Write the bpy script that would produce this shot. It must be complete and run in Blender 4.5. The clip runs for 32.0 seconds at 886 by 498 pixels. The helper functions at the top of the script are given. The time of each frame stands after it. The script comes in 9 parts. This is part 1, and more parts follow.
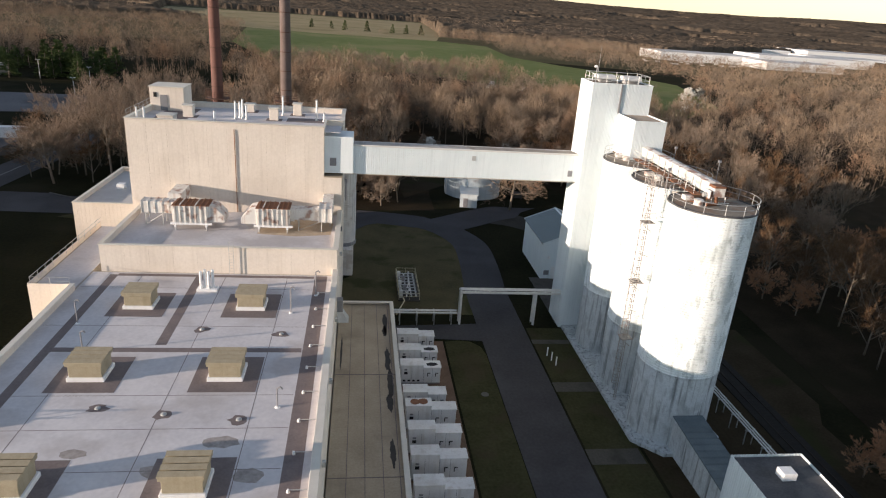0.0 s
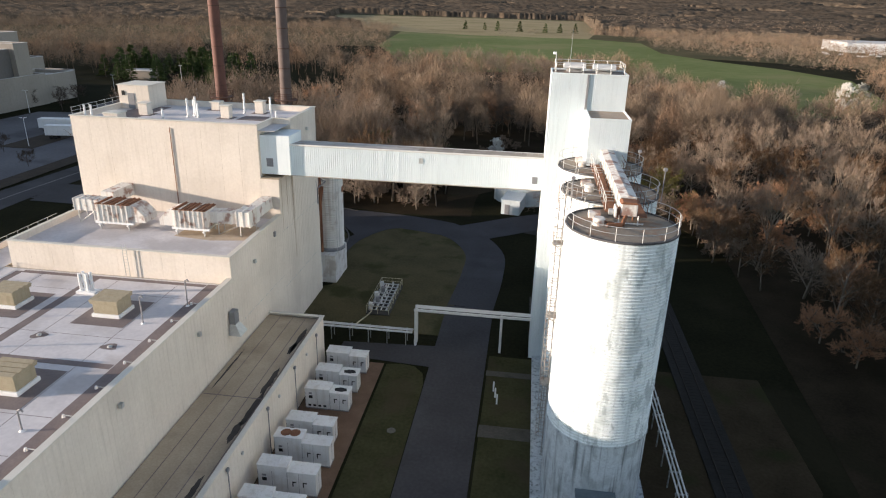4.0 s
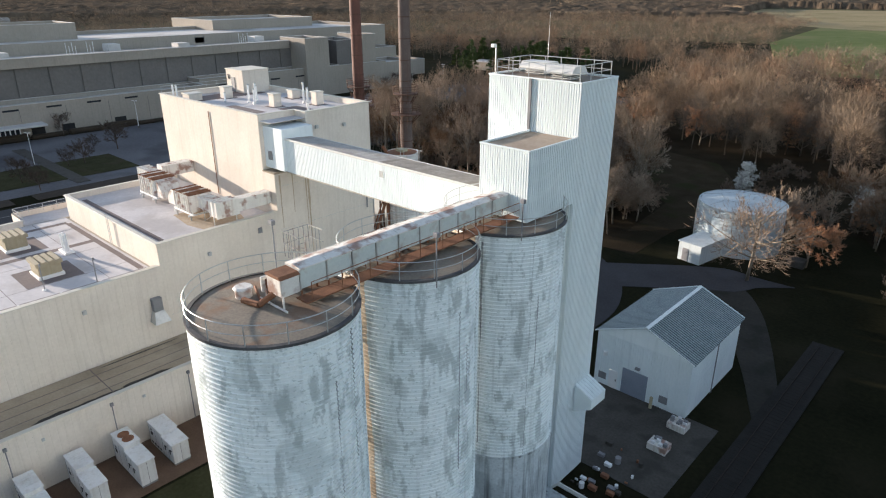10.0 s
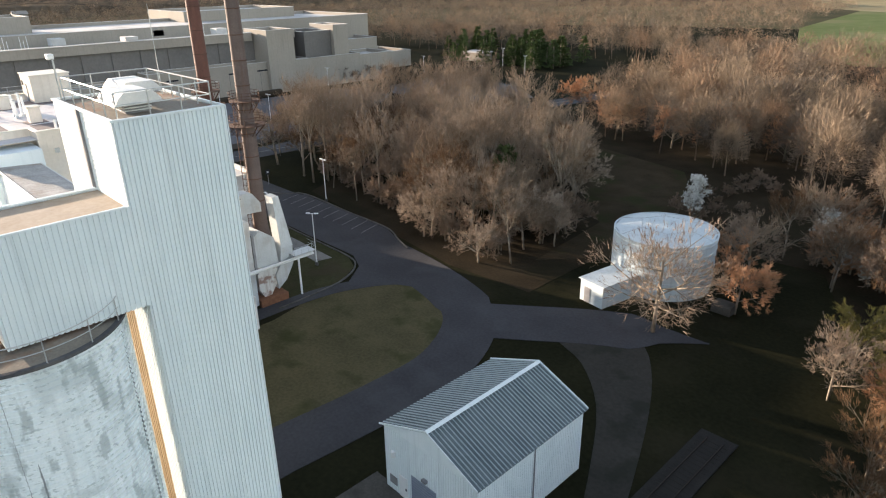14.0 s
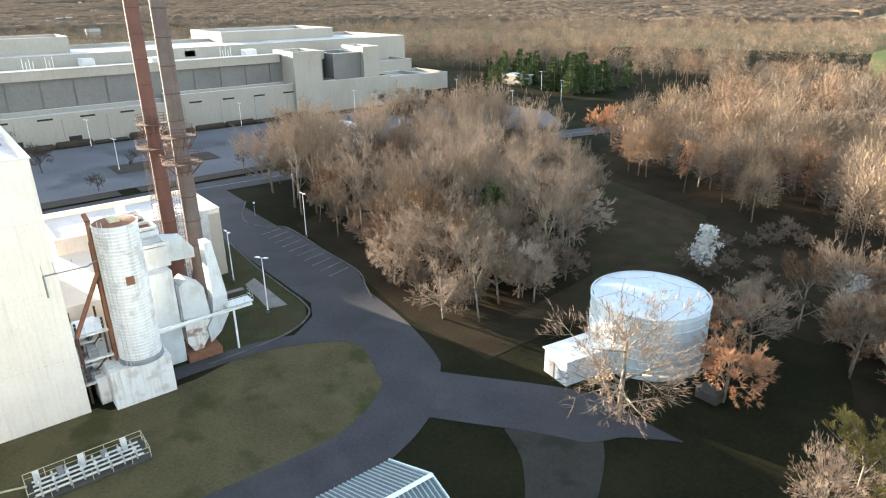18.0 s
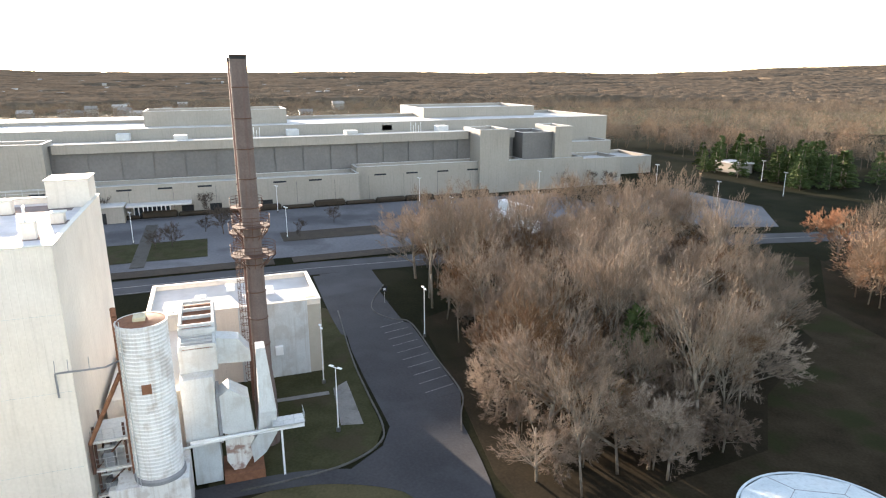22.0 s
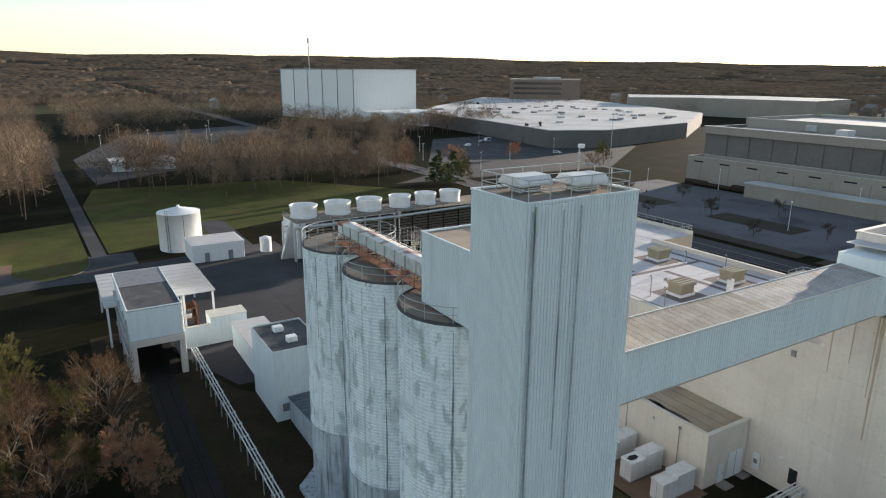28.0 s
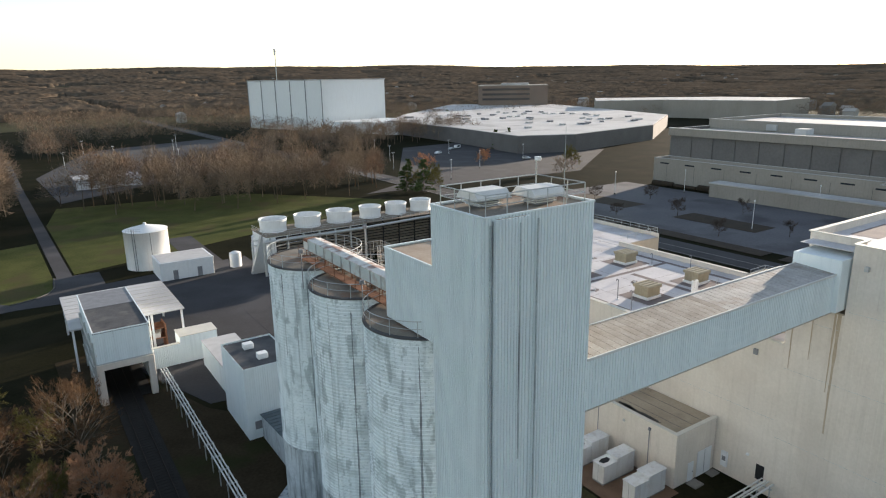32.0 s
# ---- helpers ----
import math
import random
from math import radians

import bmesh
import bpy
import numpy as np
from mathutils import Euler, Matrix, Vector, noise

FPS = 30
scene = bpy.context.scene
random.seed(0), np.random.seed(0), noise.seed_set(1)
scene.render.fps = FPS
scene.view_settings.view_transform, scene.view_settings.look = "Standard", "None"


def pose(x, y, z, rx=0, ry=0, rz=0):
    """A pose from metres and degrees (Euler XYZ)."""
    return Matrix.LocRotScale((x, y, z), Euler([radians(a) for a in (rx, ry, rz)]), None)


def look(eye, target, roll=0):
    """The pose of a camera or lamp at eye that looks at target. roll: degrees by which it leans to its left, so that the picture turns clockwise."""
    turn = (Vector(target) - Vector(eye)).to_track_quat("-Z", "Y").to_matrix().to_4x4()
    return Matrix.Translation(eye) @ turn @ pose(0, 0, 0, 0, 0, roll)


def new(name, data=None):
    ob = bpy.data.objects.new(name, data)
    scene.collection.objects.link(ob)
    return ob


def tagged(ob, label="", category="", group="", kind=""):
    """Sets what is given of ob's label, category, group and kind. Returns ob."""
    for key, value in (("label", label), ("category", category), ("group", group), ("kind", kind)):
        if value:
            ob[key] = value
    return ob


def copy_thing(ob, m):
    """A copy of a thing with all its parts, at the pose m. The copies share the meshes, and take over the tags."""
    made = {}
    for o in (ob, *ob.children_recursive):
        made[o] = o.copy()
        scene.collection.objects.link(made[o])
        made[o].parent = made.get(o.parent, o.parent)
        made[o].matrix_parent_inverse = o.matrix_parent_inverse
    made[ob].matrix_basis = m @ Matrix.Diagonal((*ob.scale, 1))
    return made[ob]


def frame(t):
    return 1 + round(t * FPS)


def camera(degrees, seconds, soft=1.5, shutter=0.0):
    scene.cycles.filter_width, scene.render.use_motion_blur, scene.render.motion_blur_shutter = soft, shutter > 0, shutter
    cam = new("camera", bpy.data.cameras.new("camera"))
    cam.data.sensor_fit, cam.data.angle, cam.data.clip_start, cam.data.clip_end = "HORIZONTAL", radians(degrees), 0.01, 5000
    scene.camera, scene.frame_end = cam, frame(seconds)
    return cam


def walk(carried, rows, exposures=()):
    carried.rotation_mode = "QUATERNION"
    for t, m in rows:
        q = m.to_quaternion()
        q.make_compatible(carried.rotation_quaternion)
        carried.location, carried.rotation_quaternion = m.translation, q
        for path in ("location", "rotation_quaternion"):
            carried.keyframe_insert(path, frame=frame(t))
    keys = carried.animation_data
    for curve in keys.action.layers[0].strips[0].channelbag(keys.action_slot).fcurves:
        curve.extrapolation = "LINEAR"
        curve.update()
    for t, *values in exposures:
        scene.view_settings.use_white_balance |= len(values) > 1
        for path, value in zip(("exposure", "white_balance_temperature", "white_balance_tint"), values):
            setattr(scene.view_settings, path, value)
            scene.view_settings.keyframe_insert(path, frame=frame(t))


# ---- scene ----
cam = camera(68.5, 32.0, soft=1.15)
PATH = [
    (0, (-2.462, 3.298, 41.855), (-2.2, 5.152, 41.152), 4.2),
    (0.5, (-0.031, 3.117, 41.908), (-0.011, 4.982, 41.185), 3.8),
    (1, (2.308, 3.369, 41.925), (2.353, 5.236, 41.21), 3.2),
    (1.5, (4.865, 4.186, 41.905), (4.917, 6.054, 41.193), 2.7),
    (2, (7.966, 5.499, 41.836), (8.017, 7.367, 41.123), 2.3),
    (2.5, (11.684, 7.137, 41.733), (11.716, 9.004, 41.017), 1.9),
    (3, (15.799, 9.033, 41.598), (15.824, 10.898, 40.878), 1.6),
    (3.5, (19.923, 10.942, 41.435), (19.867, 12.806, 40.712), 1.6),
    (5.5, (35.566, 18.918, 39.77), (34.88, 20.659, 39.063), 1.4),
    (6, (38.707, 21.572, 39.602), (38.018, 23.31, 38.893), 1.5),
    (6.5, (42.076, 24.229, 39.532), (41.372, 25.96, 38.821), 1.2),
    (7, (45.593, 27.008, 39.556), (44.814, 28.704, 38.838), 1.1),
    (7.5, (48.713, 29.843, 39.616), (47.788, 31.46, 38.889), 0.9),
    (8, (51.386, 32.576, 39.751), (50.265, 34.057, 39.009), 0.7),
    (8.5, (53.463, 35.216, 39.808), (52.295, 36.661, 39.066), 0.8),
    (9, (54.967, 38.055, 39.832), (53.78, 39.485, 39.092), 0.6),
    (9.5, (56.183, 41.493, 39.859), (54.98, 42.908, 39.117), 0.3),
    (10, (56.946, 44.964, 39.918), (55.691, 46.33, 39.171), -0.0),
    (10.5, (57.337, 48.389, 39.917), (56.043, 49.716, 39.164), -0.2),
    (11, (57.623, 51.913, 39.813), (56.324, 53.232, 39.055), -0.5),
    (11.5, (58.162, 55.581, 39.715), (56.861, 56.893, 38.951), -0.7),
    (12, (59.087, 59.661, 39.607), (57.786, 60.972, 38.841), -0.7),
    (12.5, (59.927, 63.382, 39.528), (58.623, 64.688, 38.757), -0.8),
    (13, (60.765, 67.375, 39.508), (59.463, 68.679, 38.73), -0.6),
    (13.5, (61.534, 71.202, 39.347), (60.222, 72.495, 38.569), -0.8),
    (14, (62.15, 74.885, 39.295), (60.822, 76.163, 38.517), -0.9),
    (14.5, (62.486, 78.319, 39.431), (61.133, 79.588, 38.681), -0.1),
    (15, (62.852, 80.38, 39.534), (61.49, 81.643, 38.793), -0.0),
    (15.5, (63.185, 82.067, 39.612), (61.791, 83.3, 38.879), -0.3),
    (17.5, (63.442, 89.556, 39.697), (61.98, 90.705, 38.961), -0.9),
    (18, (62.829, 91.81, 39.849), (61.371, 92.965, 39.123), -0.8),
    (18.5, (61.355, 95.17, 39.871), (59.873, 96.337, 39.209), -1.14),
    (19, (59.276, 98.801, 39.87), (57.773, 99.988, 39.293), -1.1),
    (19.5, (57.428, 102.589, 39.855), (55.924, 103.787, 39.306), -1.1),
    (20, (55.705, 105.957, 39.919), (54.188, 107.144, 39.385), -0.8),
    (20.5, (54.394, 108.621, 39.964), (52.826, 109.75, 39.448), -0.95),
    (21, (53.713, 110.274, 39.975), (52.067, 111.29, 39.465), -0.75),
    (21.5, (53.728, 111.132, 39.959), (51.971, 111.938, 39.45), -0.45),
    (22, (54.035, 111.517, 39.939), (52.21, 112.155, 39.424), -0.3),
    (22.5, (54.325, 111.782, 39.94), (52.465, 112.306, 39.421), -0.1),
    (23, (54.503, 111.994, 39.923), (52.63, 112.462, 39.4), -0.05),
    (23.5, (54.608, 112.065, 39.89), (52.702, 112.362, 39.364), 0.05),
    (24, (54.668, 111.99, 39.805), (52.739, 111.993, 39.275), 0.05),
    (24.5, (54.63, 112.035, 39.778), (52.722, 111.754, 39.246), 0.1),
    (26.5, (53.801, 113.167, 40.08), (52.255, 112.014, 39.548), 0.2),
    (27, (53.781, 113.172, 40.168), (52.393, 111.832, 39.64), 0.4),
    (27.5, (53.76, 113.094, 40.205), (52.55, 111.591, 39.678), 0.5),
    (28, (53.748, 112.99, 40.226), (52.746, 111.342, 39.7), 0.4),
    (28.5, (53.692, 113.026, 40.27), (52.961, 111.24, 39.743), 0.7),
    (29, (53.62, 113.14, 40.378), (52.957, 111.326, 39.855), 0.6),
    (29.5, (53.619, 113.223, 40.463), (52.965, 111.406, 39.943), 0.4),
    (30, (53.596, 113.277, 40.568), (52.943, 111.459, 40.053), 0.2),
    (30.5, (53.588, 113.366, 40.616), (52.92, 111.552, 40.105), 0.1),
    (31, (53.555, 113.419, 40.676), (52.882, 111.605, 40.169), -0.1),
    (31.5, (53.408, 113.498, 40.745), (52.648, 111.718, 40.239), -0.3),
    (32, (53.238, 113.634, 40.768), (52.168, 112.023, 40.262), -0.9),
]
walk(cam, [(t, look(eye, target, roll)) for t, eye, target, roll in PATH],
     exposures=[(0, 0.68, 6600, 17), (3.5, 0.92, 6500, 16), (8, 1.14, 6280, 13), (11, 1.23, 6420, 15), (13, 1.56, 6720, 16), (15.5, 2.1, 7150, 14), (17.5, 2.6, 6800, 11), (18.5, 2.82, 6650, 10), (20, 2.76, 6500, 11), (21.2, 2.58, 6700, 14), (22.5, 2.33, 6720, 15), (24.5, 1.65, 6520, 14), (26.5, 1.1, 6400, 12), (28, 0.97, 6350, 11), (30, 1.07, 6360, 11), (32, 1.13, 6500, 12)])

# ---- world, sun, exposure ----
SUN_YAW, SUN_UP = 104.0, 7.5
sun_way = Vector((-math.sin(radians(SUN_YAW)) * math.cos(radians(SUN_UP)), math.cos(radians(SUN_YAW)) * math.cos(radians(SUN_UP)), math.sin(radians(SUN_UP))))
world = bpy.data.worlds.new("sky")
scene.world = world
world.use_nodes = True
wn, wl = world.node_tree.nodes, world.node_tree.links
wn.clear()
sky = wn.new("ShaderNodeTexSky")
sky.sky_type = "NISHITA"
sky.sun_disc = False
sky.sun_elevation = radians(SUN_UP)
sky.sun_rotation = math.atan2(sun_way.x, sun_way.y)
sky.altitude, sky.air_density, sky.dust_density, sky.ozone_density = 50, 1.0, 0.15, 1.5
wbg, wout = wn.new("ShaderNodeBackground"), wn.new("ShaderNodeOutputWorld")
wbg.inputs["Strength"].default_value = 0.15
pale = wn.new("ShaderNodeHueSaturation")
pale.inputs["Saturation"].default_value = 0.68
wl.new(sky.outputs[0], pale.inputs["Color"])
wl.new(pale.outputs[0], wbg.inputs[0])
wl.new(wbg.outputs[0], wout.inputs[0])
sun = new("sun", bpy.data.lights.new("sun", "SUN"))
sun.data.energy, sun.data.angle, sun.data.color = 5.0, radians(0.6), (1.0, 0.85, 0.68)
sun.matrix_world = look(sun_way * 400, (0, 0, 0))


# ---- materials ----
def mat(name, c1, c2, rough=0.8, metal=0.0, scale=1.0, fine=14.0, bump=0.15, streak=0.0, streak_col=(0.1, 0.09, 0.08), rnd=0.0, spots=0.0, spot_col=(0.1, 0.09, 0.08), spot_scale=0.35, spec=0.35, island=0.0, chips=0.0, chip_col=(0.3, 0.3, 0.3), crisp=0.11, cover=0.53):
    """A surface that varies at two scales, with run-down streaks and blotches."""
    m = bpy.data.materials.new(name)
    m.use_nodes = True
    n, l = m.node_tree.nodes, m.node_tree.links
    b = n["Principled BSDF"]
    geo = n.new("ShaderNodeNewGeometry")
    pos = geo.outputs["Position"]

    def noise_at(sc, vec=None, detail=4.0):
        t = n.new("ShaderNodeTexNoise")
        t.inputs["Scale"].default_value, t.inputs["Detail"].default_value = sc, detail
        l.new(vec or pos, t.inputs["Vector"])
        return t.outputs["Fac"]

    def ramp(v, a, z):
        r = n.new("ShaderNodeMapRange")
        r.inputs["From Min"].default_value, r.inputs["From Max"].default_value = a, z
        l.new(v, r.inputs["Value"])
        return r.outputs["Result"]

    def mixc(f, a, z, k=None):
        x = n.new("ShaderNodeMix")
        x.data_type = "RGBA"
        if k is not None:
            q = n.new("ShaderNodeMath")
            q.operation = "MULTIPLY"
            q.inputs[1].default_value = k
            l.new(f, q.inputs[0])
            f = q.outputs[0]
        l.new(f, x.inputs["Factor"])
        for sock, val in ((x.inputs["A"], a), (x.inputs["B"], z)):
            if isinstance(val, tuple):
                sock.default_value = (*val, 1)
            else:
                l.new(val, sock)
        return x.outputs["Result"]

    big, small = noise_at(scale), noise_at(fine)
    both = n.new("ShaderNodeMath")
    both.operation = "MULTIPLY_ADD"
    both.inputs[1].default_value = 0.45
    l.new(small, both.inputs[0])
    half = n.new("ShaderNodeMath")
    half.operation = "MULTIPLY"
    half.inputs[1].default_value = 0.55
    l.new(big, half.inputs[0])
    l.new(half.outputs[0], both.inputs[2])
    col = mixc(ramp(both.outputs[0], 0.33, 0.67), c1, c2)
    if spots:
        col = mixc(ramp(noise_at(spot_scale, detail=7.0), cover, cover + crisp), col, spot_col, spots)
    if chips:
        cm = n.new("ShaderNodeMapping")
        cm.inputs["Scale"].default_value = (1.0, 1.0, 0.34)
        l.new(pos, cm.inputs["Vector"])
        col = mixc(ramp(noise_at(1.5, cm.outputs["Vector"], 11.0), 0.55, 0.62), col, chip_col, chips)
        cf = n.new("ShaderNodeMapping")
        cf.inputs["Scale"].default_value = (1.0, 1.0, 2.6)
        l.new(pos, cf.inputs["Vector"])
        col = mixc(ramp(noise_at(3.4, cf.outputs["Vector"], 8.0), 0.60, 0.64), col, chip_col, chips * 0.8)
    if streak:
        mp = n.new("ShaderNodeMapping")
        mp.inputs["Scale"].default_value = (1.0, 1.0, 0.05)
        l.new(pos, mp.inputs["Vector"])
        col = mixc(ramp(noise_at(2.6, mp.outputs["Vector"], 6.0), 0.52, 0.72), col, streak_col, streak)
    if rnd:
        oi = n.new("ShaderNodeObjectInfo")
        col = mixc(oi.outputs["Random"], col, tuple(v * 0.6 for v in c1), rnd)
    if island:
        col = mixc(geo.outputs["Random Per Island"], col, tuple(v * 0.35 for v in c1), island)
    l.new(col, b.inputs["Base Color"])
    b.inputs["Roughness"].default_value, b.inputs["Metallic"].default_value = rough, metal
    b.inputs["Specular IOR Level"].default_value = spec
    if bump:
        bp = n.new("ShaderNodeBump")
        bp.inputs["Strength"].default_value, bp.inputs["Distance"].default_value = bump, 0.04
        l.new(small, bp.inputs["Height"])
        l.new(bp.outputs["Normal"], b.inputs["Normal"])
    return m


M_CONC = mat("ribbed_concrete", (0.70, 0.630, 0.550), (0.81, 0.738, 0.655), 0.9, scale=0.25, fine=4, bump=0.08, streak=0.20, streak_col=(0.46, 0.40, 0.33), rnd=0.08, spots=0.22, spot_col=(0.52, 0.45, 0.38), spot_scale=0.14)
M_CORE = mat("joint_concrete", (0.40, 0.36, 0.30), (0.46, 0.42, 0.35), 0.95)
M_COPING = mat("metal_coping", (0.60, 0.57, 0.50), (0.70, 0.67, 0.60), 0.6, scale=0.8)
M_SIDING = mat("white_siding", (0.748, 0.822, 0.842), (0.822, 0.878, 0.893), 0.55, scale=0.5, fine=9, bump=0.05, streak=0.2, streak_col=(0.42, 0.47, 0.49), rnd=0.08)
M_SILO = mat("silo_paint", (0.742, 0.815, 0.828), (0.852, 0.897, 0.903), 0.75, scale=0.9, fine=9, bump=0.25, streak=0.42, streak_col=(0.36, 0.405, 0.41), spots=0.5, spot_col=(0.44, 0.50, 0.505), spot_scale=0.5, crisp=0.09, cover=0.55, chips=0.62, chip_col=(0.33, 0.385, 0.39))
M_SILO_LOW = mat("silo_lower_paint", (0.42, 0.47, 0.49), (0.62, 0.67, 0.68), 0.8, scale=0.5, fine=6, bump=0.2, streak=0.95, streak_col=(0.11, 0.12, 0.12), spots=0.5, spot_col=(0.25, 0.28, 0.29), spot_scale=0.5, chips=0.4, chip_col=(0.25, 0.27, 0.28))
M_ASH = mat("ash_silo_paint", (0.66, 0.65, 0.63), (0.78, 0.77, 0.75), 0.7, scale=1.0, fine=8, spots=0.45, spot_col=(0.36, 0.29, 0.24), spot_scale=0.7, streak=0.5, streak_col=(0.36, 0.28, 0.22))
M_WORN = mat("worn_tan_roof", (0.344, 0.266, 0.197), (0.476, 0.392, 0.313), 0.8, scale=0.6, fine=5, rnd=0.25)
M_DECK = mat("silo_deck", (0.17, 0.15, 0.125), (0.29, 0.25, 0.20), 0.9, scale=0.5, fine=8, spots=0.55, spot_col=(0.24, 0.12, 0.065), spot_scale=0.6)
M_DARKROOF = mat("dark_gravel_roof", (0.055, 0.056, 0.060), (0.11, 0.11, 0.115), 0.95, scale=0.6, fine=6, spots=0.4, spot_col=(0.17, 0.16, 0.15), spot_scale=0.5)
M_TANK = mat("tank_paint", (0.47, 0.54, 0.57), (0.60, 0.66, 0.68), 0.6, scale=0.4, fine=5, bump=0.05, streak=0.5, streak_col=(0.32, 0.36, 0.38), spots=0.3, spot_col=(0.36, 0.40, 0.42), spot_scale=0.4)
M_BRIDGEROOF = mat("weathered_bridge_roof", (0.30, 0.285, 0.265), (0.52, 0.50, 0.475), 0.8, scale=0.7, fine=6, rnd=0.15, spots=0.5, spot_col=(0.27, 0.215, 0.165), spot_scale=0.5)
M_BRIDGETAN = mat("tan_bridge_roof", (0.25, 0.22, 0.185), (0.42, 0.385, 0.34), 0.8, scale=0.8, fine=6, rnd=0.3, spots=0.5, spot_col=(0.20, 0.165, 0.13), spot_scale=0.6)
M_DARKRUST = mat("dark_rusted_steel", (0.07, 0.038, 0.027), (0.125, 0.062, 0.042), 0.85, scale=2.0, fine=18)
M_RUST = mat("rusted_steel", (0.16, 0.07, 0.04), (0.28, 0.13, 0.07), 0.85, scale=2.0, fine=18)
M_RUSTY = mat("rust_streaked_white", (0.66, 0.64, 0.60), (0.78, 0.76, 0.72), 0.65, scale=1.2, fine=9, spots=0.8, spot_col=(0.24, 0.10, 0.06), spot_scale=0.9, streak=0.5, streak_col=(0.34, 0.2, 0.13))
M_STACK = mat("stack_oxide", (0.105, 0.050, 0.040), (0.17, 0.078, 0.060), 0.75, scale=0.4, fine=6, streak=0.4, streak_col=(0.07, 0.045, 0.04))
M_RUSTRUN = mat("rust_run_off", (0.42, 0.325, 0.225), (0.54, 0.445, 0.34), 0.9, scale=1.5, fine=7)
M_STACKGREY = mat("weathered_stack", (0.105, 0.078, 0.070), (0.165, 0.125, 0.112), 0.8, scale=0.4, fine=6, streak=0.5, streak_col=(0.12, 0.065, 0.05))
M_TANWALL = mat("bare_tan_concrete", (0.44, 0.37, 0.285), (0.60, 0.525, 0.425), 0.9, scale=0.8, fine=6, bump=0.2, streak=0.6, streak_col=(0.22, 0.12, 0.07), spots=0.4, spot_col=(0.30, 0.20, 0.13), spot_scale=0.7)
M_STAINRUN = mat("dark_weather_run", (0.20, 0.225, 0.235), (0.40, 0.44, 0.45), 0.85, scale=1.5, fine=9, bump=0.2, spots=0.6, spot_col=(0.12, 0.13, 0.135), spot_scale=1.2)
M_TANSHEET = mat("tan_sheet", (0.30, 0.22, 0.13), (0.40, 0.30, 0.18), 0.7, scale=0.6, fine=6, streak=0.5, streak_col=(0.16, 0.11, 0.07))
# Paler than the roof sheets: the light the ribs catch is in the colour.
M_LITRIB = mat("pale_seam_rib", (0.30, 0.36, 0.375), (0.39, 0.445, 0.46), 0.5, scale=1.0, fine=8)
M_YARDSTEEL = mat("dull_yard_steel", (0.15, 0.155, 0.15), (0.26, 0.265, 0.255), 0.6, metal=0.2, scale=2)
M_GALV = mat("galvanised_steel", (0.44, 0.45, 0.45), (0.58, 0.59, 0.58), 0.45, metal=0.5, scale=3)
M_LADDER = mat("dull_ladder_steel", (0.27, 0.26, 0.245), (0.42, 0.40, 0.375), 0.7, metal=0.2, scale=2, spots=0.5, spot_col=(0.20, 0.10, 0.06), spot_scale=1.5)
M_WHITE = mat("white_enamel", (0.76, 0.77, 0.77), (0.84, 0.85, 0.85), 0.5, scale=1.4, fine=16, bump=0.04, streak=0.15, streak_col=(0.45, 0.42, 0.38))
M_CABINET = mat("cabinet_paint", (0.66, 0.66, 0.65), (0.78, 0.785, 0.785), 0.55, scale=0.7, fine=7, bump=0.04, streak=0.4, streak_col=(0.44, 0.40, 0.35), rnd=0.12, spots=0.3, spot_col=(0.50, 0.46, 0.42), spot_scale=0.9)
M_DULLWHITE = mat("weathered_white_sheet", (0.48, 0.50, 0.50), (0.62, 0.645, 0.645), 0.6, scale=0.6, fine=6, bump=0.05, streak=0.4, streak_col=(0.36, 0.33, 0.29), spots=0.35, spot_col=(0.36, 0.32, 0.28), spot_scale=0.5, rnd=0.1)
M_PIPE = mat("pipe_lagging", (0.60, 0.60, 0.58), (0.72, 0.72, 0.70), 0.5, scale=2)
M_YELLOW = mat("faded_yellow_rail", (0.42, 0.37, 0.24), (0.54, 0.49, 0.35), 0.6, scale=3)
M_MEMBRANE = mat("roof_membrane", (0.52, 0.505, 0.52), (0.66, 0.64, 0.645), 0.8, scale=0.35, fine=3, spots=0.45, spot_col=(0.36, 0.32, 0.30), spot_scale=0.16)
M_PATCH = mat("roof_patch", (0.15, 0.125, 0.125), (0.23, 0.19, 0.18), 0.9, scale=0.6, fine=6)
M_PUDDLE = mat("dried_puddle", (0.25, 0.225, 0.21), (0.42, 0.385, 0.365), 0.85, scale=1.2, fine=5)
M_TARROOF = mat("tar_gravel_roof", (0.32, 0.26, 0.19), (0.46, 0.385, 0.29), 0.95, scale=0.3, fine=5, spots=0.5, spot_col=(0.23, 0.19, 0.15), spot_scale=0.25)
M_TAR = mat("wet_tar", (0.03, 0.028, 0.026), (0.06, 0.05, 0.045), 0.7, scale=1)
M_HAT = mat("ochre_vent_hood", (0.302, 0.262, 0.178), (0.389, 0.340, 0.244), 0.7, scale=2, streak=0.4, streak_col=(0.24, 0.20, 0.12))
M_ROOFMETAL = mat("slate_metal_roof", (0.095, 0.125, 0.140), (0.16, 0.193, 0.205), 0.75, scale=0.6, fine=8, rnd=0.35, spec=0.15)
M_DOOR = mat("grey_door", (0.20, 0.23, 0.29), (0.26, 0.29, 0.35), 0.6, scale=1)
M_DARK = mat("dark_opening", (0.012, 0.012, 0.013), (0.025, 0.025, 0.025), 0.8, bump=0)
M_LOUVRE = mat("louvre_grey", (0.18, 0.18, 0.19), (0.28, 0.28, 0.29), 0.6)
M_ASPHALT = mat("asphalt", (0.034, 0.0335, 0.037), (0.058, 0.057, 0.062), 0.95, scale=0.15, fine=3, spots=0.5, spot_col=(0.075, 0.076, 0.082), spot_scale=0.08)
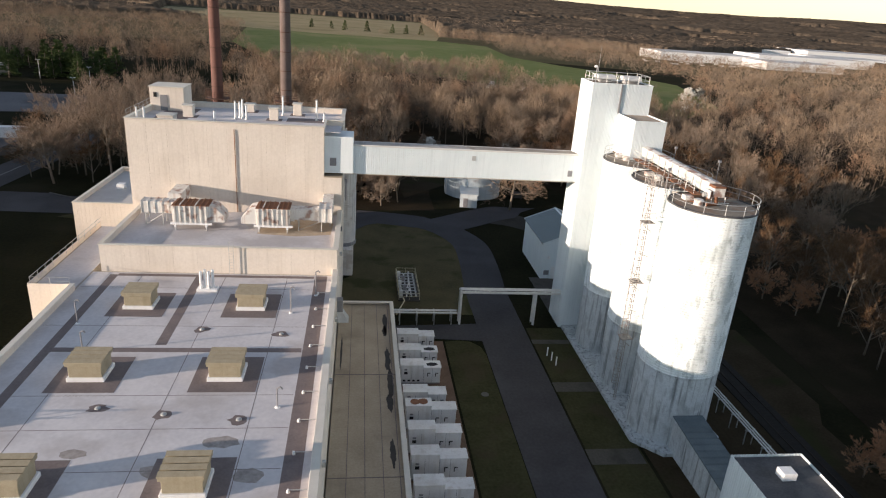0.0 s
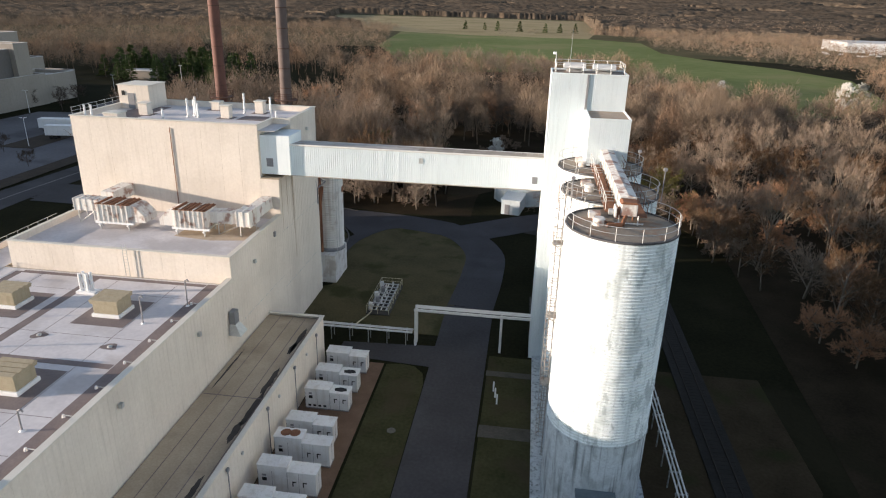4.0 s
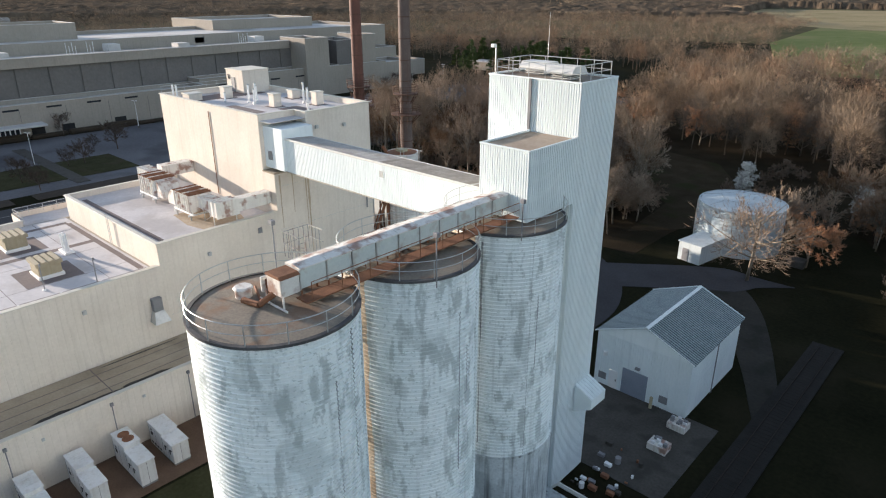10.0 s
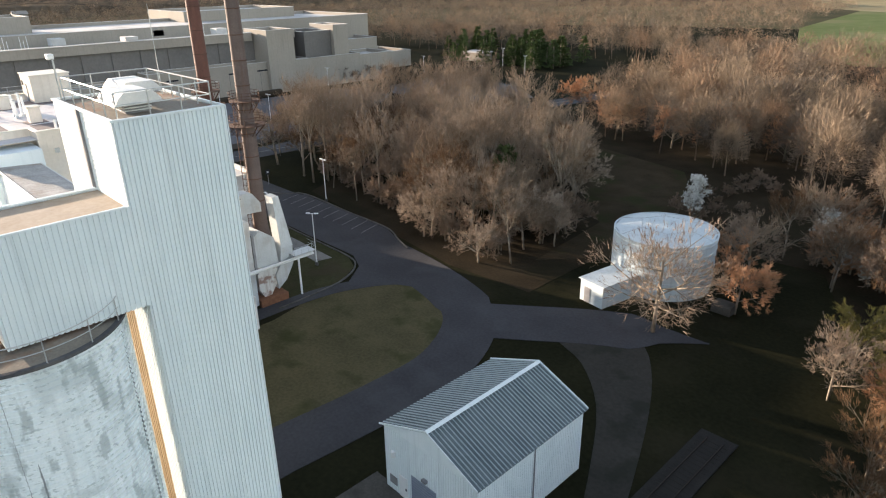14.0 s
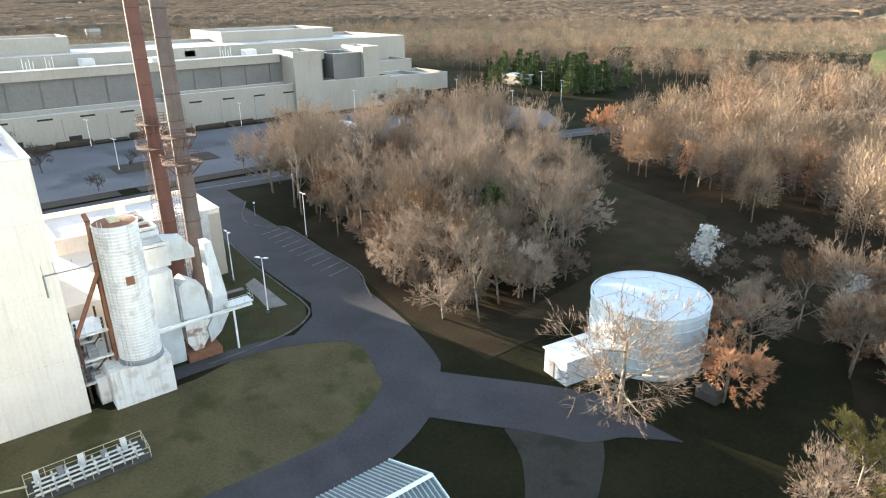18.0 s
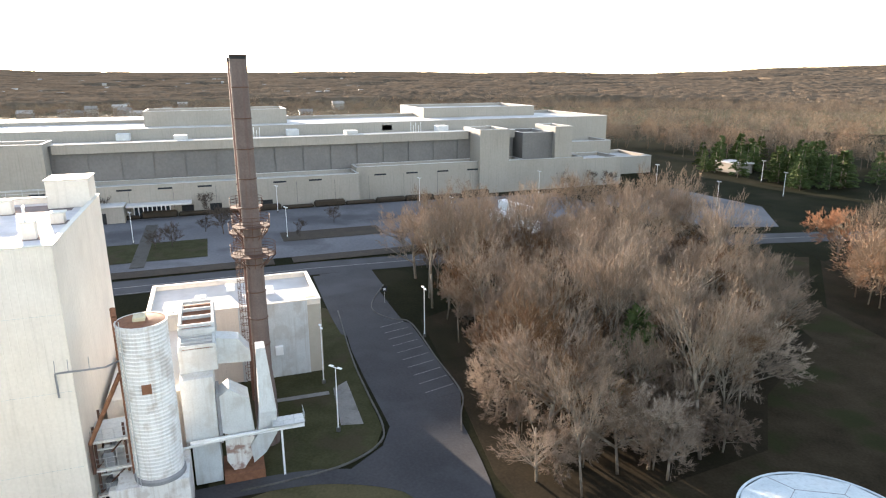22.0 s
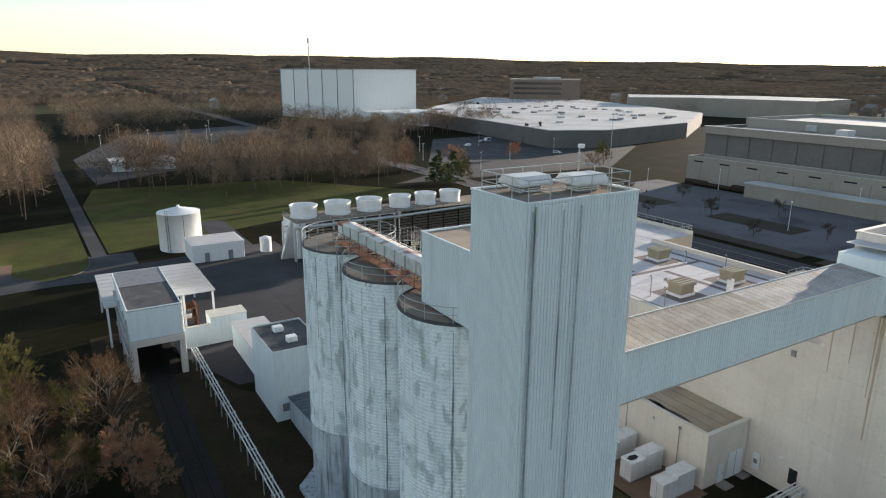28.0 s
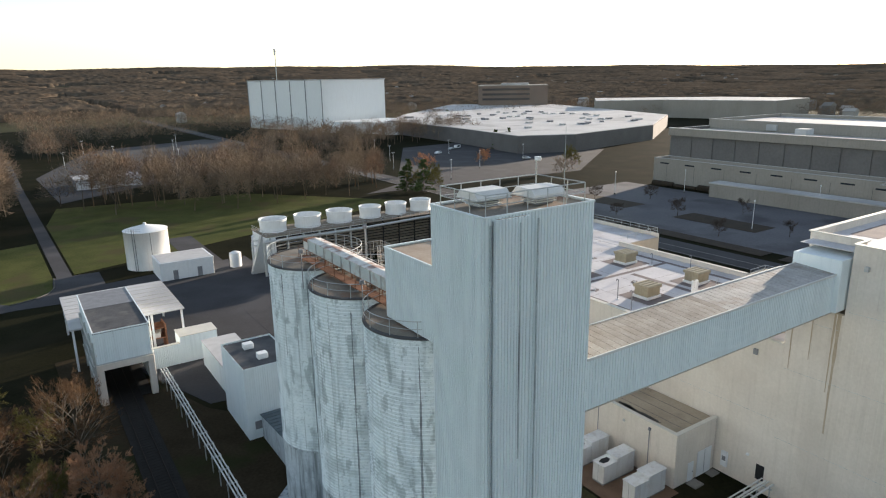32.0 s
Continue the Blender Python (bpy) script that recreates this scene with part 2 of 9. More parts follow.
M_PALEASPH = mat("worn_asphalt", (0.085, 0.085, 0.095), (0.145, 0.145, 0.156), 0.9, scale=0.06, fine=1.5, spots=0.7, spot_col=(0.045, 0.045, 0.05), spot_scale=0.05)
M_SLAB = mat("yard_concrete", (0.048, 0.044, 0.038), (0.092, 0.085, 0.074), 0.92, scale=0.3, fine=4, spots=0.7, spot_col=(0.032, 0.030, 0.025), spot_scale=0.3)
M_PAD = mat("brown_gravel", (0.11, 0.068, 0.045), (0.17, 0.11, 0.075), 0.95, scale=0.6, fine=9)
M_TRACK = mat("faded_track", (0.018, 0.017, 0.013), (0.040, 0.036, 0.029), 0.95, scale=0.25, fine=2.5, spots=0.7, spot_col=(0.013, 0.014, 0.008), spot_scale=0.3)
M_VERGE = mat("bare_verge", (0.030, 0.023, 0.014), (0.058, 0.045, 0.028), 0.95, scale=0.25, fine=3, bump=0.5, spots=0.7, spot_col=(0.030, 0.036, 0.014), spot_scale=0.12, spec=0.03)
M_CONCPATH = mat("pale_concrete_path", (0.15, 0.145, 0.135), (0.24, 0.23, 0.215), 0.9, scale=0.4, fine=5, spots=0.5, spot_col=(0.09, 0.085, 0.075), spot_scale=0.5)
M_KERB = mat("kerb_concrete", (0.075, 0.072, 0.066), (0.13, 0.125, 0.115), 0.9, scale=0.5, fine=5, spots=0.5, spot_col=(0.04, 0.04, 0.03), spot_scale=0.6)
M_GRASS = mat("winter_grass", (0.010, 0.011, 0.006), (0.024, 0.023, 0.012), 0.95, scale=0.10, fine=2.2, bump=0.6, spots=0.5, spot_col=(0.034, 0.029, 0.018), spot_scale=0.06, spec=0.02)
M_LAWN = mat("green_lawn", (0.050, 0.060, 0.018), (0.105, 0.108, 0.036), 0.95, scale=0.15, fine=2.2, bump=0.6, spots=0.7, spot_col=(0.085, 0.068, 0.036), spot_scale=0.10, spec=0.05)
M_DRYLAWN = mat("yellowed_lawn", (0.062, 0.055, 0.029), (0.114, 0.097, 0.052), 0.95, scale=0.22, fine=3.0, bump=0.6, spots=0.7, spot_col=(0.036, 0.042, 0.015), spot_scale=0.16, spec=0.05)
# Darker copy of the lawn: the buildings' shade is put into its colour.
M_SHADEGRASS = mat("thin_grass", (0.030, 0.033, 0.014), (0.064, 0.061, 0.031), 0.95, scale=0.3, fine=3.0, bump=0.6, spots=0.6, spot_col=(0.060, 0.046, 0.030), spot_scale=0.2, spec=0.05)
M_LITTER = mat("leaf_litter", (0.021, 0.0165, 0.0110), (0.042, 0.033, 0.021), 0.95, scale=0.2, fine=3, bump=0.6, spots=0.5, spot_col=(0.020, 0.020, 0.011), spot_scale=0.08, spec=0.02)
M_FIELD = mat("green_field", (0.100, 0.130, 0.036), (0.160, 0.185, 0.068), 0.95, scale=0.012, fine=0.12, spots=0.6, spot_col=(0.20, 0.18, 0.085), spot_scale=0.012, spec=0.1)
M_FARLAND = mat("far_farmland", (0.060, 0.058, 0.034), (0.12, 0.105, 0.06), 0.95, scale=0.004, fine=0.02, bump=0, spots=0.6, spot_col=(0.15, 0.14, 0.075), spot_scale=0.003, spec=0.02)
M_CANOPY = mat("bare_canopy", (0.062, 0.049, 0.037), (0.160, 0.125, 0.092), 0.95, scale=0.012, fine=0.11, bump=0, spots=0.4, spot_col=(0.17, 0.12, 0.08), spot_scale=0.05, spec=0.0, crisp=0.06, cover=0.56)
M_TAN = mat("dry_field", (0.24, 0.19, 0.10), (0.33, 0.27, 0.155), 0.95, scale=0.012, fine=0.15, spots=0.5, spot_col=(0.16, 0.14, 0.06), spot_scale=0.015, spec=0.1)
M_BARK = mat("bark", (0.165, 0.135, 0.10), (0.34, 0.285, 0.225), 0.9, scale=1.5, rnd=0.4)
M_DARKBARK = mat("dark_twigs", (0.060, 0.045, 0.036), (0.11, 0.083, 0.065), 0.9, scale=2, rnd=0.3)
M_TWIG = mat("bare_twigs", (0.24, 0.172, 0.122), (0.47, 0.365, 0.28), 0.9, scale=0.12, fine=1.0, bump=0, rnd=0.6, island=0.3, spec=0.1)
M_TWIGPALE = mat("pale_bud_twigs", (0.36, 0.275, 0.205), (0.58, 0.48, 0.385), 0.9, scale=0.2, fine=1.2, bump=0, rnd=0.4, island=0.3, spec=0.1)
M_TWIGDARK = mat("dark_brown_twigs", (0.110, 0.062, 0.034), (0.25, 0.155, 0.085), 0.9, scale=0.25, fine=1.5, bump=0, rnd=0.45, island=0.35, spec=0.1)
M_TWIGRED = mat("budding_red_twigs", (0.42, 0.21, 0.115), (0.56, 0.35, 0.215), 0.9, scale=0.3, fine=2.0, bump=0, rnd=0.3, island=0.3, spec=0.1)
M_TWIGGREEN = mat("budding_green_twigs", (0.17, 0.155, 0.05), (0.25, 0.22, 0.08), 0.9, scale=0.3, fine=2.0, bump=0, rnd=0.3, island=0.35, spec=0.1)
M_BLOSSOM = mat("white_blossom", (0.55, 0.54, 0.49), (0.70, 0.69, 0.64), 0.9, scale=0.8, fine=4.0, bump=0, rnd=0.2, island=0.3, spec=0.1)
M_PINE = mat("pine_needles", (0.060, 0.090, 0.032), (0.13, 0.17, 0.062), 0.9, scale=0.5, fine=3.0, bump=0, rnd=0.4, island=0.4, spec=0.1)
M_WOODS = mat("far_woods", (0.158, 0.112, 0.076), (0.39, 0.295, 0.21), 0.95, scale=0.09, fine=0.4, bump=0, island=0.4, spec=0.1)
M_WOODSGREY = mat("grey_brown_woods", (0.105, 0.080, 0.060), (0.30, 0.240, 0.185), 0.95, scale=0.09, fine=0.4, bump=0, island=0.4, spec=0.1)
M_WOODSRED = mat("reddish_woods", (0.17, 0.108, 0.072), (0.40, 0.27, 0.18), 0.95, scale=0.09, fine=0.4, bump=0, island=0.4, spec=0.1)
M_OFFICE = mat("office_panel", (0.285, 0.258, 0.222), (0.35, 0.318, 0.278), 0.9, scale=0.08, fine=1.5, streak=0.3, streak_col=(0.19, 0.175, 0.155))
M_OFFDARK = mat("recessed_panel", (0.125, 0.118, 0.112), (0.175, 0.165, 0.157), 0.85, scale=0.1, fine=1.5)
M_PALEROOF = mat("pale_roof", (0.46, 0.45, 0.44), (0.60, 0.59, 0.58), 0.8, scale=0.04, fine=0.8, spots=0.5, spot_col=(0.26, 0.25, 0.245), spot_scale=0.05)
M_BRICK = mat("brown_brick", (0.16, 0.12, 0.095), (0.24, 0.185, 0.15), 0.9, scale=0.05, fine=1.2)
M_GLASS = mat("dark_glass", (0.02, 0.024, 0.03), (0.03, 0.035, 0.042), 0.12, bump=0, spec=0.6)
M_TIRE = mat("rubber", (0.02, 0.02, 0.02), (0.03, 0.03, 0.03), 0.9)
M_LINE = mat("road_paint", (0.16, 0.16, 0.155), (0.26, 0.26, 0.25), 0.8, scale=1)
M_TIE = mat("rail_sleeper", (0.014, 0.012, 0.010), (0.024, 0.021, 0.017), 0.95, rnd=0.3)
M_BALLAST = mat("ballast", (0.011, 0.010, 0.009), (0.022, 0.020, 0.017), 0.95, scale=0.8, fine=9, bump=0.7)
M_RAIL = mat("rail_steel", (0.024, 0.018, 0.014), (0.038, 0.029, 0.023), 0.85)
M_HEDGE = mat("dark_hedge", (0.030, 0.023, 0.016), (0.055, 0.040, 0.026), 0.95, scale=0.4, fine=3, bump=0.8)


# ---- mesh building ----
class Shape:
    """Collects vertices and faces of one mesh."""

    def __init__(self):
        self.v, self.f = [], []

    def add(self, verts, faces):
        k = len(self.v)
        self.v += [tuple(p) for p in verts]
        self.f += [tuple(i + k for i in f) for f in faces]
        return self

    def box(self, x0, x1, y0, y1, z0, z1, bev=0.0):
        if bev <= 0:
            return self.add([(x, y, z) for z in (z0, z1) for y in (y0, y1) for x in (x0, x1)],
                            [(0, 2, 3, 1), (4, 5, 7, 6), (0, 1, 5, 4), (2, 6, 7, 3), (0, 4, 6, 2), (1, 3, 7, 5)])
        # a box with all edges cut at 45 degrees
        lo, hi = (x0, y0, z0), (x1, y1, z1)
        idx, vs = {}, []
        for cx in (0, 1):
            for cy in (0, 1):
                for cz in (0, 1):
                    c = (cx, cy, cz)
                    for a in range(3):
                        p = []
                        for k in range(3):
                            e = hi[k] if c[k] else lo[k]
                            p.append(e if k == a else e + (-bev if c[k] else bev))
                        idx[c, a] = len(vs)
                        vs.append(p)
        fs = []
        for a in range(3):
            u, w = (a + 1) % 3, (a + 2) % 3
            for s in (0, 1):
                q = []
                for i, j in ((0, 0), (1, 0), (1, 1), (0, 1)):
                    c = [0, 0, 0]
                    c[a], c[u], c[w] = s, i, j
                    q.append(idx[tuple(c), a])
                fs.append(tuple(q) if s else tuple(reversed(q)))
            for i in (0, 1):
                for j in (0, 1):
                    c0, c1 = [0, 0, 0], [0, 0, 0]
                    c0[u] = c1[u] = i
                    c0[w] = c1[w] = j
                    c1[a] = 1
                    c0, c1 = tuple(c0), tuple(c1)
                    q = (idx[c0, u], idx[c1, u], idx[c1, w], idx[c0, w])
                    fs.append(q if (i != j) else tuple(reversed(q)))
        for cx in (0, 1):
            for cy in (0, 1):
                for cz in (0, 1):
                    c = (cx, cy, cz)
                    q = tuple(idx[c, a] for a in range(3))
                    fs.append(q if (cx + cy + cz) % 2 else tuple(reversed(q)))
        return self.add(vs, fs)

    def cyl(self, x, y, z0, z1, r0, r1=None, n=16, caps=True):
        r1 = r0 if r1 is None else r1
        vs = [(x + r * math.cos(2 * math.pi * i / n), y + r * math.sin(2 * math.pi * i / n), z) for z, r in ((z0, r0), (z1, r1)) for i in range(n)]
        fs = [(i, (i + 1) % n, n + (i + 1) % n, n + i) for i in range(n)]
        if caps:
            fs += [tuple(reversed(range(n))), tuple(range(n, 2 * n))]
        return self.add(vs, fs)

    def lathe(self, x, y, prof, n=48):
        vs = [(x + r * math.cos(2 * math.pi * i / n), y + r * math.sin(2 * math.pi * i / n), z) for r, z in prof for i in range(n)]
        fs = [(k * n + i, k * n + (i + 1) % n, (k + 1) * n + (i + 1) % n, (k + 1) * n + i) for k in range(len(prof) - 1) for i in range(n)]
        return self.add(vs, fs)

    def tube(self, p, q, r, r2=None, n=6):
        p, q = Vector(p), Vector(q)
        r2 = r if r2 is None else r2
        d = q - p
        if d.length < 1e-6:
            return self
        d.normalize()
        a = d.orthogonal().normalized()
        b = d.cross(a)
        vs = [c + (a * math.cos(2 * math.pi * i / n) + b * math.sin(2 * math.pi * i / n)) * rr for c, rr in ((p, r), (q, r2)) for i in range(n)]
        fs = [(i, (i + 1) % n, n + (i + 1) % n, n + i) for i in range(n)] + [tuple(reversed(range(n))), tuple(range(n, 2 * n))]
        return self.add(vs, fs)

    def path(self, pts, r, n=6):
        for p, q in zip(pts, pts[1:]):
            self.tube(p, q, r, n=n)
        return self

    def ring(self, x, y, z, r, w, n=40):
        """A closed hoop of square bar."""
        vs = [(x + (r + a) * math.cos(2 * math.pi * i / n), y + (r + a) * math.sin(2 * math.pi * i / n), z + b) for i in range(n) for a, b in ((w, 0), (0, w), (-w, 0), (0, -w))]
        return self.add(vs, [(4 * i + k, 4 * ((i + 1) % n) + k, 4 * ((i + 1) % n) + (k + 1) % 4, 4 * i + (k + 1) % 4) for i in range(n) for k in range(4)])

    def prism(self, poly, z0, z1):
        n = len(poly)
        vs = [(x, y, z) for z in (z0, z1) for x, y in poly]
        return self.add(vs, [tuple(reversed(range(n))), tuple(range(n, 2 * n))] + [(i, (i + 1) % n, n + (i + 1) % n, n + i) for i in range(n)])

    def extrude_y(self, poly, y0, y1):
        n = len(poly)
        vs = [(x, y, z) for y in (y0, y1) for x, z in poly]
        return self.add(vs, [tuple(range(n)), tuple(reversed(range(n, 2 * n)))] + [(i, n + i, n + (i + 1) % n, (i + 1) % n) for i in range(n)])

    def extrude_x(self, poly, x0, x1):
        n = len(poly)
        vs = [(x, y, z) for x in (x0, x1) for y, z in poly]
        return self.add(vs, [tuple(reversed(range(n))), tuple(range(n, 2 * n))] + [(i, (i + 1) % n, n + (i + 1) % n, n + i) for i in range(n)])

    def strip(self, pts, width, z0, z1):
        """A road-like slab along a line of plan points."""
        L, R = [], []
        for i, p in enumerate(pts):
            a, b = Vector(pts[max(i - 1, 0)]), Vector(pts[min(i + 1, len(pts) - 1)])
            d = (b - a).normalized()
            w = width[i] if isinstance(width, (list, tuple)) else width
            nrm = Vector((-d.y, d.x)) * w / 2
            L.append(Vector(p) + nrm)
            R.append(Vector(p) - nrm)
        n = len(pts)
        vs = [(p.x, p.y, z) for z in (z0, z1) for p in L + R]
        fs = []
        for i in range(n - 1):
            fs += [(2 * n + n + i, 2 * n + n + i + 1, 2 * n + i + 1, 2 * n + i), (i, i + 1, 2 * n + i + 1, 2 * n + i), (n + i + 1, n + i, 2 * n + n + i, 2 * n + n + i + 1)]
        return self.add(vs, fs)

    def mesh(self, name):
        me = bpy.data.meshes.new(name)
        me.from_pydata(self.v, [], self.f)
        return me


def smooth_line(pts, k=6):
    """More points on a rounded line through pts."""
    P, out = [Vector(p) for p in pts], []
    for i in range(len(P) - 1):
        a, b, c, d = P[max(i - 1, 0)], P[i], P[i + 1], P[min(i + 2, len(P) - 1)]
        for s in range(k):
            t = s / k
            out.append(0.5 * ((2 * b) + (c - a) * t + (2 * a - 5 * b + 4 * c - d) * t * t + (3 * b - a - 3 * c + d) * t ** 3))
    return [tuple(p) for p in out] + [tuple(P[-1])]


def thing(name, label, category, at=(0, 0, 0), group="", kind=""):
    ob = new(name)
    ob.empty_display_size = 0.5
    ob.matrix_basis = Matrix.Translation(at)
    return tagged(ob, label, category, group, kind)


def part(name, sh, material, parent, label="", smooth=False, kind=""):
    me = sh.mesh(name) if isinstance(sh, Shape) else sh
    if not me.materials:
        me.materials.append(material)
    if smooth:
        me.polygons.foreach_set("use_smooth", [True] * len(me.polygons))
    ob = new(name, me)
    if parent is not None:
        ob.parent = parent
        if parent.parent is None:
            ob.matrix_parent_inverse = parent.matrix_basis.inverted()
    return tagged(ob, label, kind=kind)


def solid(name, sh, material, label, category, group="", kind="", smooth=False):
    """A thing that is one mesh."""
    return tagged(part(name, sh, material, None, smooth=smooth), label, category, group, kind)


PANELS = {}
TURNS = {"E": -90, "W": 90, "N": 0, "S": 180}


def panel_mesh(w, h, n, d, gap, name, material, groove=0.36):
    key = (round(w, 3), round(h, 3), n, d, material.name)
    if key not in PANELS:
        pr, p = [(gap, 0), (gap, d)], (w - 2 * gap) / n
        for i in range(n):
            u = gap + i * p
            g = groove
            lo = d * (0.35 if groove < 0.1 else 0.12)
            pr += [(u + p * (0.92 - g), d), (u + p * (0.97 - g), lo), (u + p * 0.92, lo), (u + p * 0.97, d)]
        pr += [(w - gap, d), (w - gap, 0)]
        sh, m = Shape(), len(pr)
        sh.add([(u, v, z) for z in (0, h) for u, v in pr], [(i + 1, i, m + i, m + i + 1) for i in range(m - 1)] + [tuple(range(m, 2 * m))])
        me = sh.mesh(name)
        me.materials.append(material)
        PANELS[key] = me
    return PANELS[key]


def panel_wall(parent, face, c, a0, a1, z0, z1, w=2.4, n=5, d=0.10, gap=0.015, material=None, name="panel"):
    """Upright ribbed panels side by side on one face of a building."""
    k = max(1, round((a1 - a0) / w))
    w = (a1 - a0) / k
    me = panel_mesh(w, z1 - z0, n, d, gap, name, material, 0.07 if name == "panel" else 0.36)
    for i in range(k):
        o = {"E": (c, a1 - i * w), "W": (c, a0 + i * w), "N": (a0 + i * w, c), "S": (a1 - i * w, c)}[face]
        ob = part(name, me, material, parent)
        ob.matrix_basis = pose(o[0], o[1], z0, 0, 0, TURNS[face])


def railing(parent, pts, z, h=1.07, gap=1.8, material=None, r=0.025, closed=False, name="railing"):
    """Posts, a top rail and a middle rail along a line."""
    rail = part(name, Shape().path([(x, y, z + h) for x, y in pts], r, 5), material, parent)
    part("middle_rail", Shape().path([(x, y, z + h * 0.52) for x, y in pts], r * 0.8, 5), material, rail if parent.parent is None else parent)
    for (ax, ay), (bx, by) in zip(pts, pts[1:]):
        n = max(1, round(math.hypot(bx - ax, by - ay) / gap))
        for i in range(n):
            t = i / n
            x, y = ax + (bx - ax) * t, ay + (by - ay) * t
            part("post", Shape().tube((x, y, z), (x, y, z + h), r, n=5), material, rail if parent.parent is None else parent)
    return rail


def coping(parent, x0, x1, y0, y1, z, t=0.35, h=0.25, sides="NSEW", material=None):
    """A parapet with a metal cap round a flat roof."""
    s = {"S": (x0, x1, y0, y0 + t), "N": (x0, x1, y1 - t, y1), "W": (x0, x0 + t, y0 + t, y1 - t), "E": (x1 - t, x1, y0 + t, y1 - t)}
    for k in sides:
        a, b, c, d = s[k]
        part("parapet_cap", Shape().box(a - 0.04, b + 0.04, c - 0.04, d + 0.04, z, z + h, 0.02), material or M_COPING, parent)


# ---- ground, roads, yards ----
def sheet(name, poly, z, material, label, category, thick=0.03):
    return solid(name, Shape().prism(poly, z - thick, z), material, label, category, kind="structure")


def rect(x0, x1, y0, y1):
    return [(x0, y0), (x1, y0), (x1, y1), (x0, y1)]


def rise(x, y):
    """The land climbs to low hills far away."""
    d, a = math.hypot(x, y), math.atan2(y, x)
    s = min(1.0, max(0.0, (d - 1560) / 2500))
    hill = float(np.interp(math.degrees(a), (-180, -150, -120, -85, -30, 60, 90, 115, 142, 160, 180), (56, 76, 108, 112, 90, 84, 90, 92, 34, 46, 56)))
    return s * s * (3 - 2 * s) * (hill + 9 * noise.noise(Vector((math.cos(a) * 9, math.sin(a) * 9, 1.7))))


gs = Shape()
GR = [0.01, 120, 300, 600, 1000, 1500, 1800, 2100, 2400, 2700, 3000, 3300, 3600, 3850, 4100, 4400, 4900]
gv = [(r * math.cos(a), r * math.sin(a), -0.04 + rise(r * math.cos(a), r * math.sin(a))) for r in GR for a in [2 * math.pi * k / 120 for k in range(120)]]
gs.add(gv, [(i * 120 + k, (i + 1) * 120 + k, (i + 1) * 120 + (k + 1) % 120, i * 120 + (k + 1) % 120) for i in range(len(GR) - 1) for k in range(120)])
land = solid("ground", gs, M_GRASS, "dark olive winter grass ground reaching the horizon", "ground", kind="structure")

land.data.materials.append(M_FARLAND)
for pg in land.data.polygons:
    if pg.center.length > 640:
        pg.material_index = 1

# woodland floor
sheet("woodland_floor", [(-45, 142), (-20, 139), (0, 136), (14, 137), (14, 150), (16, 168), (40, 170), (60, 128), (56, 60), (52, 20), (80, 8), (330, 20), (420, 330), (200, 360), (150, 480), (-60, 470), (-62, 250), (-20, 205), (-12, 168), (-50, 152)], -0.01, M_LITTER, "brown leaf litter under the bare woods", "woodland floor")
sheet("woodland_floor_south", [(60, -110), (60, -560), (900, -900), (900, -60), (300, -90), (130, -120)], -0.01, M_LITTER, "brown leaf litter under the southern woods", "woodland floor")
FIELD = [(-140, 850), (-118, 833), (-48, 813), (86, 812), (138, 765), (135, 623), (163, 557), (197, 508), (216, 446), (188, 336), (150, 294), (124, 280), (104, 290), (94, 340), (75, 388), (29, 425), (-22, 405), (-63, 455), (-112, 600)]
sheet("clearing", [(8, 146), (20, 160), (16, 182), (2, 204), (-30, 212), (-52, 236), (-58, 222), (-40, 208), (-16, 197), (-4, 176), (6, 166)], 0.003, M_VERGE, "rough grass clearing between the woods", "clearing")
sheet("field", FIELD, -0.005, M_FIELD, "green pasture with worn patches beyond the woods", "field")
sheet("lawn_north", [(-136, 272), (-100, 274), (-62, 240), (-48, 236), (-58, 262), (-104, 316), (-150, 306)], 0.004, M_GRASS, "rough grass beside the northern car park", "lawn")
sheet("field_dry", [(-420, 1550), (-300, 1000), (-152, 858), (-118, 835), (-48, 815), (86, 814), (112, 1000), (130, 1550)], -0.006, M_TAN, "straw coloured dry field beyond the pasture", "field")

road = thing("road", "dark asphalt service road running past the silos", "road", kind="structure")
part("carriageway", Shape().strip([(17.8, -70), (17.8, 96)], 6.6, -0.02, 0.03), M_ASPHALT, road)
part("carriageway", Shape().strip(smooth_line([(17.8, 96), (18.6, 108), (18.0, 118), (12.5, 127), (2, 131), (-14, 133), (-32, 134), (-50, 133.5), (-76, 134)]), [6.6] * 20 + [7.5] * 20 + [11.0] * 9, -0.02, 0.034), M_ASPHALT, road)
part("carriageway", Shape().strip(smooth_line([(13, 126), (19, 130.5), (25, 135), (31, 138.5), (37, 141)]), [8.5] * 17 + [7.5, 6.0, 4.0, 3.0, 2.0, 1.2, 0.5, 0.2], -0.02, 0.038), M_ASPHALT, road)
part("carriageway", Shape().strip(smooth_line([(-6.2, 104), (-6.4, 112), (-5.4, 120), (-1.5, 127), (4, 130)]), 2.6, -0.02, 0.042), M_ASPHALT, road)
part("carriageway", Shape().prism([(-5.9, 122), (-9.2, 126.4), (-13, 128.2), (-26, 128.2), (-36, 128.4), (-56, 130), (-77, 130), (-77, 141), (-65.4, 140.7), (-57, 136.5), (-51.7, 135.4), (-46.8, 137.4), (-44, 139.9), (-29.3, 139.4), (-18.3, 139.1), (-13, 137.2), (-6.4, 134.8), (-1.6, 133.4), (7, 133.1), (7, 130), (-1, 126)], -0.02, 0.031), M_ASPHALT, road)
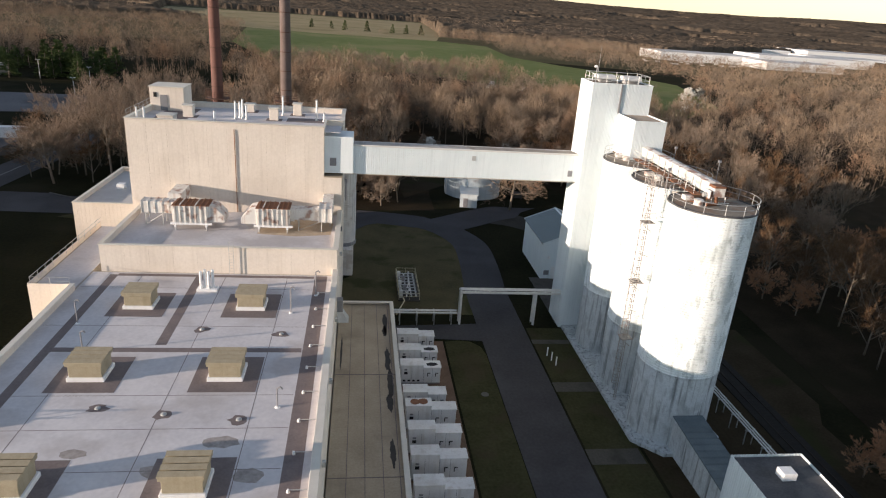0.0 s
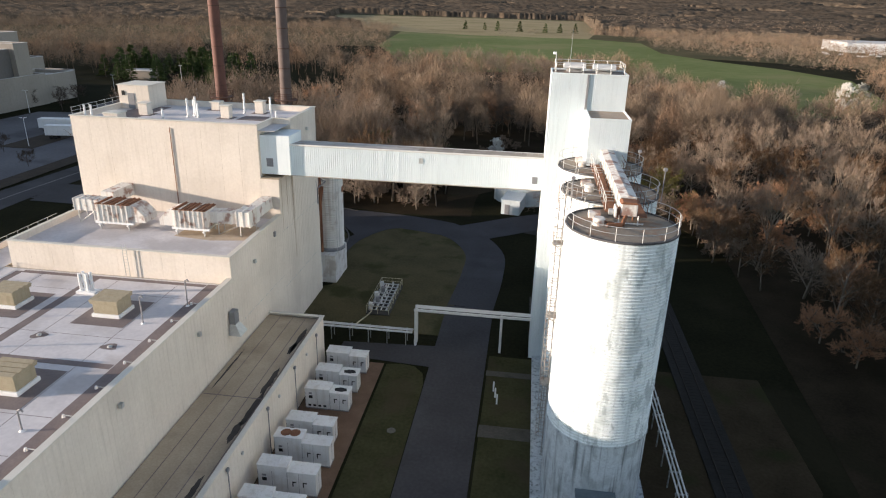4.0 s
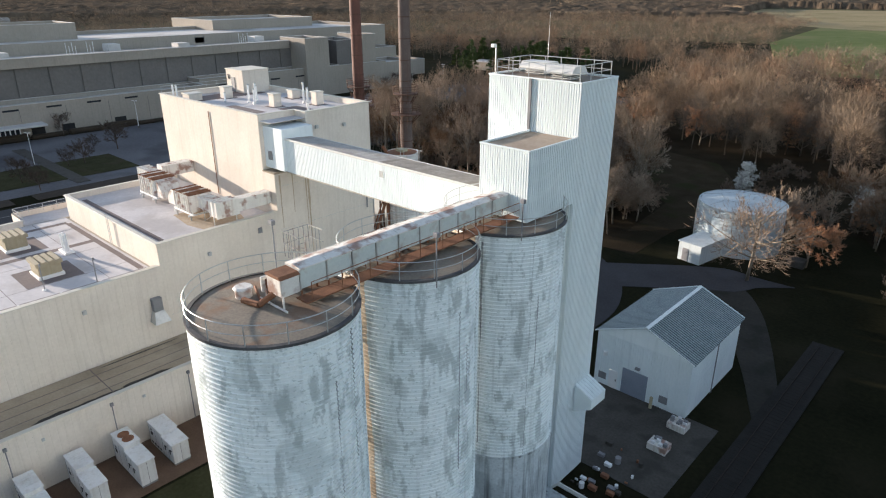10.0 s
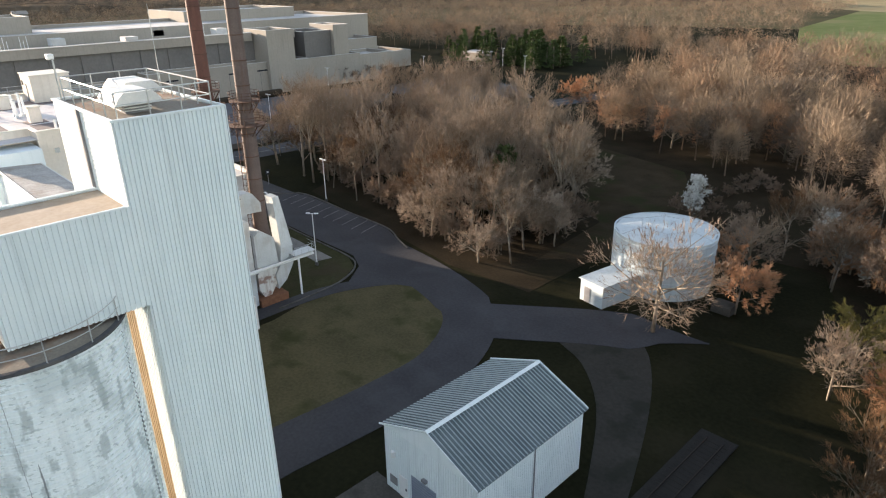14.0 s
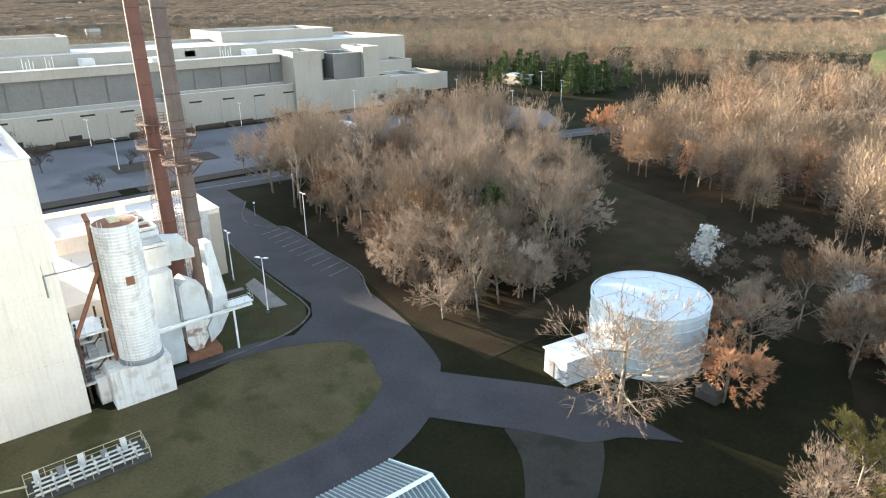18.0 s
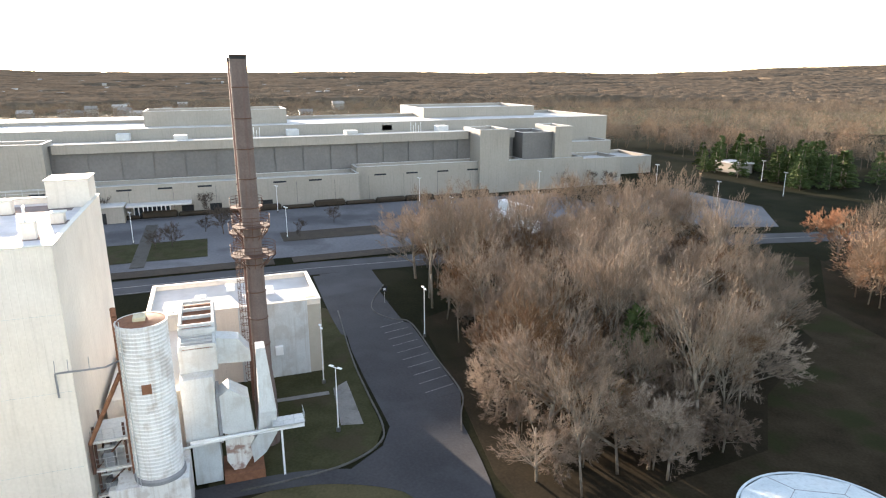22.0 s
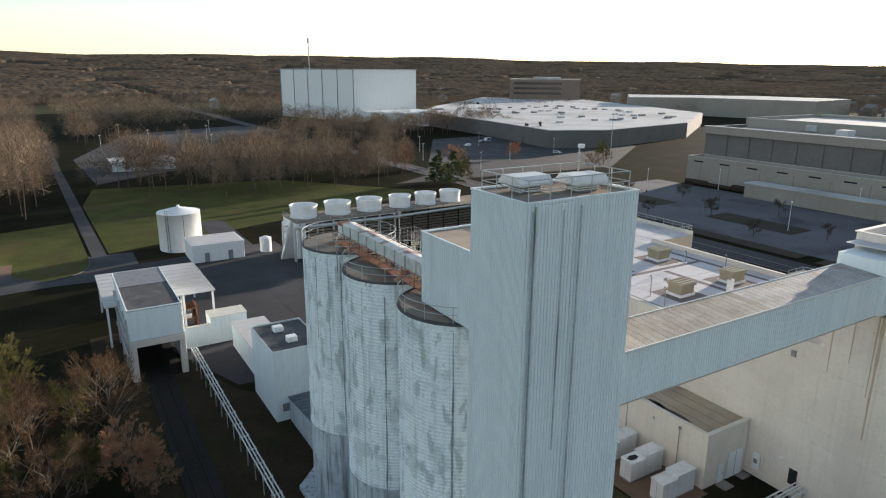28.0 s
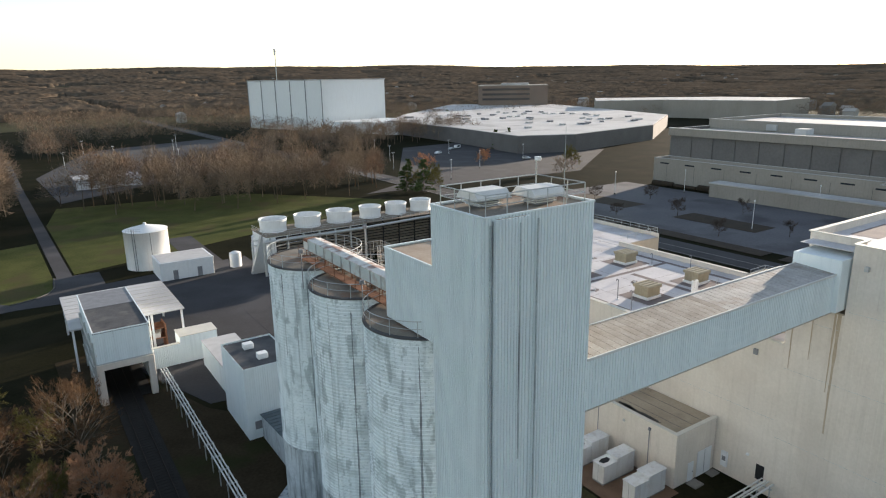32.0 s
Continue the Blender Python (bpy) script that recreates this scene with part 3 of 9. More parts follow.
part("road_kerb", Shape().strip(smooth_line([(-5.9, 111), (-6.2, 117), (-7.0, 121.8), (-9.4, 125.8), (-13, 127.4), (-22, 127.6), (-33, 127.9), (-54, 129.6)]), 0.2, -0.02, 0.16), M_KERB, road)
sheet("lawn", [(5.2 + (x - 5.2) * 1.13, y + max(0, y - 108) * 0.11) for x, y in [(-2.8, 109), (-4.2, 114.5), (-3.6, 120.8), (-0.6, 124.8), (3.8, 126.4), (8.8, 125), (12.8, 121.2), (14.5, 115.8), (14.3, 100), (14.3, 87), (-3.8, 87), (-3.8, 99), (-2.6, 100)]], 0.012, M_DRYLAWN, "mown lawn with yellowed patches inside the turning loop", "lawn")
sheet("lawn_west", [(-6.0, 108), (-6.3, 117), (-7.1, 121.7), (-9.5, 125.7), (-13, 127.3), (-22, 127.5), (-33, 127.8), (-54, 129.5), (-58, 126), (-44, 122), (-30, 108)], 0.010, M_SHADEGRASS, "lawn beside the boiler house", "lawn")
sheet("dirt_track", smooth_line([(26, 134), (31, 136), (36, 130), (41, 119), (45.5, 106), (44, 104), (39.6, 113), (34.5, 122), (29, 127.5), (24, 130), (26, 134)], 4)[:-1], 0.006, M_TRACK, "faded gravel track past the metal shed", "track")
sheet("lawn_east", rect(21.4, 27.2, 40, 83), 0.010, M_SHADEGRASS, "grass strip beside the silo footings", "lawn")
for k, (ya, yb) in enumerate(((54.0, 56.4), (67.0, 69.0), (78.5, 79.6))):
    sheet("paving", rect(21.3, 27.0, ya, yb), 0.03, M_SLAB, "worn concrete path across the grass strip", "path")
sheet("equipment_pad", rect(2.17, 9.1, 14, 79.0), 0.05, M_PAD, "reddish brown gravel pad under the white cabinets", "pad")
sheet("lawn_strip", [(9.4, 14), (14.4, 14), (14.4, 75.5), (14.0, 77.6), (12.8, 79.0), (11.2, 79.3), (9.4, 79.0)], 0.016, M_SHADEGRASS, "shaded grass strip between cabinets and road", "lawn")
part("manhole", Shape().cyl(12.6, 66.5, 0.0, 0.06, 0.45, n=16), M_KERB, bpy.data.objects["lawn_strip"])
sheet("spur_road", [(2.9, 80.2), (14.6, 79.2), (14.6, 84.2), (2.9, 83.4)], 0.02, M_ASPHALT, "asphalt spur past the end of the cabinets", "road")
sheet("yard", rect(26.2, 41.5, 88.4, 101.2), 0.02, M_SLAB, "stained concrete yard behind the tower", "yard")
sheet("yard_south", [(9, -40), (46, -34), (46, 4), (36, 32), (21, 34), (21, -2), (9, -2)], 0.02, M_ASPHALT, "dark asphalt yard beside the truck loading shed", "yard")
sheet("rail_verge", [(27.6, 44.2), (36.5, 33), (46.6, 4.5), (52, 5), (51.5, 24), (50.6, 60), (53, 64), (53, 83), (27.6, 83)], -0.004, M_VERGE, "bare brown earth and thin grass beside the railway", "verge")
sheet("road_south", [(40, -46), (49, -46), (49.6, -36), (53, -32), (57, -30.5), (61, -35), (64, -39.5), (80, -39), (84, -30), (72, -24.5), (56, -26.5), (40, -25)], 0.024, M_ASPHALT, "asphalt road passing the electrical yard", "road")
solid("lane", Shape().strip([(46.6, -40), (47.6, -72), (49.0, -118), (51.5, -200), (54, -330)], 3.0, -0.02, 0.028), M_ASPHALT, "long straight asphalt lane through the woods", "road", kind="structure")
sheet("lot_south", [(-10, -190), (40, -150), (44, -230), (10, -350), (-70, -390), (-90, -330)], 0.0, M_ASPHALT, "dark car park behind the bare trees", "car park")
sheet("lot_far", [(-55, -100), (-75, -112), (-150, -235), (-240, -245), (-235, -150), (-160, -95)], 0.0, M_ASPHALT, "dark asphalt car park in front of the flat warehouse", "car park")
sheet("lawn_south", [(5, -60), (44.8, -47), (46.6, -110), (42, -140), (-20, -130), (-60, -80)], 0.0, M_LAWN, "sunlit lawn in front of the bare trees", "lawn")
part("road_kerb", Shape().strip(smooth_line([(48.8, -46), (49.5, -37), (52.5, -32.6), (57, -30.4)]), 0.25, -0.02, 0.16), M_KERB, bpy.data.objects["road_south"])
sheet("substation_pad", [(110, -66), (110, -38), (76.5, -38.5), (76.4, -66)], 0.016, M_BALLAST, "dark gravel pad of the electrical yard", "pad")
sheet("lawn_substation", [(49, -46), (49.7, -36), (53, -32), (57, -30.6), (61, -35), (66.8, -41.5), (70, -80), (50.2, -86)], 0.006, M_LAWN, "lawn beside the electrical yard", "lawn")

# west road and car parks
west = thing("west_road", "two lane asphalt road with a painted centre line", "road", kind="structure")
part("carriageway", Shape().strip([(-81, -700), (-80, 0), (-82, 130), (-78, 200), (-60, 280), (-20, 360)], 9.5, -0.02, 0.03), M_ASPHALT, west)
part("centre_line", Shape().strip([(-81, -700), (-80, 0), (-82, 130), (-78, 200), (-60, 280)], 0.25, 0.028, 0.036), M_LINE, west)
part("edge_line", Shape().strip([(-76.6, -300), (-75.6, 0), (-77.6, 122)], 0.18, 0.028, 0.036), M_LINE, west)
sheet("lot_west", [(-93, -60), (-150, -60), (-151, 150), (-146, 222), (-120, 226), (-93, 190)], 0.012, M_PALEASPH, "pale worn car park with tree islands", "car park")
sheet("lot_north", [(-84, 236), (-78, 254), (-101, 271), (-138, 268), (-136, 238), (-122, 228)], 0.012, M_PALEASPH, "pale worn car park with lamp posts", "car park")
for yy in range(-50, 190, 44):
    sheet("tree_island", rect(-118, -108, yy, yy + 26), 0.10, M_HEDGE, "planted island with low bare shrubs", "planting")
    sheet("verge", rect(-92.5, -87.5, yy, yy + 40), 0.16, M_HEDGE, "strip of dark shrubs beside the road", "planting")
sheet("lawn_office", rect(-118, -100, 78, 108), 0.11, M_SHADEGRASS, "lawn with a path to the office door", "lawn")
sheet("path_office", rect(-140, -95, 92, 95), 0.13, M_SLAB, "pale concrete path to the office door", "path")
# parking bays along the drive
bays = thing("parking_bays", "row of marked parking bays along the drive", "parking", kind="structure")
part("bay_surface", Shape().prism([(-17.5, 134.7), (-43, 135.1), (-46.5, 137.3), (-43.9, 139.7), (-29.3, 139.3), (-18.3, 139.0)], 0.0, 0.05), M_ASPHALT, bays)
for i in range(10):
    part("bay_line", Shape().strip([(-19.5 - i * 2.7, 134.7), (-20.7 - i * 2.7, 139.0)], 0.11, 0.045, 0.055), M_LINE, bays)
part("bay_kerb", Shape().strip(smooth_line([(-9, 135.7), (-13, 137.2), (-18.3, 139.2), (-29.3, 139.5), (-43.9, 140.0), (-46.8, 137.5), (-51.7, 135.5), (-57, 136.6), (-65.4, 140.8)]), 0.18, 0.0, 0.17), M_KERB, bays)


# ---- main factory building ----
factory = thing("factory_building", "cream ribbed concrete factory with stepped flat roofs", "building", (-17, 60, 0))
core = Shape()
core.box(-30, -4.6, 26, 69.9, 0, 13.2)
core.box(-40, -30, 26, 42, 0, 13.2)
core.box(-34, -29.9, 65, 84, 0, 13.2)
part("wall", core, M_CORE, factory)
core = Shape()
core.box(-29, -4.6, 69.9, 84.1, 0, 15.5)
part("wall", core, M_CORE, factory)
core = Shape()
core.box(-30, -6.8, 84.1, 98.4, 0, 26.1)
core.box(-6.8, -4.6, 88.9, 98.4, 0, 26.1)
core.box(-6.8, -4.6, 84.1, 88.9, 0, 20.4)
part("wall", core, M_CORE, factory)
P = dict(w=2.35, n=4, d=0.022, gap=0.004, material=M_CONC)
PS = dict(P, d=0.007)
panel_wall(factory, "E", -4.6, 26, 69.9, 0, 13.9, **P)
panel_wall(factory, "E", -4.6, 69.9, 84.1, 0, 16.2, **P)
panel_wall(factory, "E", -4.6, 84.1, 88.9, 0, 20.5, **P)
panel_wall(factory, "E", -4.6, 88.9, 98.4, 0, 26.8, **P)
panel_wall(factory, "E", -6.8, 84.1, 88.9, 20.5, 26.8, **P)
panel_wall(factory, "S", 69.9, -29, -4.6, 13.1, 16.2, **PS)
panel_wall(factory, "S", 84.1, -30, -6.8, 15.4, 26.8, **PS)
panel_wall(factory, "S", 84.1, -6.8, -4.6, 15.4, 20.5, **PS)
panel_wall(factory, "S", 88.9, -6.8, -4.6, 20.5, 26.8, **PS)
panel_wall(factory, "N", 98.4, -30, -4.6, 0, 26.8, **P)
panel_wall(factory, "W", -30, 84.1, 98.4, 0, 26.8, **P)
panel_wall(factory, "W", -29, 70, 84, 13.1, 16.2, **P)
panel_wall(factory, "W", -30, 42, 65, 0, 13.9, **P)
panel_wall(factory, "S", 65, -34, -30, 0, 13.9, **PS)
panel_wall(factory, "W", -34, 65, 84, 0, 13.9, **P)
panel_wall(factory, "W", -40, 26, 42, 0, 13.9, **P)
panel_wall(factory, "S", 26, -40, -4.6, 0, 13.9, **PS)
part("roof_membrane", Shape().box(-29.7, -4.9, 26.3, 69.6, 13.2, 13.26), M_MEMBRANE, factory, "pale weathered roof membrane")
part("roof_membrane", Shape().box(-33.8, -29.9, 65.2, 83.8, 13.2, 13.262), M_MEMBRANE, factory)
part("roof_membrane", Shape().box(-39.8, -29.9, 26.3, 41.8, 13.2, 13.258), M_MEMBRANE, factory)
part("roof_membrane", Shape().box(-28.8, -4.8, 70.2, 84.0, 15.5, 15.56), M_MEMBRANE, factory)
part("roof_membrane", Shape().box(-29.8, -4.8, 84.3, 98.2, 26.1, 26.16), M_MEMBRANE, factory)
# inner faces of the parapets with their caps
part("parapet", Shape().box(-4.95, -4.6, 26, 69.9, 13.2, 13.9), M_CONC, factory)
part("parapet", Shape().box(-30.0, -29.7, 42, 65, 13.2, 13.9), M_CONC, factory)
part("parapet", Shape().box(-29, -4.6, 69.9, 70.2, 15.5, 16.2), M_CONC, factory)
part("parapet", Shape().box(-29, -28.7, 70.2, 84.1, 15.5, 16.2), M_CONC, factory)
part("parapet", Shape().box(-4.95, -4.6, 70.2, 84.1, 15.5, 16.2), M_CONC, factory)
part("parapet", Shape().box(-30, -6.8, 84.1, 84.4, 26.1, 26.8), M_CONC, factory)
part("parapet", Shape().box(-30, -29.7, 84.4, 98.4, 26.1, 26.8), M_CONC, factory)
part("parapet", Shape().box(-29.7, -4.6, 98.1, 98.4, 26.1, 26.8), M_CONC, factory)
part("parapet", Shape().box(-4.9, -4.6, 88.9, 98.1, 26.1, 26.8), M_CONC, factory)
for a in ((-5.05, -4.45, 26, 69.8, 13.9), (-30.1, -29.6, 42, 65, 13.9), (-29.1, -4.45, 69.75, 70.25, 16.2), (-29.12, -28.65, 70.25, 84, 16.2), (-5.05, -4.45, 70.25, 84, 16.2),
          (-30.12, -6.65, 83.95, 84.45, 26.8), (-30.12, -29.6, 84.45, 98.5, 26.8), (-29.6, -4.45, 98.05, 98.55, 26.8), (-5.0, -4.45, 88.8, 98.05, 26.8), (-6.9, -5.0, 88.75, 89.1, 26.8), (-6.95, -6.65, 84.45, 88.75, 26.8)):
    part("parapet_cap", Shape().box(*a[:4], a[4], a[4] + 0.09, 0.02), M_COPING, factory)
for y0_, y1_, z_ in ((84.3, 98.2, 13.9), (70.2, 84.0, 8.3), (84.3, 98.2, 6.6), (89.2, 98.2, 20.9), (84.3, 88.6, 19.0)):
    part("course_joint", Shape().box(-4.562, -4.548, y0_, y1_, z_, z_ + 0.014), M_SILO_LOW, factory, "thin grey panel joint")
part("wall_niche", Shape().box(-4.562, -4.54, 82.85, 83.7, 1.3, 2.95), M_DARK, factory, "dark recess where the pipes enter")
part("wall_vent", Shape().box(-4.562, -4.38, 81.3, 81.75, 14.3, 14.9, 0.02), M_LOUVRE, factory)
part("wall_light", Shape().box(-4.562, -4.36, 81.75, 82.05, 3.4, 3.65, 0.04), M_WHITE, factory)
part("ledge", Shape().box(-6.8, -4.5, 84.0, 88.9, 20.5, 20.62), M_TARROOF, factory)
# dark membrane strips, seams and stains
for a in ((-27.8, -27.0, 44, 69), (-6.9, -5.6, 27, 69.4), (-19.2, -18.3, 54.2, 69), (-27.8, -7, 53.0, 53.7), (-27, -7, 68.7, 69.3)):
    part("roof_strip", Shape().box(*a, 13.255, 13.264 if a[1] - a[0] < 3 else 13.268), M_PATCH, factory)
for x in (-24.6, -16.2, -9.8):
    part("roof_seam", Shape().box(x, x + 0.05, 26.5, 69, 13.255, 13.2635), M_PATCH, factory)
for y in (30.5, 34.4, 38.2, 42.5, 46.6, 57.6, 65.8):
    part("roof_seam", Shape().box(-29.5, -7, y, y + 0.05, 13.255, 13.2632), M_PATCH, factory)
rs = random.Random(3)
for x, y, a, b in ((-11.2, 41.0, 1.3, 0.7), (-14.0, 38.2, 1.7, 0.9), (-9.0, 37.6, 1.0, 0.8), (-20.2, 40.0, 0.9, 0.5), (-18.0, 30.5, 1.6, 1.0), (-10.0, 31.0, 1.4, 0.7), (-25.0, 33.0, 1.2, 0.8)):
    part("puddle_stain", Shape().prism([(x + a * math.cos(k * 0.449) * rs.uniform(0.75, 1.1), y + b * math.sin(k * 0.449) * rs.uniform(0.75, 1.1)) for k in range(14)], 13.255, 13.2625), M_PUDDLE, factory, "dried puddle stain")
part("roof_strip", Shape().box(-27.5, -6, 71.2, 71.8, 15.56, 15.575), M_PATCH, factory)
for a in ((-28, -24, 86, 96.5), (-18, -11, 85.5, 88), (-12, -6, 90, 93)):
    part("roof_strip", Shape().box(*a, 26.16, 26.172), M_PATCH, factory)


def roof_hood(x, y):
    """An ochre ventilation hood on a kerb."""
    t = thing("roof_ventilator", "ochre metal roof ventilator hood on a white kerb", "ventilator", (x, y, 13.27), "roof ventilators")
    part("flashing", Shape().box(x - 2.5, x + 2.5, y - 2.6, y + 2.6, 13.262, 13.274), M_PATCH, t, "dark square membrane patch")
    part("kerb", Shape().box(x - 1.35, x + 1.35, y - 1.2, y + 1.2, 13.27, 13.62, 0.03), M_WHITE, t)
    bd = part("body", Shape().box(x - 1.2, x + 1.2, y - 1.05, y + 1.05, 13.6, 14.9, 0.03), M_HAT, t)
    for i in range(4):
        ya = y - 1.25 + i * 0.63
        part("hood_slat", Shape().extrude_x([(ya, 14.86), (ya + 0.6, 14.86), (ya + 0.6, 14.94), (ya + 0.42, 15.08), (ya, 15.0)], x - 1.35, x + 1.35), M_HAT, bd)
    part("hood_skirt", Shape().box(x - 1.32, x + 1.32, y - 1.22, y + 1.22, 14.62, 14.87, 0.02), M_HAT, bd)
    return t


hood = roof_hood(-12.4, 49.6)
for x, y in ((-12.4, 62.0), (-22.6, 62.0), (-22.6, 49.6), (-12.4, 36.8), (-22.6, 36.8)):
    copy_thing(hood, Matrix.Translation((x, y, 13.27)))


# ---- annex with the low roof ----
annex = thing("annex_building", "long low concrete annex with a brown gravel roof", "building", (-1, 34, 0))
part("wall", Shape().box(-4.45, 2.05, 26, 78.2, 0, 5.76), M_CORE, annex)
panel_wall(annex, "E", 2.05, 26, 78.2, 0, 6.06, **P)
panel_wall(annex, "N", 78.2, -4.4, 2.05, 0, 6.06, **P)
part("roof", Shape().box(-4.44, 1.85, 26.2, 78.0, 5.76, 5.81), M_TARROOF, annex)
for x in (-2.9, -1.4, 0.1, 1.45):
    part("roof_seam", Shape().box(x - 0.03, x + 0.03, 26.2, 77.9, 5.81, 5.83), M_PATCH, annex)
for y in (34, 46, 61.5):
    part("roof_seam", Shape().box(-4.4, 1.75, y - 0.04, y + 0.04, 5.81, 5.834), M_PATCH, annex)
rs = random.Random(5)
for x, y, l, w in ((1.05, 73.0, 5.5, 0.55), (0.95, 71.0, 2.6, 0.6), (1.05, 64.5, 5.0, 0.6), (1.2, 60.0, 5.5, 0.62), (1.0, 56.6, 3.4, 0.7), (1.0, 49, 4, 0.45), (1.0, 40, 5, 0.5), (-3.9, 66, 8, 0.22)):
    pts = [(x + 0.55 * w * math.cos(a) * rs.uniform(0.6, 1.15), y + l / 2 * math.sin(a) * rs.uniform(0.75, 1.1)) for a in [i * math.pi / 12 for i in range(24)]]
    part("tar_stain", Shape().prism(pts, 5.81, 5.822), M_TAR, annex, "black tar patch")
part("parapet_cap", Shape().box(1.75, 2.23, 26, 78.35, 6.06, 6.15, 0.02), M_COPING, annex)
part("parapet_cap", Shape().box(-4.4, 1.75, 77.85, 78.35, 6.06, 6.15, 0.02), M_COPING, annex)
part("parapet", Shape().box(1.75, 2.05, 26, 78.2, 5.76, 6.06), M_CORE, annex)
dd = part("double_door", Shape().box(-3.75, -1.45, 78.3, 78.38, 0.1, 3.0, 0.01), M_WHITE, annex, "white double steel door")
part("door_gap", Shape().box(-2.62, -2.58, 78.38, 78.4, 0.1, 3.0), M_LOUVRE, dd)
sd_ = part("door", Shape().box(-0.85, 0.05, 78.3, 78.38, 0.1, 2.25, 0.01), M_WHITE, annex, "white steel door")
part("door_handle", Shape().box(-0.76, -0.66, 78.38, 78.44, 1.05, 1.12), M_LOUVRE, sd_)
part("doorstep", Shape().box(-1.1, 0.3, 78.4, 79.6, 0.0, 0.16, 0.02), M_CONCPATH, annex)
part("doorstep", Shape().box(-4.2, -2.9, 78.4, 79.3, 0.0, 0.14, 0.02), M_CONCPATH, annex)
part("meter_box", Shape().box(-4.44, -4.2, 79.2, 79.9, 1.0, 2.7, 0.02), M_WHITE, annex, "white wall cabinet with a dark notice")
part("notice", Shape().box(-4.2, -4.18, 79.35, 79.75, 1.7, 2.2), M_LOUVRE, annex)
for y in (32, 43, 52.4, 60.8, 68.0, 75.0):
    part("downpipe", Shape().path([(2.25, y, 5.3), (2.25, y, 0.1)], 0.05), M_LOUVRE, annex)
    part("rain_hopper", Shape().box(2.15, 2.37, y - 0.14, y + 0.14, 5.2, 5.5, 0.02), M_LOUVRE, annex)
for y in (47, 55, 63.5, 71.5):
    part("wall_lamp", Shape().box(2.17, 2.33, y, y + 0.25, 4.7, 4.95, 0.02), M_GALV, annex)


# ---- silos ----
def build_silo(x, y, first):
    t = thing("silo", "tall white painted concrete silo with streaked, peeling paint", "silo", (x, y, 0), "grain silos")
    r, h = 4.12, 25.55
    prof, z = [(r - 0.02, 8.35)], 8.4
    while z < h - 0.3:
        prof += [(r - 0.02, z), (r + 0.034, z + 0.02), (r + 0.034, z + 0.09), (r - 0.02, z + 0.11)]
        z += 0.27
    prof += [(r - 0.02, h - 0.14)]
    part("upper_shell", Shape().lathe(x, y, prof, 72), M_SILO, t, smooth=False)
    part("lower_shell", Shape().lathe(x, y, [(r + 0.02, 0), (r + 0.02, 8.3), (r - 0.02, 8.36)], 72), M_SILO_LOW, t, "grey stained lower shell", smooth=True)
    part("band", Shape().lathe(x, y, [(r + 0.02, 8.25), (r + 0.09, 8.28), (r + 0.09, 8.42), (r - 0.02, 8.45)], 72), M_SILO_LOW, t)
    part("rim", Shape().lathe(x, y, [(r - 0.02, h - 0.16), (r + 0.09, h - 0.14), (r + 0.09, h), (r - 0.12, h + 0.01)], 72), M_DARKROOF, t, "dark stained rim")
    part("deck", Shape().lathe(x, y, [(r - 0.1, h - 0.06), (2.0, h + 0.02), (0.02, h + 0.06)], 72), M_DECK, t, "dark gritty concrete deck with rust stains")
    n = 14
    ring = [(x + (r + 0.02) * math.cos(2 * math.pi * i / n), y + (r + 0.02) * math.sin(2 * math.pi * i / n)) for i in range(n)]
    trl = part("top_rail", Shape().ring(x, y, h + 1.05, r + 0.02, 0.028, 56), M_GALV, t)
    part("middle_rail", Shape().ring(x, y, h + 0.55, r + 0.02, 0.022, 56), M_GALV, trl)
    for px, py in ring:
        part("rail_post", Shape().tube((px, py, h - 0.1), (px, py, h + 1.05), 0.028, n=5), M_GALV, trl)
    hx, hy = x - 1.8, y - 0.6
    part("hatch", Shape().cyl(hx, hy, h, h + 0.5, 0.42, n=20).cyl(hx, hy, h + 0.5, h + 0.6, 0.5, 0.4, n=20), M_RUSTY, t)
    part("hatch", Shape().box(hx - 0.6, hx + 0.3, hy + 1.5, hy + 2.3, h, h + 0.45, 0.03), M_RUSTY, t)
    return t


SILO_Y = (60.4, 69.6, 78.8)
first = build_silo(31.6, SILO_Y[0], True)
SILOS = [first] + [copy_thing(first, Matrix.Translation((31.6, y, 0))) for y in SILO_Y[1:]]


def shell_stain(name, k, a0, a1, za, zb, material, label, seed, ragged):
    """A ragged patch or run on the ribbed shell of silo k, between two bearings in degrees."""
    rg = random.Random(seed)
    r, n, z, rows = 4.135, max(2, int((a1 - a0) / 4)), za, []
    e0 = e1 = 0.0
    while z < zb:
        for dr, dz in ((-0.02, 0.0), (0.034, 0.02), (0.034, 0.09), (-0.02, 0.11)):
            rows.append((r + dr, z + dz, a0 + e0, a1 + e1))
        z += 0.27
        e0 = max(-ragged, min(ragged, e0 + rg.uniform(-0.5, 0.5) * ragged))
        e1 = max(-ragged, min(ragged, e1 + rg.uniform(-0.5, 0.5) * ragged))
    vs = [(31.6 + q * math.cos(radians(b + (c - b) * i / n)), SILO_Y[k] + q * math.sin(radians(b + (c - b) * i / n)), h) for q, h, b, c in rows for i in range(n + 1)]
    fs = [(j * (n + 1) + i, j * (n + 1) + i + 1, (j + 1) * (n + 1) + i + 1, (j + 1) * (n + 1) + i) for j in range(len(rows) - 1) for i in range(n)]
    part(name, Shape().add(vs, fs), material, SILOS[k], label)


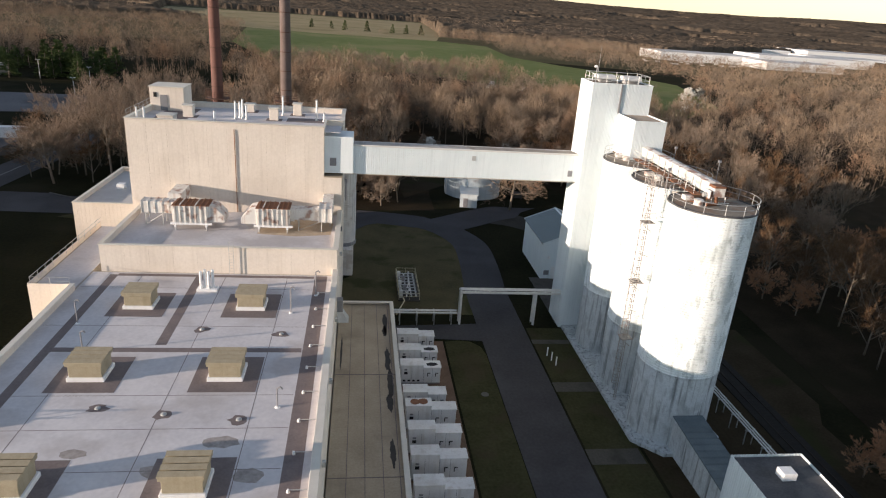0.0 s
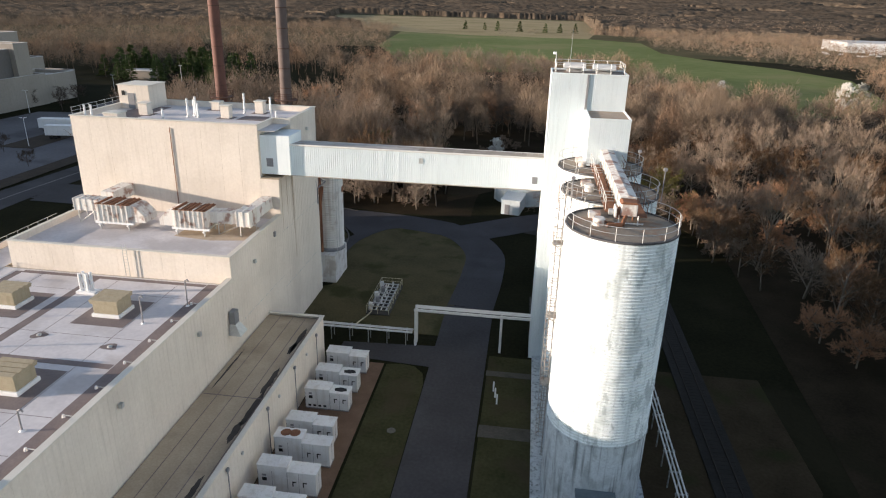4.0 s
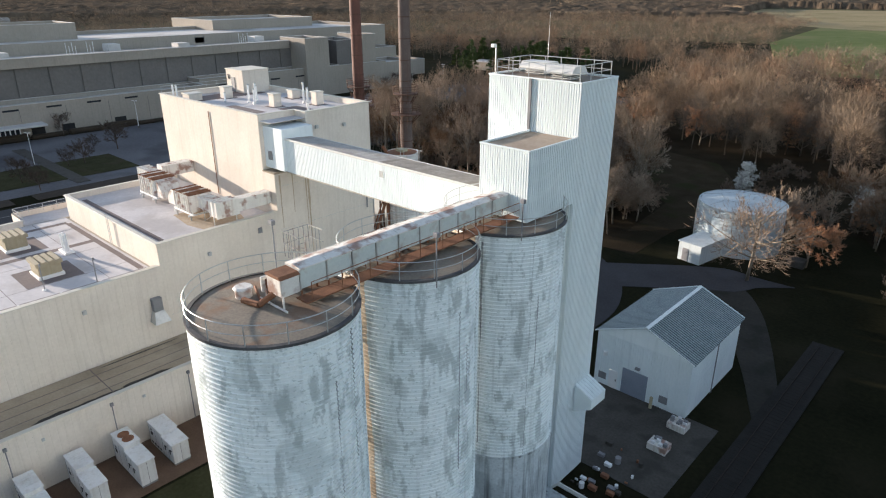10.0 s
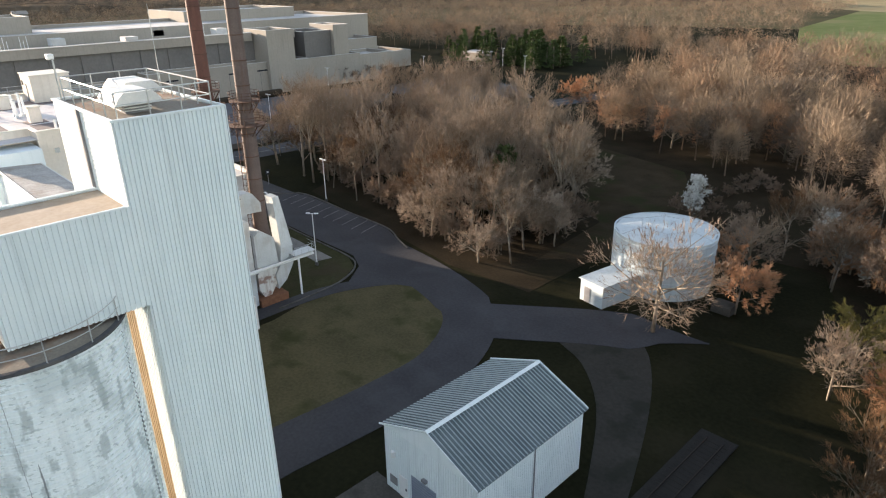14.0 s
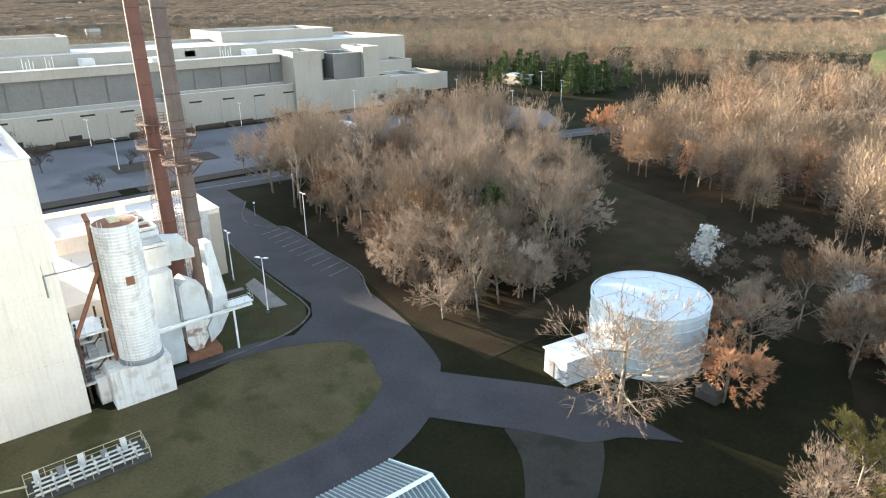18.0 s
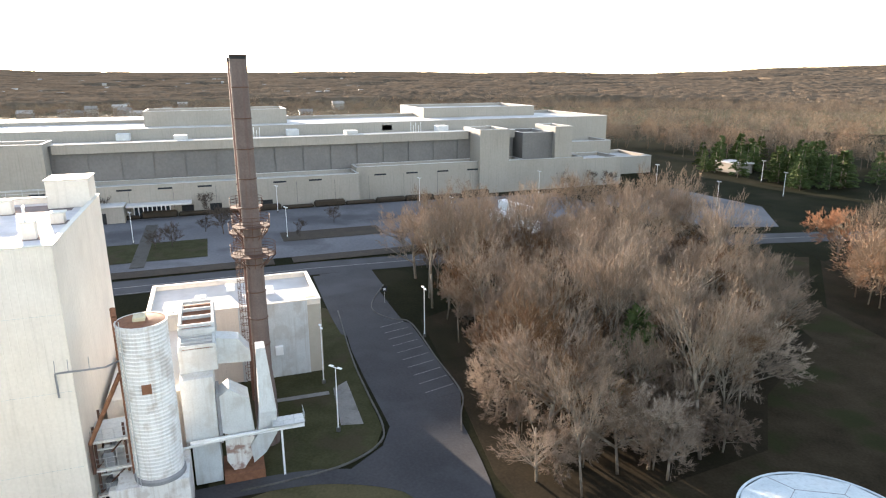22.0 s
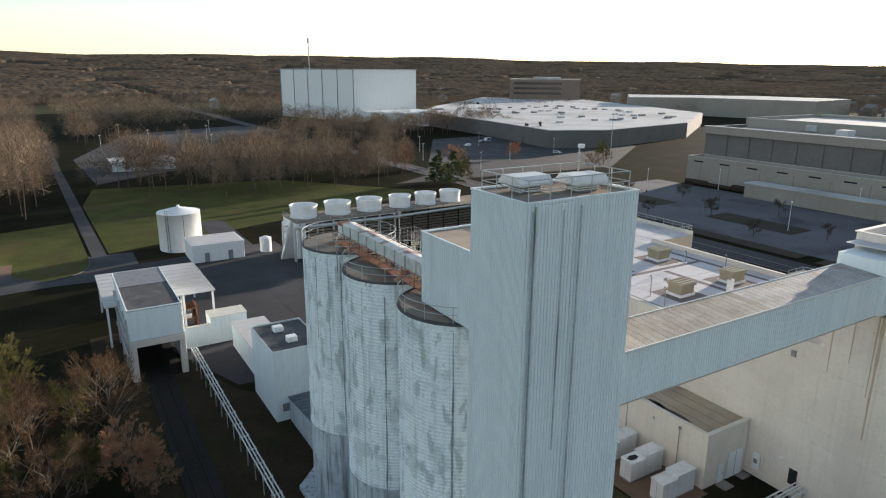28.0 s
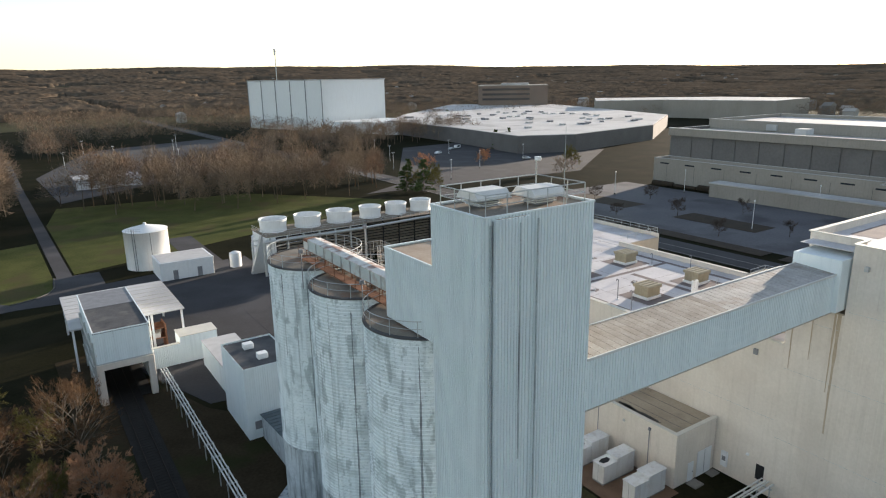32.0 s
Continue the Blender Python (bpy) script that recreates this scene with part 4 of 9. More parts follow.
for k in (1, 2):
    shell_stain("bare_strip", k, 246, 280, 8.4, 25.2, M_TANWALL, "bare tan concrete strip with rust runs", 5 + k, 1.6)
for k, a, w, za, zb in ((2, 287.5, 1.3, 9.48, 24.9), (2, 334.5, 0.25, 8.4, 25.1), (2, 342, 0.8, 15.42, 21.2), (0, 4, 1.0, 9.48, 22.8), (0, 40, 0.35, 8.4, 25.1), (0, 22, 1.2, 17.58, 24.9), (1, 358, 0.9, 12.18, 23.0), (1, 24, 0.3, 8.4, 25.1), (1, 8, 0.7, 17.58, 20.6), (2, 52, 1.2, 8.4, 25.0), (1, 50, 1.4, 8.4, 24.5), (0, 56, 1.0, 8.4, 24.8)):
    shell_stain("dark_run", k, a - w / 2, a + w / 2, za, zb, M_STAINRUN, "dark grey weather run", int(a) + k, w * 0.45)
foot = Shape()
foot.prism([(26.6, 57.6), (29.2, 55.0), (34.0, 55.0), (36.6, 57.6), (36.6, 83.4), (26.6, 83.4)], -0.05, 0.35)
solid("silo_footing", foot, M_SILO_LOW, "stained concrete footing slab under the silos", "footing")
# ladder with cage up the west side
lad = thing("ladder", "caged dull steel ladder with small landings on the silos", "ladder", (27.5, 65.0, 0))
for q in (-0.24, 0.24):
    part("stile", Shape().tube((27.6, 65.0 + q, 0.3), (27.6, 65.0 + q, 26.7), 0.045), M_LADDER, lad)
rg = Shape()
for i in range(84):
    rg.tube((27.6, 64.76, 0.6 + i * 0.31), (27.6, 65.24, 0.6 + i * 0.31), 0.022, n=4)
part("rungs", rg, M_LADDER, lad)
cg = Shape()
for i in range(30):
    z = 2.6 + i * 0.8
    cg.path([(27.6, 64.72, z), (27.15, 64.62, z), (26.88, 65.0, z), (27.15, 65.38, z), (27.6, 65.28, z)], 0.035, 4)
for dx, dy in ((27.15, 64.62), (26.88, 65.0), (27.15, 65.38)):
    cg.tube((dx, dy, 2.6), (dx, dy, 25.8), 0.03, n=4)
part("safety_cage", cg, M_LADDER, lad)
for z in (8.4, 15.2, 22.0):
    part("landing", Shape().box(26.9, 28.2, 64.4, 65.6, z, z + 0.07), M_LADDER, lad)
    railing(lad, [(28.2, 64.4), (26.9, 64.4), (26.9, 65.6), (28.2, 65.6)], z + 0.07, material=M_LADDER, gap=0.8, r=0.025)
    part("bracket", Shape().tube((26.8, 65.0, z), (28.2, 65.0, z - 1.1), 0.05, n=4), M_LADDER, lad)
for z in (12.0, 18.5):
    part("wall_lamp_arm", Shape().tube((27.9, 64.1, z), (26.9, 63.9, z + 0.3), 0.04, n=4), M_LADDER, lad)
railing(lad, [(28.4, 64.2), (27.0, 64.2), (27.0, 65.9), (28.4, 65.9)], 25.6, 1.5, 0.35, M_LADDER)


# ---- conveyor gallery over the silos ----
conv = thing("conveyor_gallery", "pale green boxed conveyor with a rusted cover over the silos", "conveyor", (31.6, 68, 26))
cz, cx = 26.3, 32.0
n = 10
y0c, y1c = 61.3, 77.8
M_GALL = mat("pale_green_panel", (0.52, 0.58, 0.57), (0.62, 0.68, 0.66), 0.6, scale=1.0, fine=8, spots=0.35, spot_col=(0.30, 0.16, 0.10), spot_scale=1.1)
for i in range(n):
    a, b = y0c + (y1c - y0c) * i / n, y0c + (y1c - y0c) * (i + 1) / n
    part("casing_panel", Shape().box(cx - 0.55, cx + 0.55, a + 0.03, b - 0.03, cz, cz + 1.05, 0.03), M_GALL, conv)
    part("cover_plate", Shape().extrude_y([(cx - 0.62, cz + 1.05), (cx + 0.62, cz + 1.05), (cx + 0.62, cz + 1.1), (cx, cz + 1.2), (cx - 0.62, cz + 1.1)], a + 0.02, b - 0.02), M_RUSTY, conv, "rust streaked cover plate")
    part("rib", Shape().box(cx - 0.62, cx + 0.62, a - 0.03, a + 0.03, cz - 0.02, cz + 1.06), M_GALV, conv)
    for s in (-0.5, 0.5):
        part("leg", Shape().tube((cx + s, a + 0.1, 25.4), (cx + s, a + 0.1, cz), 0.05, n=5), M_RUST, conv)
part("walkway", Shape().box(cx + 0.6, cx + 1.5, y0c - 0.3, y1c, cz - 0.35, cz - 0.28), M_RUST, conv, "rusted walkway plate")
part("walkway", Shape().box(cx - 1.5, cx - 0.6, y0c + 0.8, y1c, cz - 0.40, cz - 0.33), M_RUST, conv)
railing(conv, [(cx + 1.5, y0c), (cx + 1.5, y1c)], cz - 0.3, 1.0, 1.8, M_RUST)
railing(conv, [(cx - 1.5, y0c + 1), (cx - 1.5, y1c)], cz - 0.3, 1.0, 1.8, M_RUSTY)
part("drive_head", Shape().box(cx - 0.62, cx + 0.6, y0c - 1.1, y0c, cz - 0.1, cz + 0.85, 0.06), M_RUSTY, conv, "rust streaked drive housing")
part("housing_lid", Shape().extrude_y([(cx - 0.68, cz + 0.85), (cx + 0.66, cz + 0.85), (cx + 0.5, cz + 1.0), (cx - 0.5, cz + 1.02)], y0c - 1.15, y0c), M_RUST, conv)
part("motor", Shape().tube((cx - 1.45, y0c - 0.7, cz + 0.1), (cx - 0.6, y0c - 0.7, cz + 0.1), 0.24, n=12), M_GALV, conv)
part("gearbox", Shape().box(cx - 0.95, cx - 0.55, y0c - 1.0, y0c - 0.4, cz - 0.35, cz + 0.45, 0.05), M_RUST, conv)
part("drive_guard", Shape().box(cx - 1.05, cx - 0.9, y0c - 1.2, y0c - 0.2, cz - 0.2, cz + 0.6, 0.03), M_RUSTY, conv)
part("spout", Shape().path([(cx - 0.2, y0c - 1.0, cz - 0.1), (cx - 0.5, y0c - 1.7, 25.75), (cx - 1.6, y0c - 1.9, 25.72)], 0.16, 8), M_RUST, conv)
part("loose_pipe", Shape().path([(cx - 2.6, y0c - 0.6, 25.66), (cx - 1.0, y0c - 1.3, 25.7)], 0.08, 6), M_RUST, conv)
for dx in (-0.7, 0.7):
    part("head_leg", Shape().tube((cx + dx, y0c - 1.1, 25.5), (cx + dx, y0c - 1.1, cz), 0.05), M_RUSTY, conv)
part("head_beam", Shape().tube((cx - 1.2, y0c - 1.2, 25.72), (cx + 1.1, y0c - 1.2, 25.72), 0.06), M_RUSTY, conv)


# ---- headhouse tower ----
tower = thing("headhouse_tower", "tall white ribbed metal headhouse tower", "tower", (30, 86, 0))
part("wall", Shape().box(26.25, 33.95, 83.55, 88.3, 0, 33.7), M_CORE, tower)
part("shelf_wall", Shape().box(30.1, 33.95, 77.95, 83.55, 25.7, 30.1), M_CORE, tower)
T = dict(w=1.05, n=5, d=0.075, gap=0.004, material=M_SIDING, name="siding_sheet")
panel_wall(tower, "S", 83.55, 26.2, 30.1, 0, 34.0, **T)
panel_wall(tower, "S", 83.55, 30.1, 34.0, 30.0, 34.0, **T)
panel_wall(tower, "S", 83.55, 30.1, 31.6, 0, 25.7, **dict(T, material=M_TANSHEET))
panel_wall(tower, "S", 83.55, 31.6, 34.0, 0, 25.7, **T)
panel_wall(tower, "E", 33.95, 83.5, 88.35, 0, 34.0, **T)
panel_wall(tower, "W", 26.25, 83.5, 88.35, 0, 34.0, **T)
panel_wall(tower, "N", 88.3, 26.2, 34.0, 0, 34.0, **T)
panel_wall(tower, "S", 77.95, 30.1, 34.0, 25.7, 30.4, **T)
panel_wall(tower, "E", 33.95, 77.9, 83.5, 25.7, 30.4, **T)
panel_wall(tower, "W", 30.1, 77.9, 83.5, 25.7, 30.4, **T)
part("pilaster", Shape().box(31.3, 33.4, 88.35, 88.7, 0, 33.85), M_CORE, tower)
panel_wall(tower, "N", 88.7, 31.3, 33.4, 0, 33.9, **T)
panel_wall(tower, "E", 33.4, 88.35, 88.73, 0, 33.9, **T)
panel_wall(tower, "W", 31.3, 88.35, 88.73, 0, 33.9, **T)
# Grey strips draw the recess shade where the pilaster meets the wall.
for x in (31.24, 33.46):
    part("corner_seam", Shape().box(x - 0.05, x + 0.05, 88.42, 88.5, 0, 33.8), M_SILO_LOW, tower, "grey strip for the shade in the corner")
for x, zb in ((33.6, 12.0), (31.9, 20.0), (30.4, 9.0)):
    part("cable_duct", Shape().box(x, x + 0.07, 88.42 if x > 33.4 or x < 31 else 88.71, 88.5 if x > 33.4 or x < 31 else 88.85, zb, 33.6), M_SILO_LOW, tower, "grey stained cable duct")
part("roof", Shape().box(26.25, 33.95, 83.55, 88.3, 33.7, 33.9), M_DECK, tower, "dark gritty roof")
part("shelf_roof", Shape().box(30.15, 33.9, 78.0, 83.5, 30.1, 30.3), M_WORN, tower, "brown gravel roof on the lower step")
for a in ((26.15, 34.05, 83.42, 83.6), (26.15, 34.05, 88.3, 88.4), (26.15, 26.3, 83.6, 88.3), (33.92, 34.06, 83.6, 88.3)):
    part("roof_edge", Shape().box(*a, 33.96, 34.06, 0.01), M_SIDING, tower)
for a in ((30.0, 34.05, 77.83, 78.0), (30.0, 30.15, 78.0, 83.4), (33.93, 34.06, 78.0, 83.4)):
    part("roof_edge", Shape().box(*a, 30.36, 30.45, 0.01), M_SIDING, tower)
part("corner_trim", Shape().box(29.85, 30.05, 83.35, 83.55, 30.4, 34.0), M_LOUVRE, tower, "dark downpipe in the corner")
railing(tower, [(26.6, 83.9), (33.6, 83.9), (33.6, 88.0), (26.6, 88.0), (26.6, 83.9)], 33.9, 1.15, 1.35, M_GALV, 0.032)
for x, y in ((28.6, 86.4), (31.6, 85.2)):
    v = thing("roof_fan", "white box shaped exhaust hood on the tower roof", "exhaust fan", (x, y, 33.9), "tower roof fans")
    part("kerb", Shape().box(x - 0.7, x + 0.7, y - 0.5, y + 0.5, 33.9, 34.35, 0.03), M_LOUVRE, v)
    for k in range(3):
        part("louvre", Shape().box(x - 0.82, x + 0.82, y - 0.6, y + 0.6, 34.02 + k * 0.12, 34.07 + k * 0.12), M_PIPE, v)
    part("cowl", Shape().extrude_x([(y - 0.95, 34.4), (y + 0.95, 34.4), (y + 0.95, 34.52), (y + 0.62, 34.86), (y - 0.62, 34.86), (y - 0.95, 34.52)], x - 1.15, x + 1.15), M_PIPE, v, "white rounded hood")
    part("cowl_lip", Shape().box(x - 1.2, x + 1.2, y - 1.0, y + 1.0, 34.36, 34.42, 0.01), M_GALV, v)
fl = thing("floodlight_mast", "small floodlight on a short mast", "floodlight", (26.5, 83.8, 33.9))
part("mast", Shape().tube((26.5, 83.8, 33.9), (26.5, 83.8, 35.9), 0.05), M_GALV, fl)
part("lamp_head", Shape().box(26.15, 26.5, 83.6, 83.9, 35.85, 36.1, 0.03), M_WHITE, fl)
an = thing("aerial", "thin whip aerial on the tower roof", "aerial", (28.2, 88.0, 33.9))
part("rod", Shape().tube((28.2, 88.0, 33.9), (28.2, 88.0, 38.2), 0.03, 0.01), M_GALV, an)
# sheet metal hood on the tower's side
hd = thing("wall_hood", "white ribbed sheet metal hood on the tower wall", "hood", (34.0, 88, 8))
part("side", Shape().extrude_y([(34.06, 6.8), (35.7, 7.7), (35.7, 8.6), (34.06, 9.4)], 86.0, 88.25), M_SIDING, hd)
for k in range(6):
    ya = 86.0 + k * 0.37
    part("hood_rib", Shape().extrude_y([(34.06, 9.4), (35.75, 8.6), (35.75, 8.66), (34.06, 9.46)], ya + 0.05, ya + 0.2), M_SIDING, hd)

# ---- bridge between tower and factory ----
bridge = thing("conveyor_bridge", "long white ribbed metal conveyor bridge high over the road", "bridge", (10, 86.5, 21))
part("wall", Shape().box(-3.9, 26.2, 85.05, 88.25, 20.9, 24.25), M_CORE, bridge)
panel_wall(bridge, "S", 85.05, -3.9, 26.2, 20.85, 24.5, w=1.0, n=4, d=0.05, gap=0.004, material=M_SIDING, name="siding_sheet")
panel_wall(bridge, "N", 88.25, -3.9, 26.2, 20.85, 24.3, w=1.0, n=4, d=0.05, gap=0.004, material=M_SIDING, name="siding_sheet")
nr = 46
for i in range(nr):
    a, b = -3.9 + 30.1 * i / nr, -3.9 + 30.1 * (i + 1) / nr
    part("roof_sheet", Shape().extrude_x([(84.95, 24.5), (88.32, 24.26), (88.32, 24.36), (86.65, 24.5), (84.95, 24.6)], a + 0.02, b - 0.02), M_BRIDGEROOF if i < 24 else M_BRIDGETAN, bridge)
part("eaves_trim", Shape().box(-3.9, 26.2, 88.32, 88.42, 24.22, 24.40, 0.01), M_PIPE, bridge, "thin white eaves trim")
part("eaves_trim", Shape().box(-3.9, 26.2, 84.86, 84.96, 24.46, 24.66, 0.01), M_PIPE, bridge, "thin white eaves trim")
part("floor_plate", Shape().box(-3.9, 26.2, 85.0, 88.3, 20.8, 20.9), M_CORE, bridge)
part("end_housing", Shape().box(-6.95, -3.2, 84.6, 88.75, 20.95, 25.6, 0.04), M_SIDING, bridge, "taller white housing where the bridge meets the wall")
part("grille", Shape().box(-6.1, -5.3, 84.54, 84.6, 21.9, 22.9, 0.01), M_LOUVRE, bridge)
part("window", Shape().box(12.0, 12.5, 84.94, 84.99, 23.2, 23.8, 0.01), M_GALV, bridge)
part("window", Shape().box(25.0, 25.6, 84.94, 84.99, 21.6, 22.4, 0.01), M_LOUVRE, bridge)

rr = random.Random(8)
for y, w, z0, z1 in ((88.55, 0.2, 9.0, 20.6), (88.2, 0.12, 13.0, 20.6), (84.7, 0.12, 14.0, 20.3), (86.4, 0.10, 15.5, 20.3)):
    pts, n_ = [], 9
    left = [(y - w * (1 - 0.6 * k / n_) * rr.uniform(0.6, 1.1), z1 + (z0 - z1) * k / n_) for k in range(n_ + 1)]
    right = [(y + w * (1 - 0.6 * k / n_) * rr.uniform(0.6, 1.1), z1 + (z0 - z1) * k / n_) for k in range(n_ + 1)]
    part("rust_run", Shape().extrude_x(left + right[::-1], -4.562, -4.556), M_RUSTRUN, factory, "brown rust run-off below the bridge")

# ---- metal shed ----
shed = thing("metal_shed", "pale metal shed with a slate blue ribbed gable roof", "shed", (33.2, 107.2, 0))
sx0, sx1, sy0, sy1, sm = 28.0, 38.25, 100.85, 113.65, 33.3
part("wall", Shape().extrude_y([(sx0 + 0.05, 0), (sx1 - 0.05, 0), (sx1 - 0.05, 6.2), (sm, 8.28), (sx0 + 0.05, 6.2)], sy0 + 0.05, sy1 - 0.05), M_CORE, shed)
S_ = dict(w=1.0, n=4, d=0.05, gap=0.004, material=M_SIDING, name="siding_sheet")
panel_wall(shed, "E", sx1 - 0.05, sy0, sy1, 0, 6.2, **S_)
panel_wall(shed, "W", sx0 + 0.05, sy0, sy1, 0, 6.2, **S_)
for face, yy in (("S", sy0 + 0.05), ("N", sy1 - 0.05)):
    panel_wall(shed, face, yy, sx0, sx1, 0, 6.15, **S_)
    part("gable", Shape().extrude_y([(sx0, 6.15), (sx1, 6.15), (sm, 8.3)], yy - 0.05, yy + 0.05), M_SIDING, shed)
for s in (-1, 1):
    ex = sx0 - 0.25 if s < 0 else sx1 + 0.25
    for i in range(14):
        a, b = sy0 - 0.25 + (sy1 - sy0 + 0.5) * i / 14, sy0 - 0.25 + (sy1 - sy0 + 0.5) * (i + 1) / 14
        part("roof_sheet", Shape().add([(ex, a, 6.2), (ex, b, 6.2), (sm, b, 8.4), (sm, a, 8.4), (ex, a, 6.14), (ex, b, 6.14)], [(0, 1, 2, 3) if s < 0 else (3, 2, 1, 0), (0, 4, 5, 1)]), M_ROOFMETAL, shed)
    # Ribs are coloured paler for the light on their crests.
    for i in range(37):
        u = sy0 - 0.22 + (sy1 - sy0 + 0.44) * i / 36
        part("roof_rib", Shape().add([(ex, u - 0.06, 6.19), (ex, u, 6.28), (ex, u + 0.06, 6.19), (sm, u - 0.06, 8.39), (sm, u, 8.48), (sm, u + 0.06, 8.39)], [(0, 1, 4, 3), (1, 2, 5, 4), (0, 2, 1)]), M_LITRIB, shed)
part("ridge_cap", Shape().extrude_y([(sm - 0.22, 8.44), (sm, 8.58), (sm + 0.22, 8.44), (sm, 8.5)], sy0 - 0.3, sy1 + 0.3), M_SIDING, shed)
for yy in (sy0 - 0.3, sy1 + 0.24):
    for a, b in (((sx0 - 0.25, 6.22), (sm, 8.44)), ((sm, 8.44), (sx1 + 0.25, 6.22))):
        part("verge_trim", Shape().extrude_y([a, b, (b[0], b[1] + 0.14), (a[0], a[1] + 0.14)], yy, yy + 0.06), M_SIDING, shed)
rdoor = part("roller_door", Shape().box(31.2, 34.0, sy0 - 0.06, sy0 + 0.0, 0.05, 3.0, 0.01), M_DOOR, shed, "grey blue roller door")
sdoor = part("door", Shape().box(29.7, 30.7, sy0 - 0.07, sy0 + 0.0, 0.05, 2.2, 0.01), M_WHITE, shed, "white steel door")
for k in range(11):
    part("door_slat", Shape().box(31.26, 33.94, sy0 - 0.085, sy0 - 0.055, 0.14 + k * 0.26, 0.36 + k * 0.26, 0.008), M_DOOR, rdoor)
part("handle", Shape().box(30.5, 30.6, sy0 - 0.12, sy0 - 0.065, 1.0, 1.2), M_DARK, sdoor, "dark lever handle")
for x in (28.5, 35.4):
    part("louvre", Shape().box(x, x + 0.9, sy0 - 0.06, sy0, 0.7, 1.5, 0.01), M_LOUVRE, shed)
part("lamp", Shape().box(32.6, 33.1, sy0 - 0.3, sy0, 3.4, 3.65, 0.02), M_LOUVRE, shed)
part("fan_cowl", Shape().cyl(29.1, sy0 - 0.05, 3.6, 4.1, 0.22, n=10), M_WHITE, shed)
part("downpipe", Shape().tube((sx1 + 0.1, 107.2, 0), (sx1 + 0.1, 107.2, 6.1), 0.06), M_LOUVRE, shed)

for x, y, hgt in ((27.9, 63.0, 2.6), (35.7, 67.6, 2.6), (34.9, 76.2, 2.2)):
    dl = thing("deck_lamp", "small floodlight on a thin post at the silo edge", "floodlight", (x, y, 25.5), "silo deck lamps")
    part("post", Shape().tube((x, y, 25.2), (x, y, 25.5 + hgt), 0.04), M_LOUVRE, dl)
    part("lamp_head", Shape().box(x - 0.16, x + 0.16, y - 0.12, y + 0.12, 25.45 + hgt, 25.72 + hgt, 0.03), M_LOUVRE, dl)


# ---- white electrical cabinets beside the annex ----
def cabinet(tall, wide, vents, east):
    """A pair of joined white cabinets: a larger one and a lower one with doors."""
    t = thing("electrical_cabinet", "white steel equipment cabinet with a lower door section", "cabinet", (0, 0, 0.05), "row of white cabinets")
    z, drop = 0.05, 0.3 if vents else 0.45
    part("plinth", Shape().box(-2.45, east, -wide + 0.05, wide - 0.05, z, z + 0.15), M_LOUVRE, t)
    mb = part("main_body", Shape().box(-2.5, 0.15, -wide, wide, z + 0.15, tall, 0.03), M_CABINET, t)
    part("roof_lip", Shape().box(-2.56, 0.2, -wide - 0.06, wide + 0.06, tall, tall + 0.07, 0.02), M_CABINET, mb)
    ds = part("door_section", Shape().box(0.18, east, -wide, wide, z + 0.15, tall - drop, 0.03), M_CABINET, t)
    part("roof_lip", Shape().box(0.14, east + 0.08, -wide - 0.06, wide + 0.06, tall - drop, tall - drop + 0.07, 0.02), M_CABINET, ds)
    for x in (-2.48, -1.2, 0.16, 1.2):
        part("door_seam", Shape().box(x - 0.015, x + 0.015, -wide - 0.012, -wide + 0.01, z + 0.2, tall - drop - 0.06), M_LOUVRE, mb if x < 0 else ds)
    for x in (0.62, 1.55):
        part("handle", Shape().box(x, x + 0.09, -wide - 0.05, -wide, 1.05, 1.55).box(x, x + 0.36, -wide - 0.045, -wide, 1.46, 1.55), M_DARK, ds, "black lever handle")
    part("end_seam", Shape().box(east - 0.01, east + 0.012, -0.015, 0.015, z + 0.2, tall - drop - 0.06), M_LOUVRE, ds)
    part("meter_window", Shape().box(-2.1, -1.7, -wide - 0.02, -wide + 0.01, 1.35, 1.7), M_DARK, mb)
    part("warning_plate", Shape().box(-2.08, -1.74, -wide - 0.02, -wide + 0.01, 1.85, 2.05), M_LOUVRE, mb)
    if vents:
        for i in range(4):
            part("louvre", Shape().box(-2.2 + i * 0.55, -1.9 + i * 0.55, -wide - 0.02, -wide + 0.01, 0.4, 0.62), M_DARK, mb)
    else:
        for i in range(5):
            part("roof_rib", Shape().box(-1.9 + i * 0.3, -1.84 + i * 0.3, -wide * 0.6, wide * 0.6, tall + 0.07, tall + 0.1), M_CABINET, mb)
    return t


tall = cabinet(2.95, 0.70, False, 2.75)
tall.matrix_basis = Matrix.Translation((5.45, 56.8, 0.05))
low = cabinet(2.5, 0.76, True, 2.15)
low.matrix_basis = Matrix.Translation((5.4, 77.1, 0.05))
for y in (52.95, 48.9, 44.9, 40.9, 36.9, 32.9):
    copy_thing(tall, Matrix.Translation((5.45, y, 0.05)))
rustc = copy_thing(tall, Matrix.Translation((5.45, 60.7, 0.05)))
tagged(rustc, "white steel equipment cabinet with a rusted round vent in its top")
rr = Shape()
for cx_, cy_ in ((3.9, 60.7), (4.75, 60.75)):
    rr.cyl(cx_, cy_, 3.02, 3.06, 0.5, n=18)
part("roof_vent", rr, M_RUST, rustc, "rusted round roof grille")
copy_thing(low, Matrix.Translation((5.4, 64.0, 0.05)))
for y in (69.5, 73.1):
    burnt = copy_thing(low, Matrix.Translation((5.4, y, 0.05)))
    tagged(burnt, "white steel equipment cabinet with a torn dark hole in its top")
    part("hole", Shape().prism([(6.0, y - 0.35), (6.7, y - 0.45), (7.3, y - 0.2), (7.1, y + 0.25), (6.5, y + 0.35), (5.9, y + 0.1)], 2.27, 2.285), M_DARK, burnt)

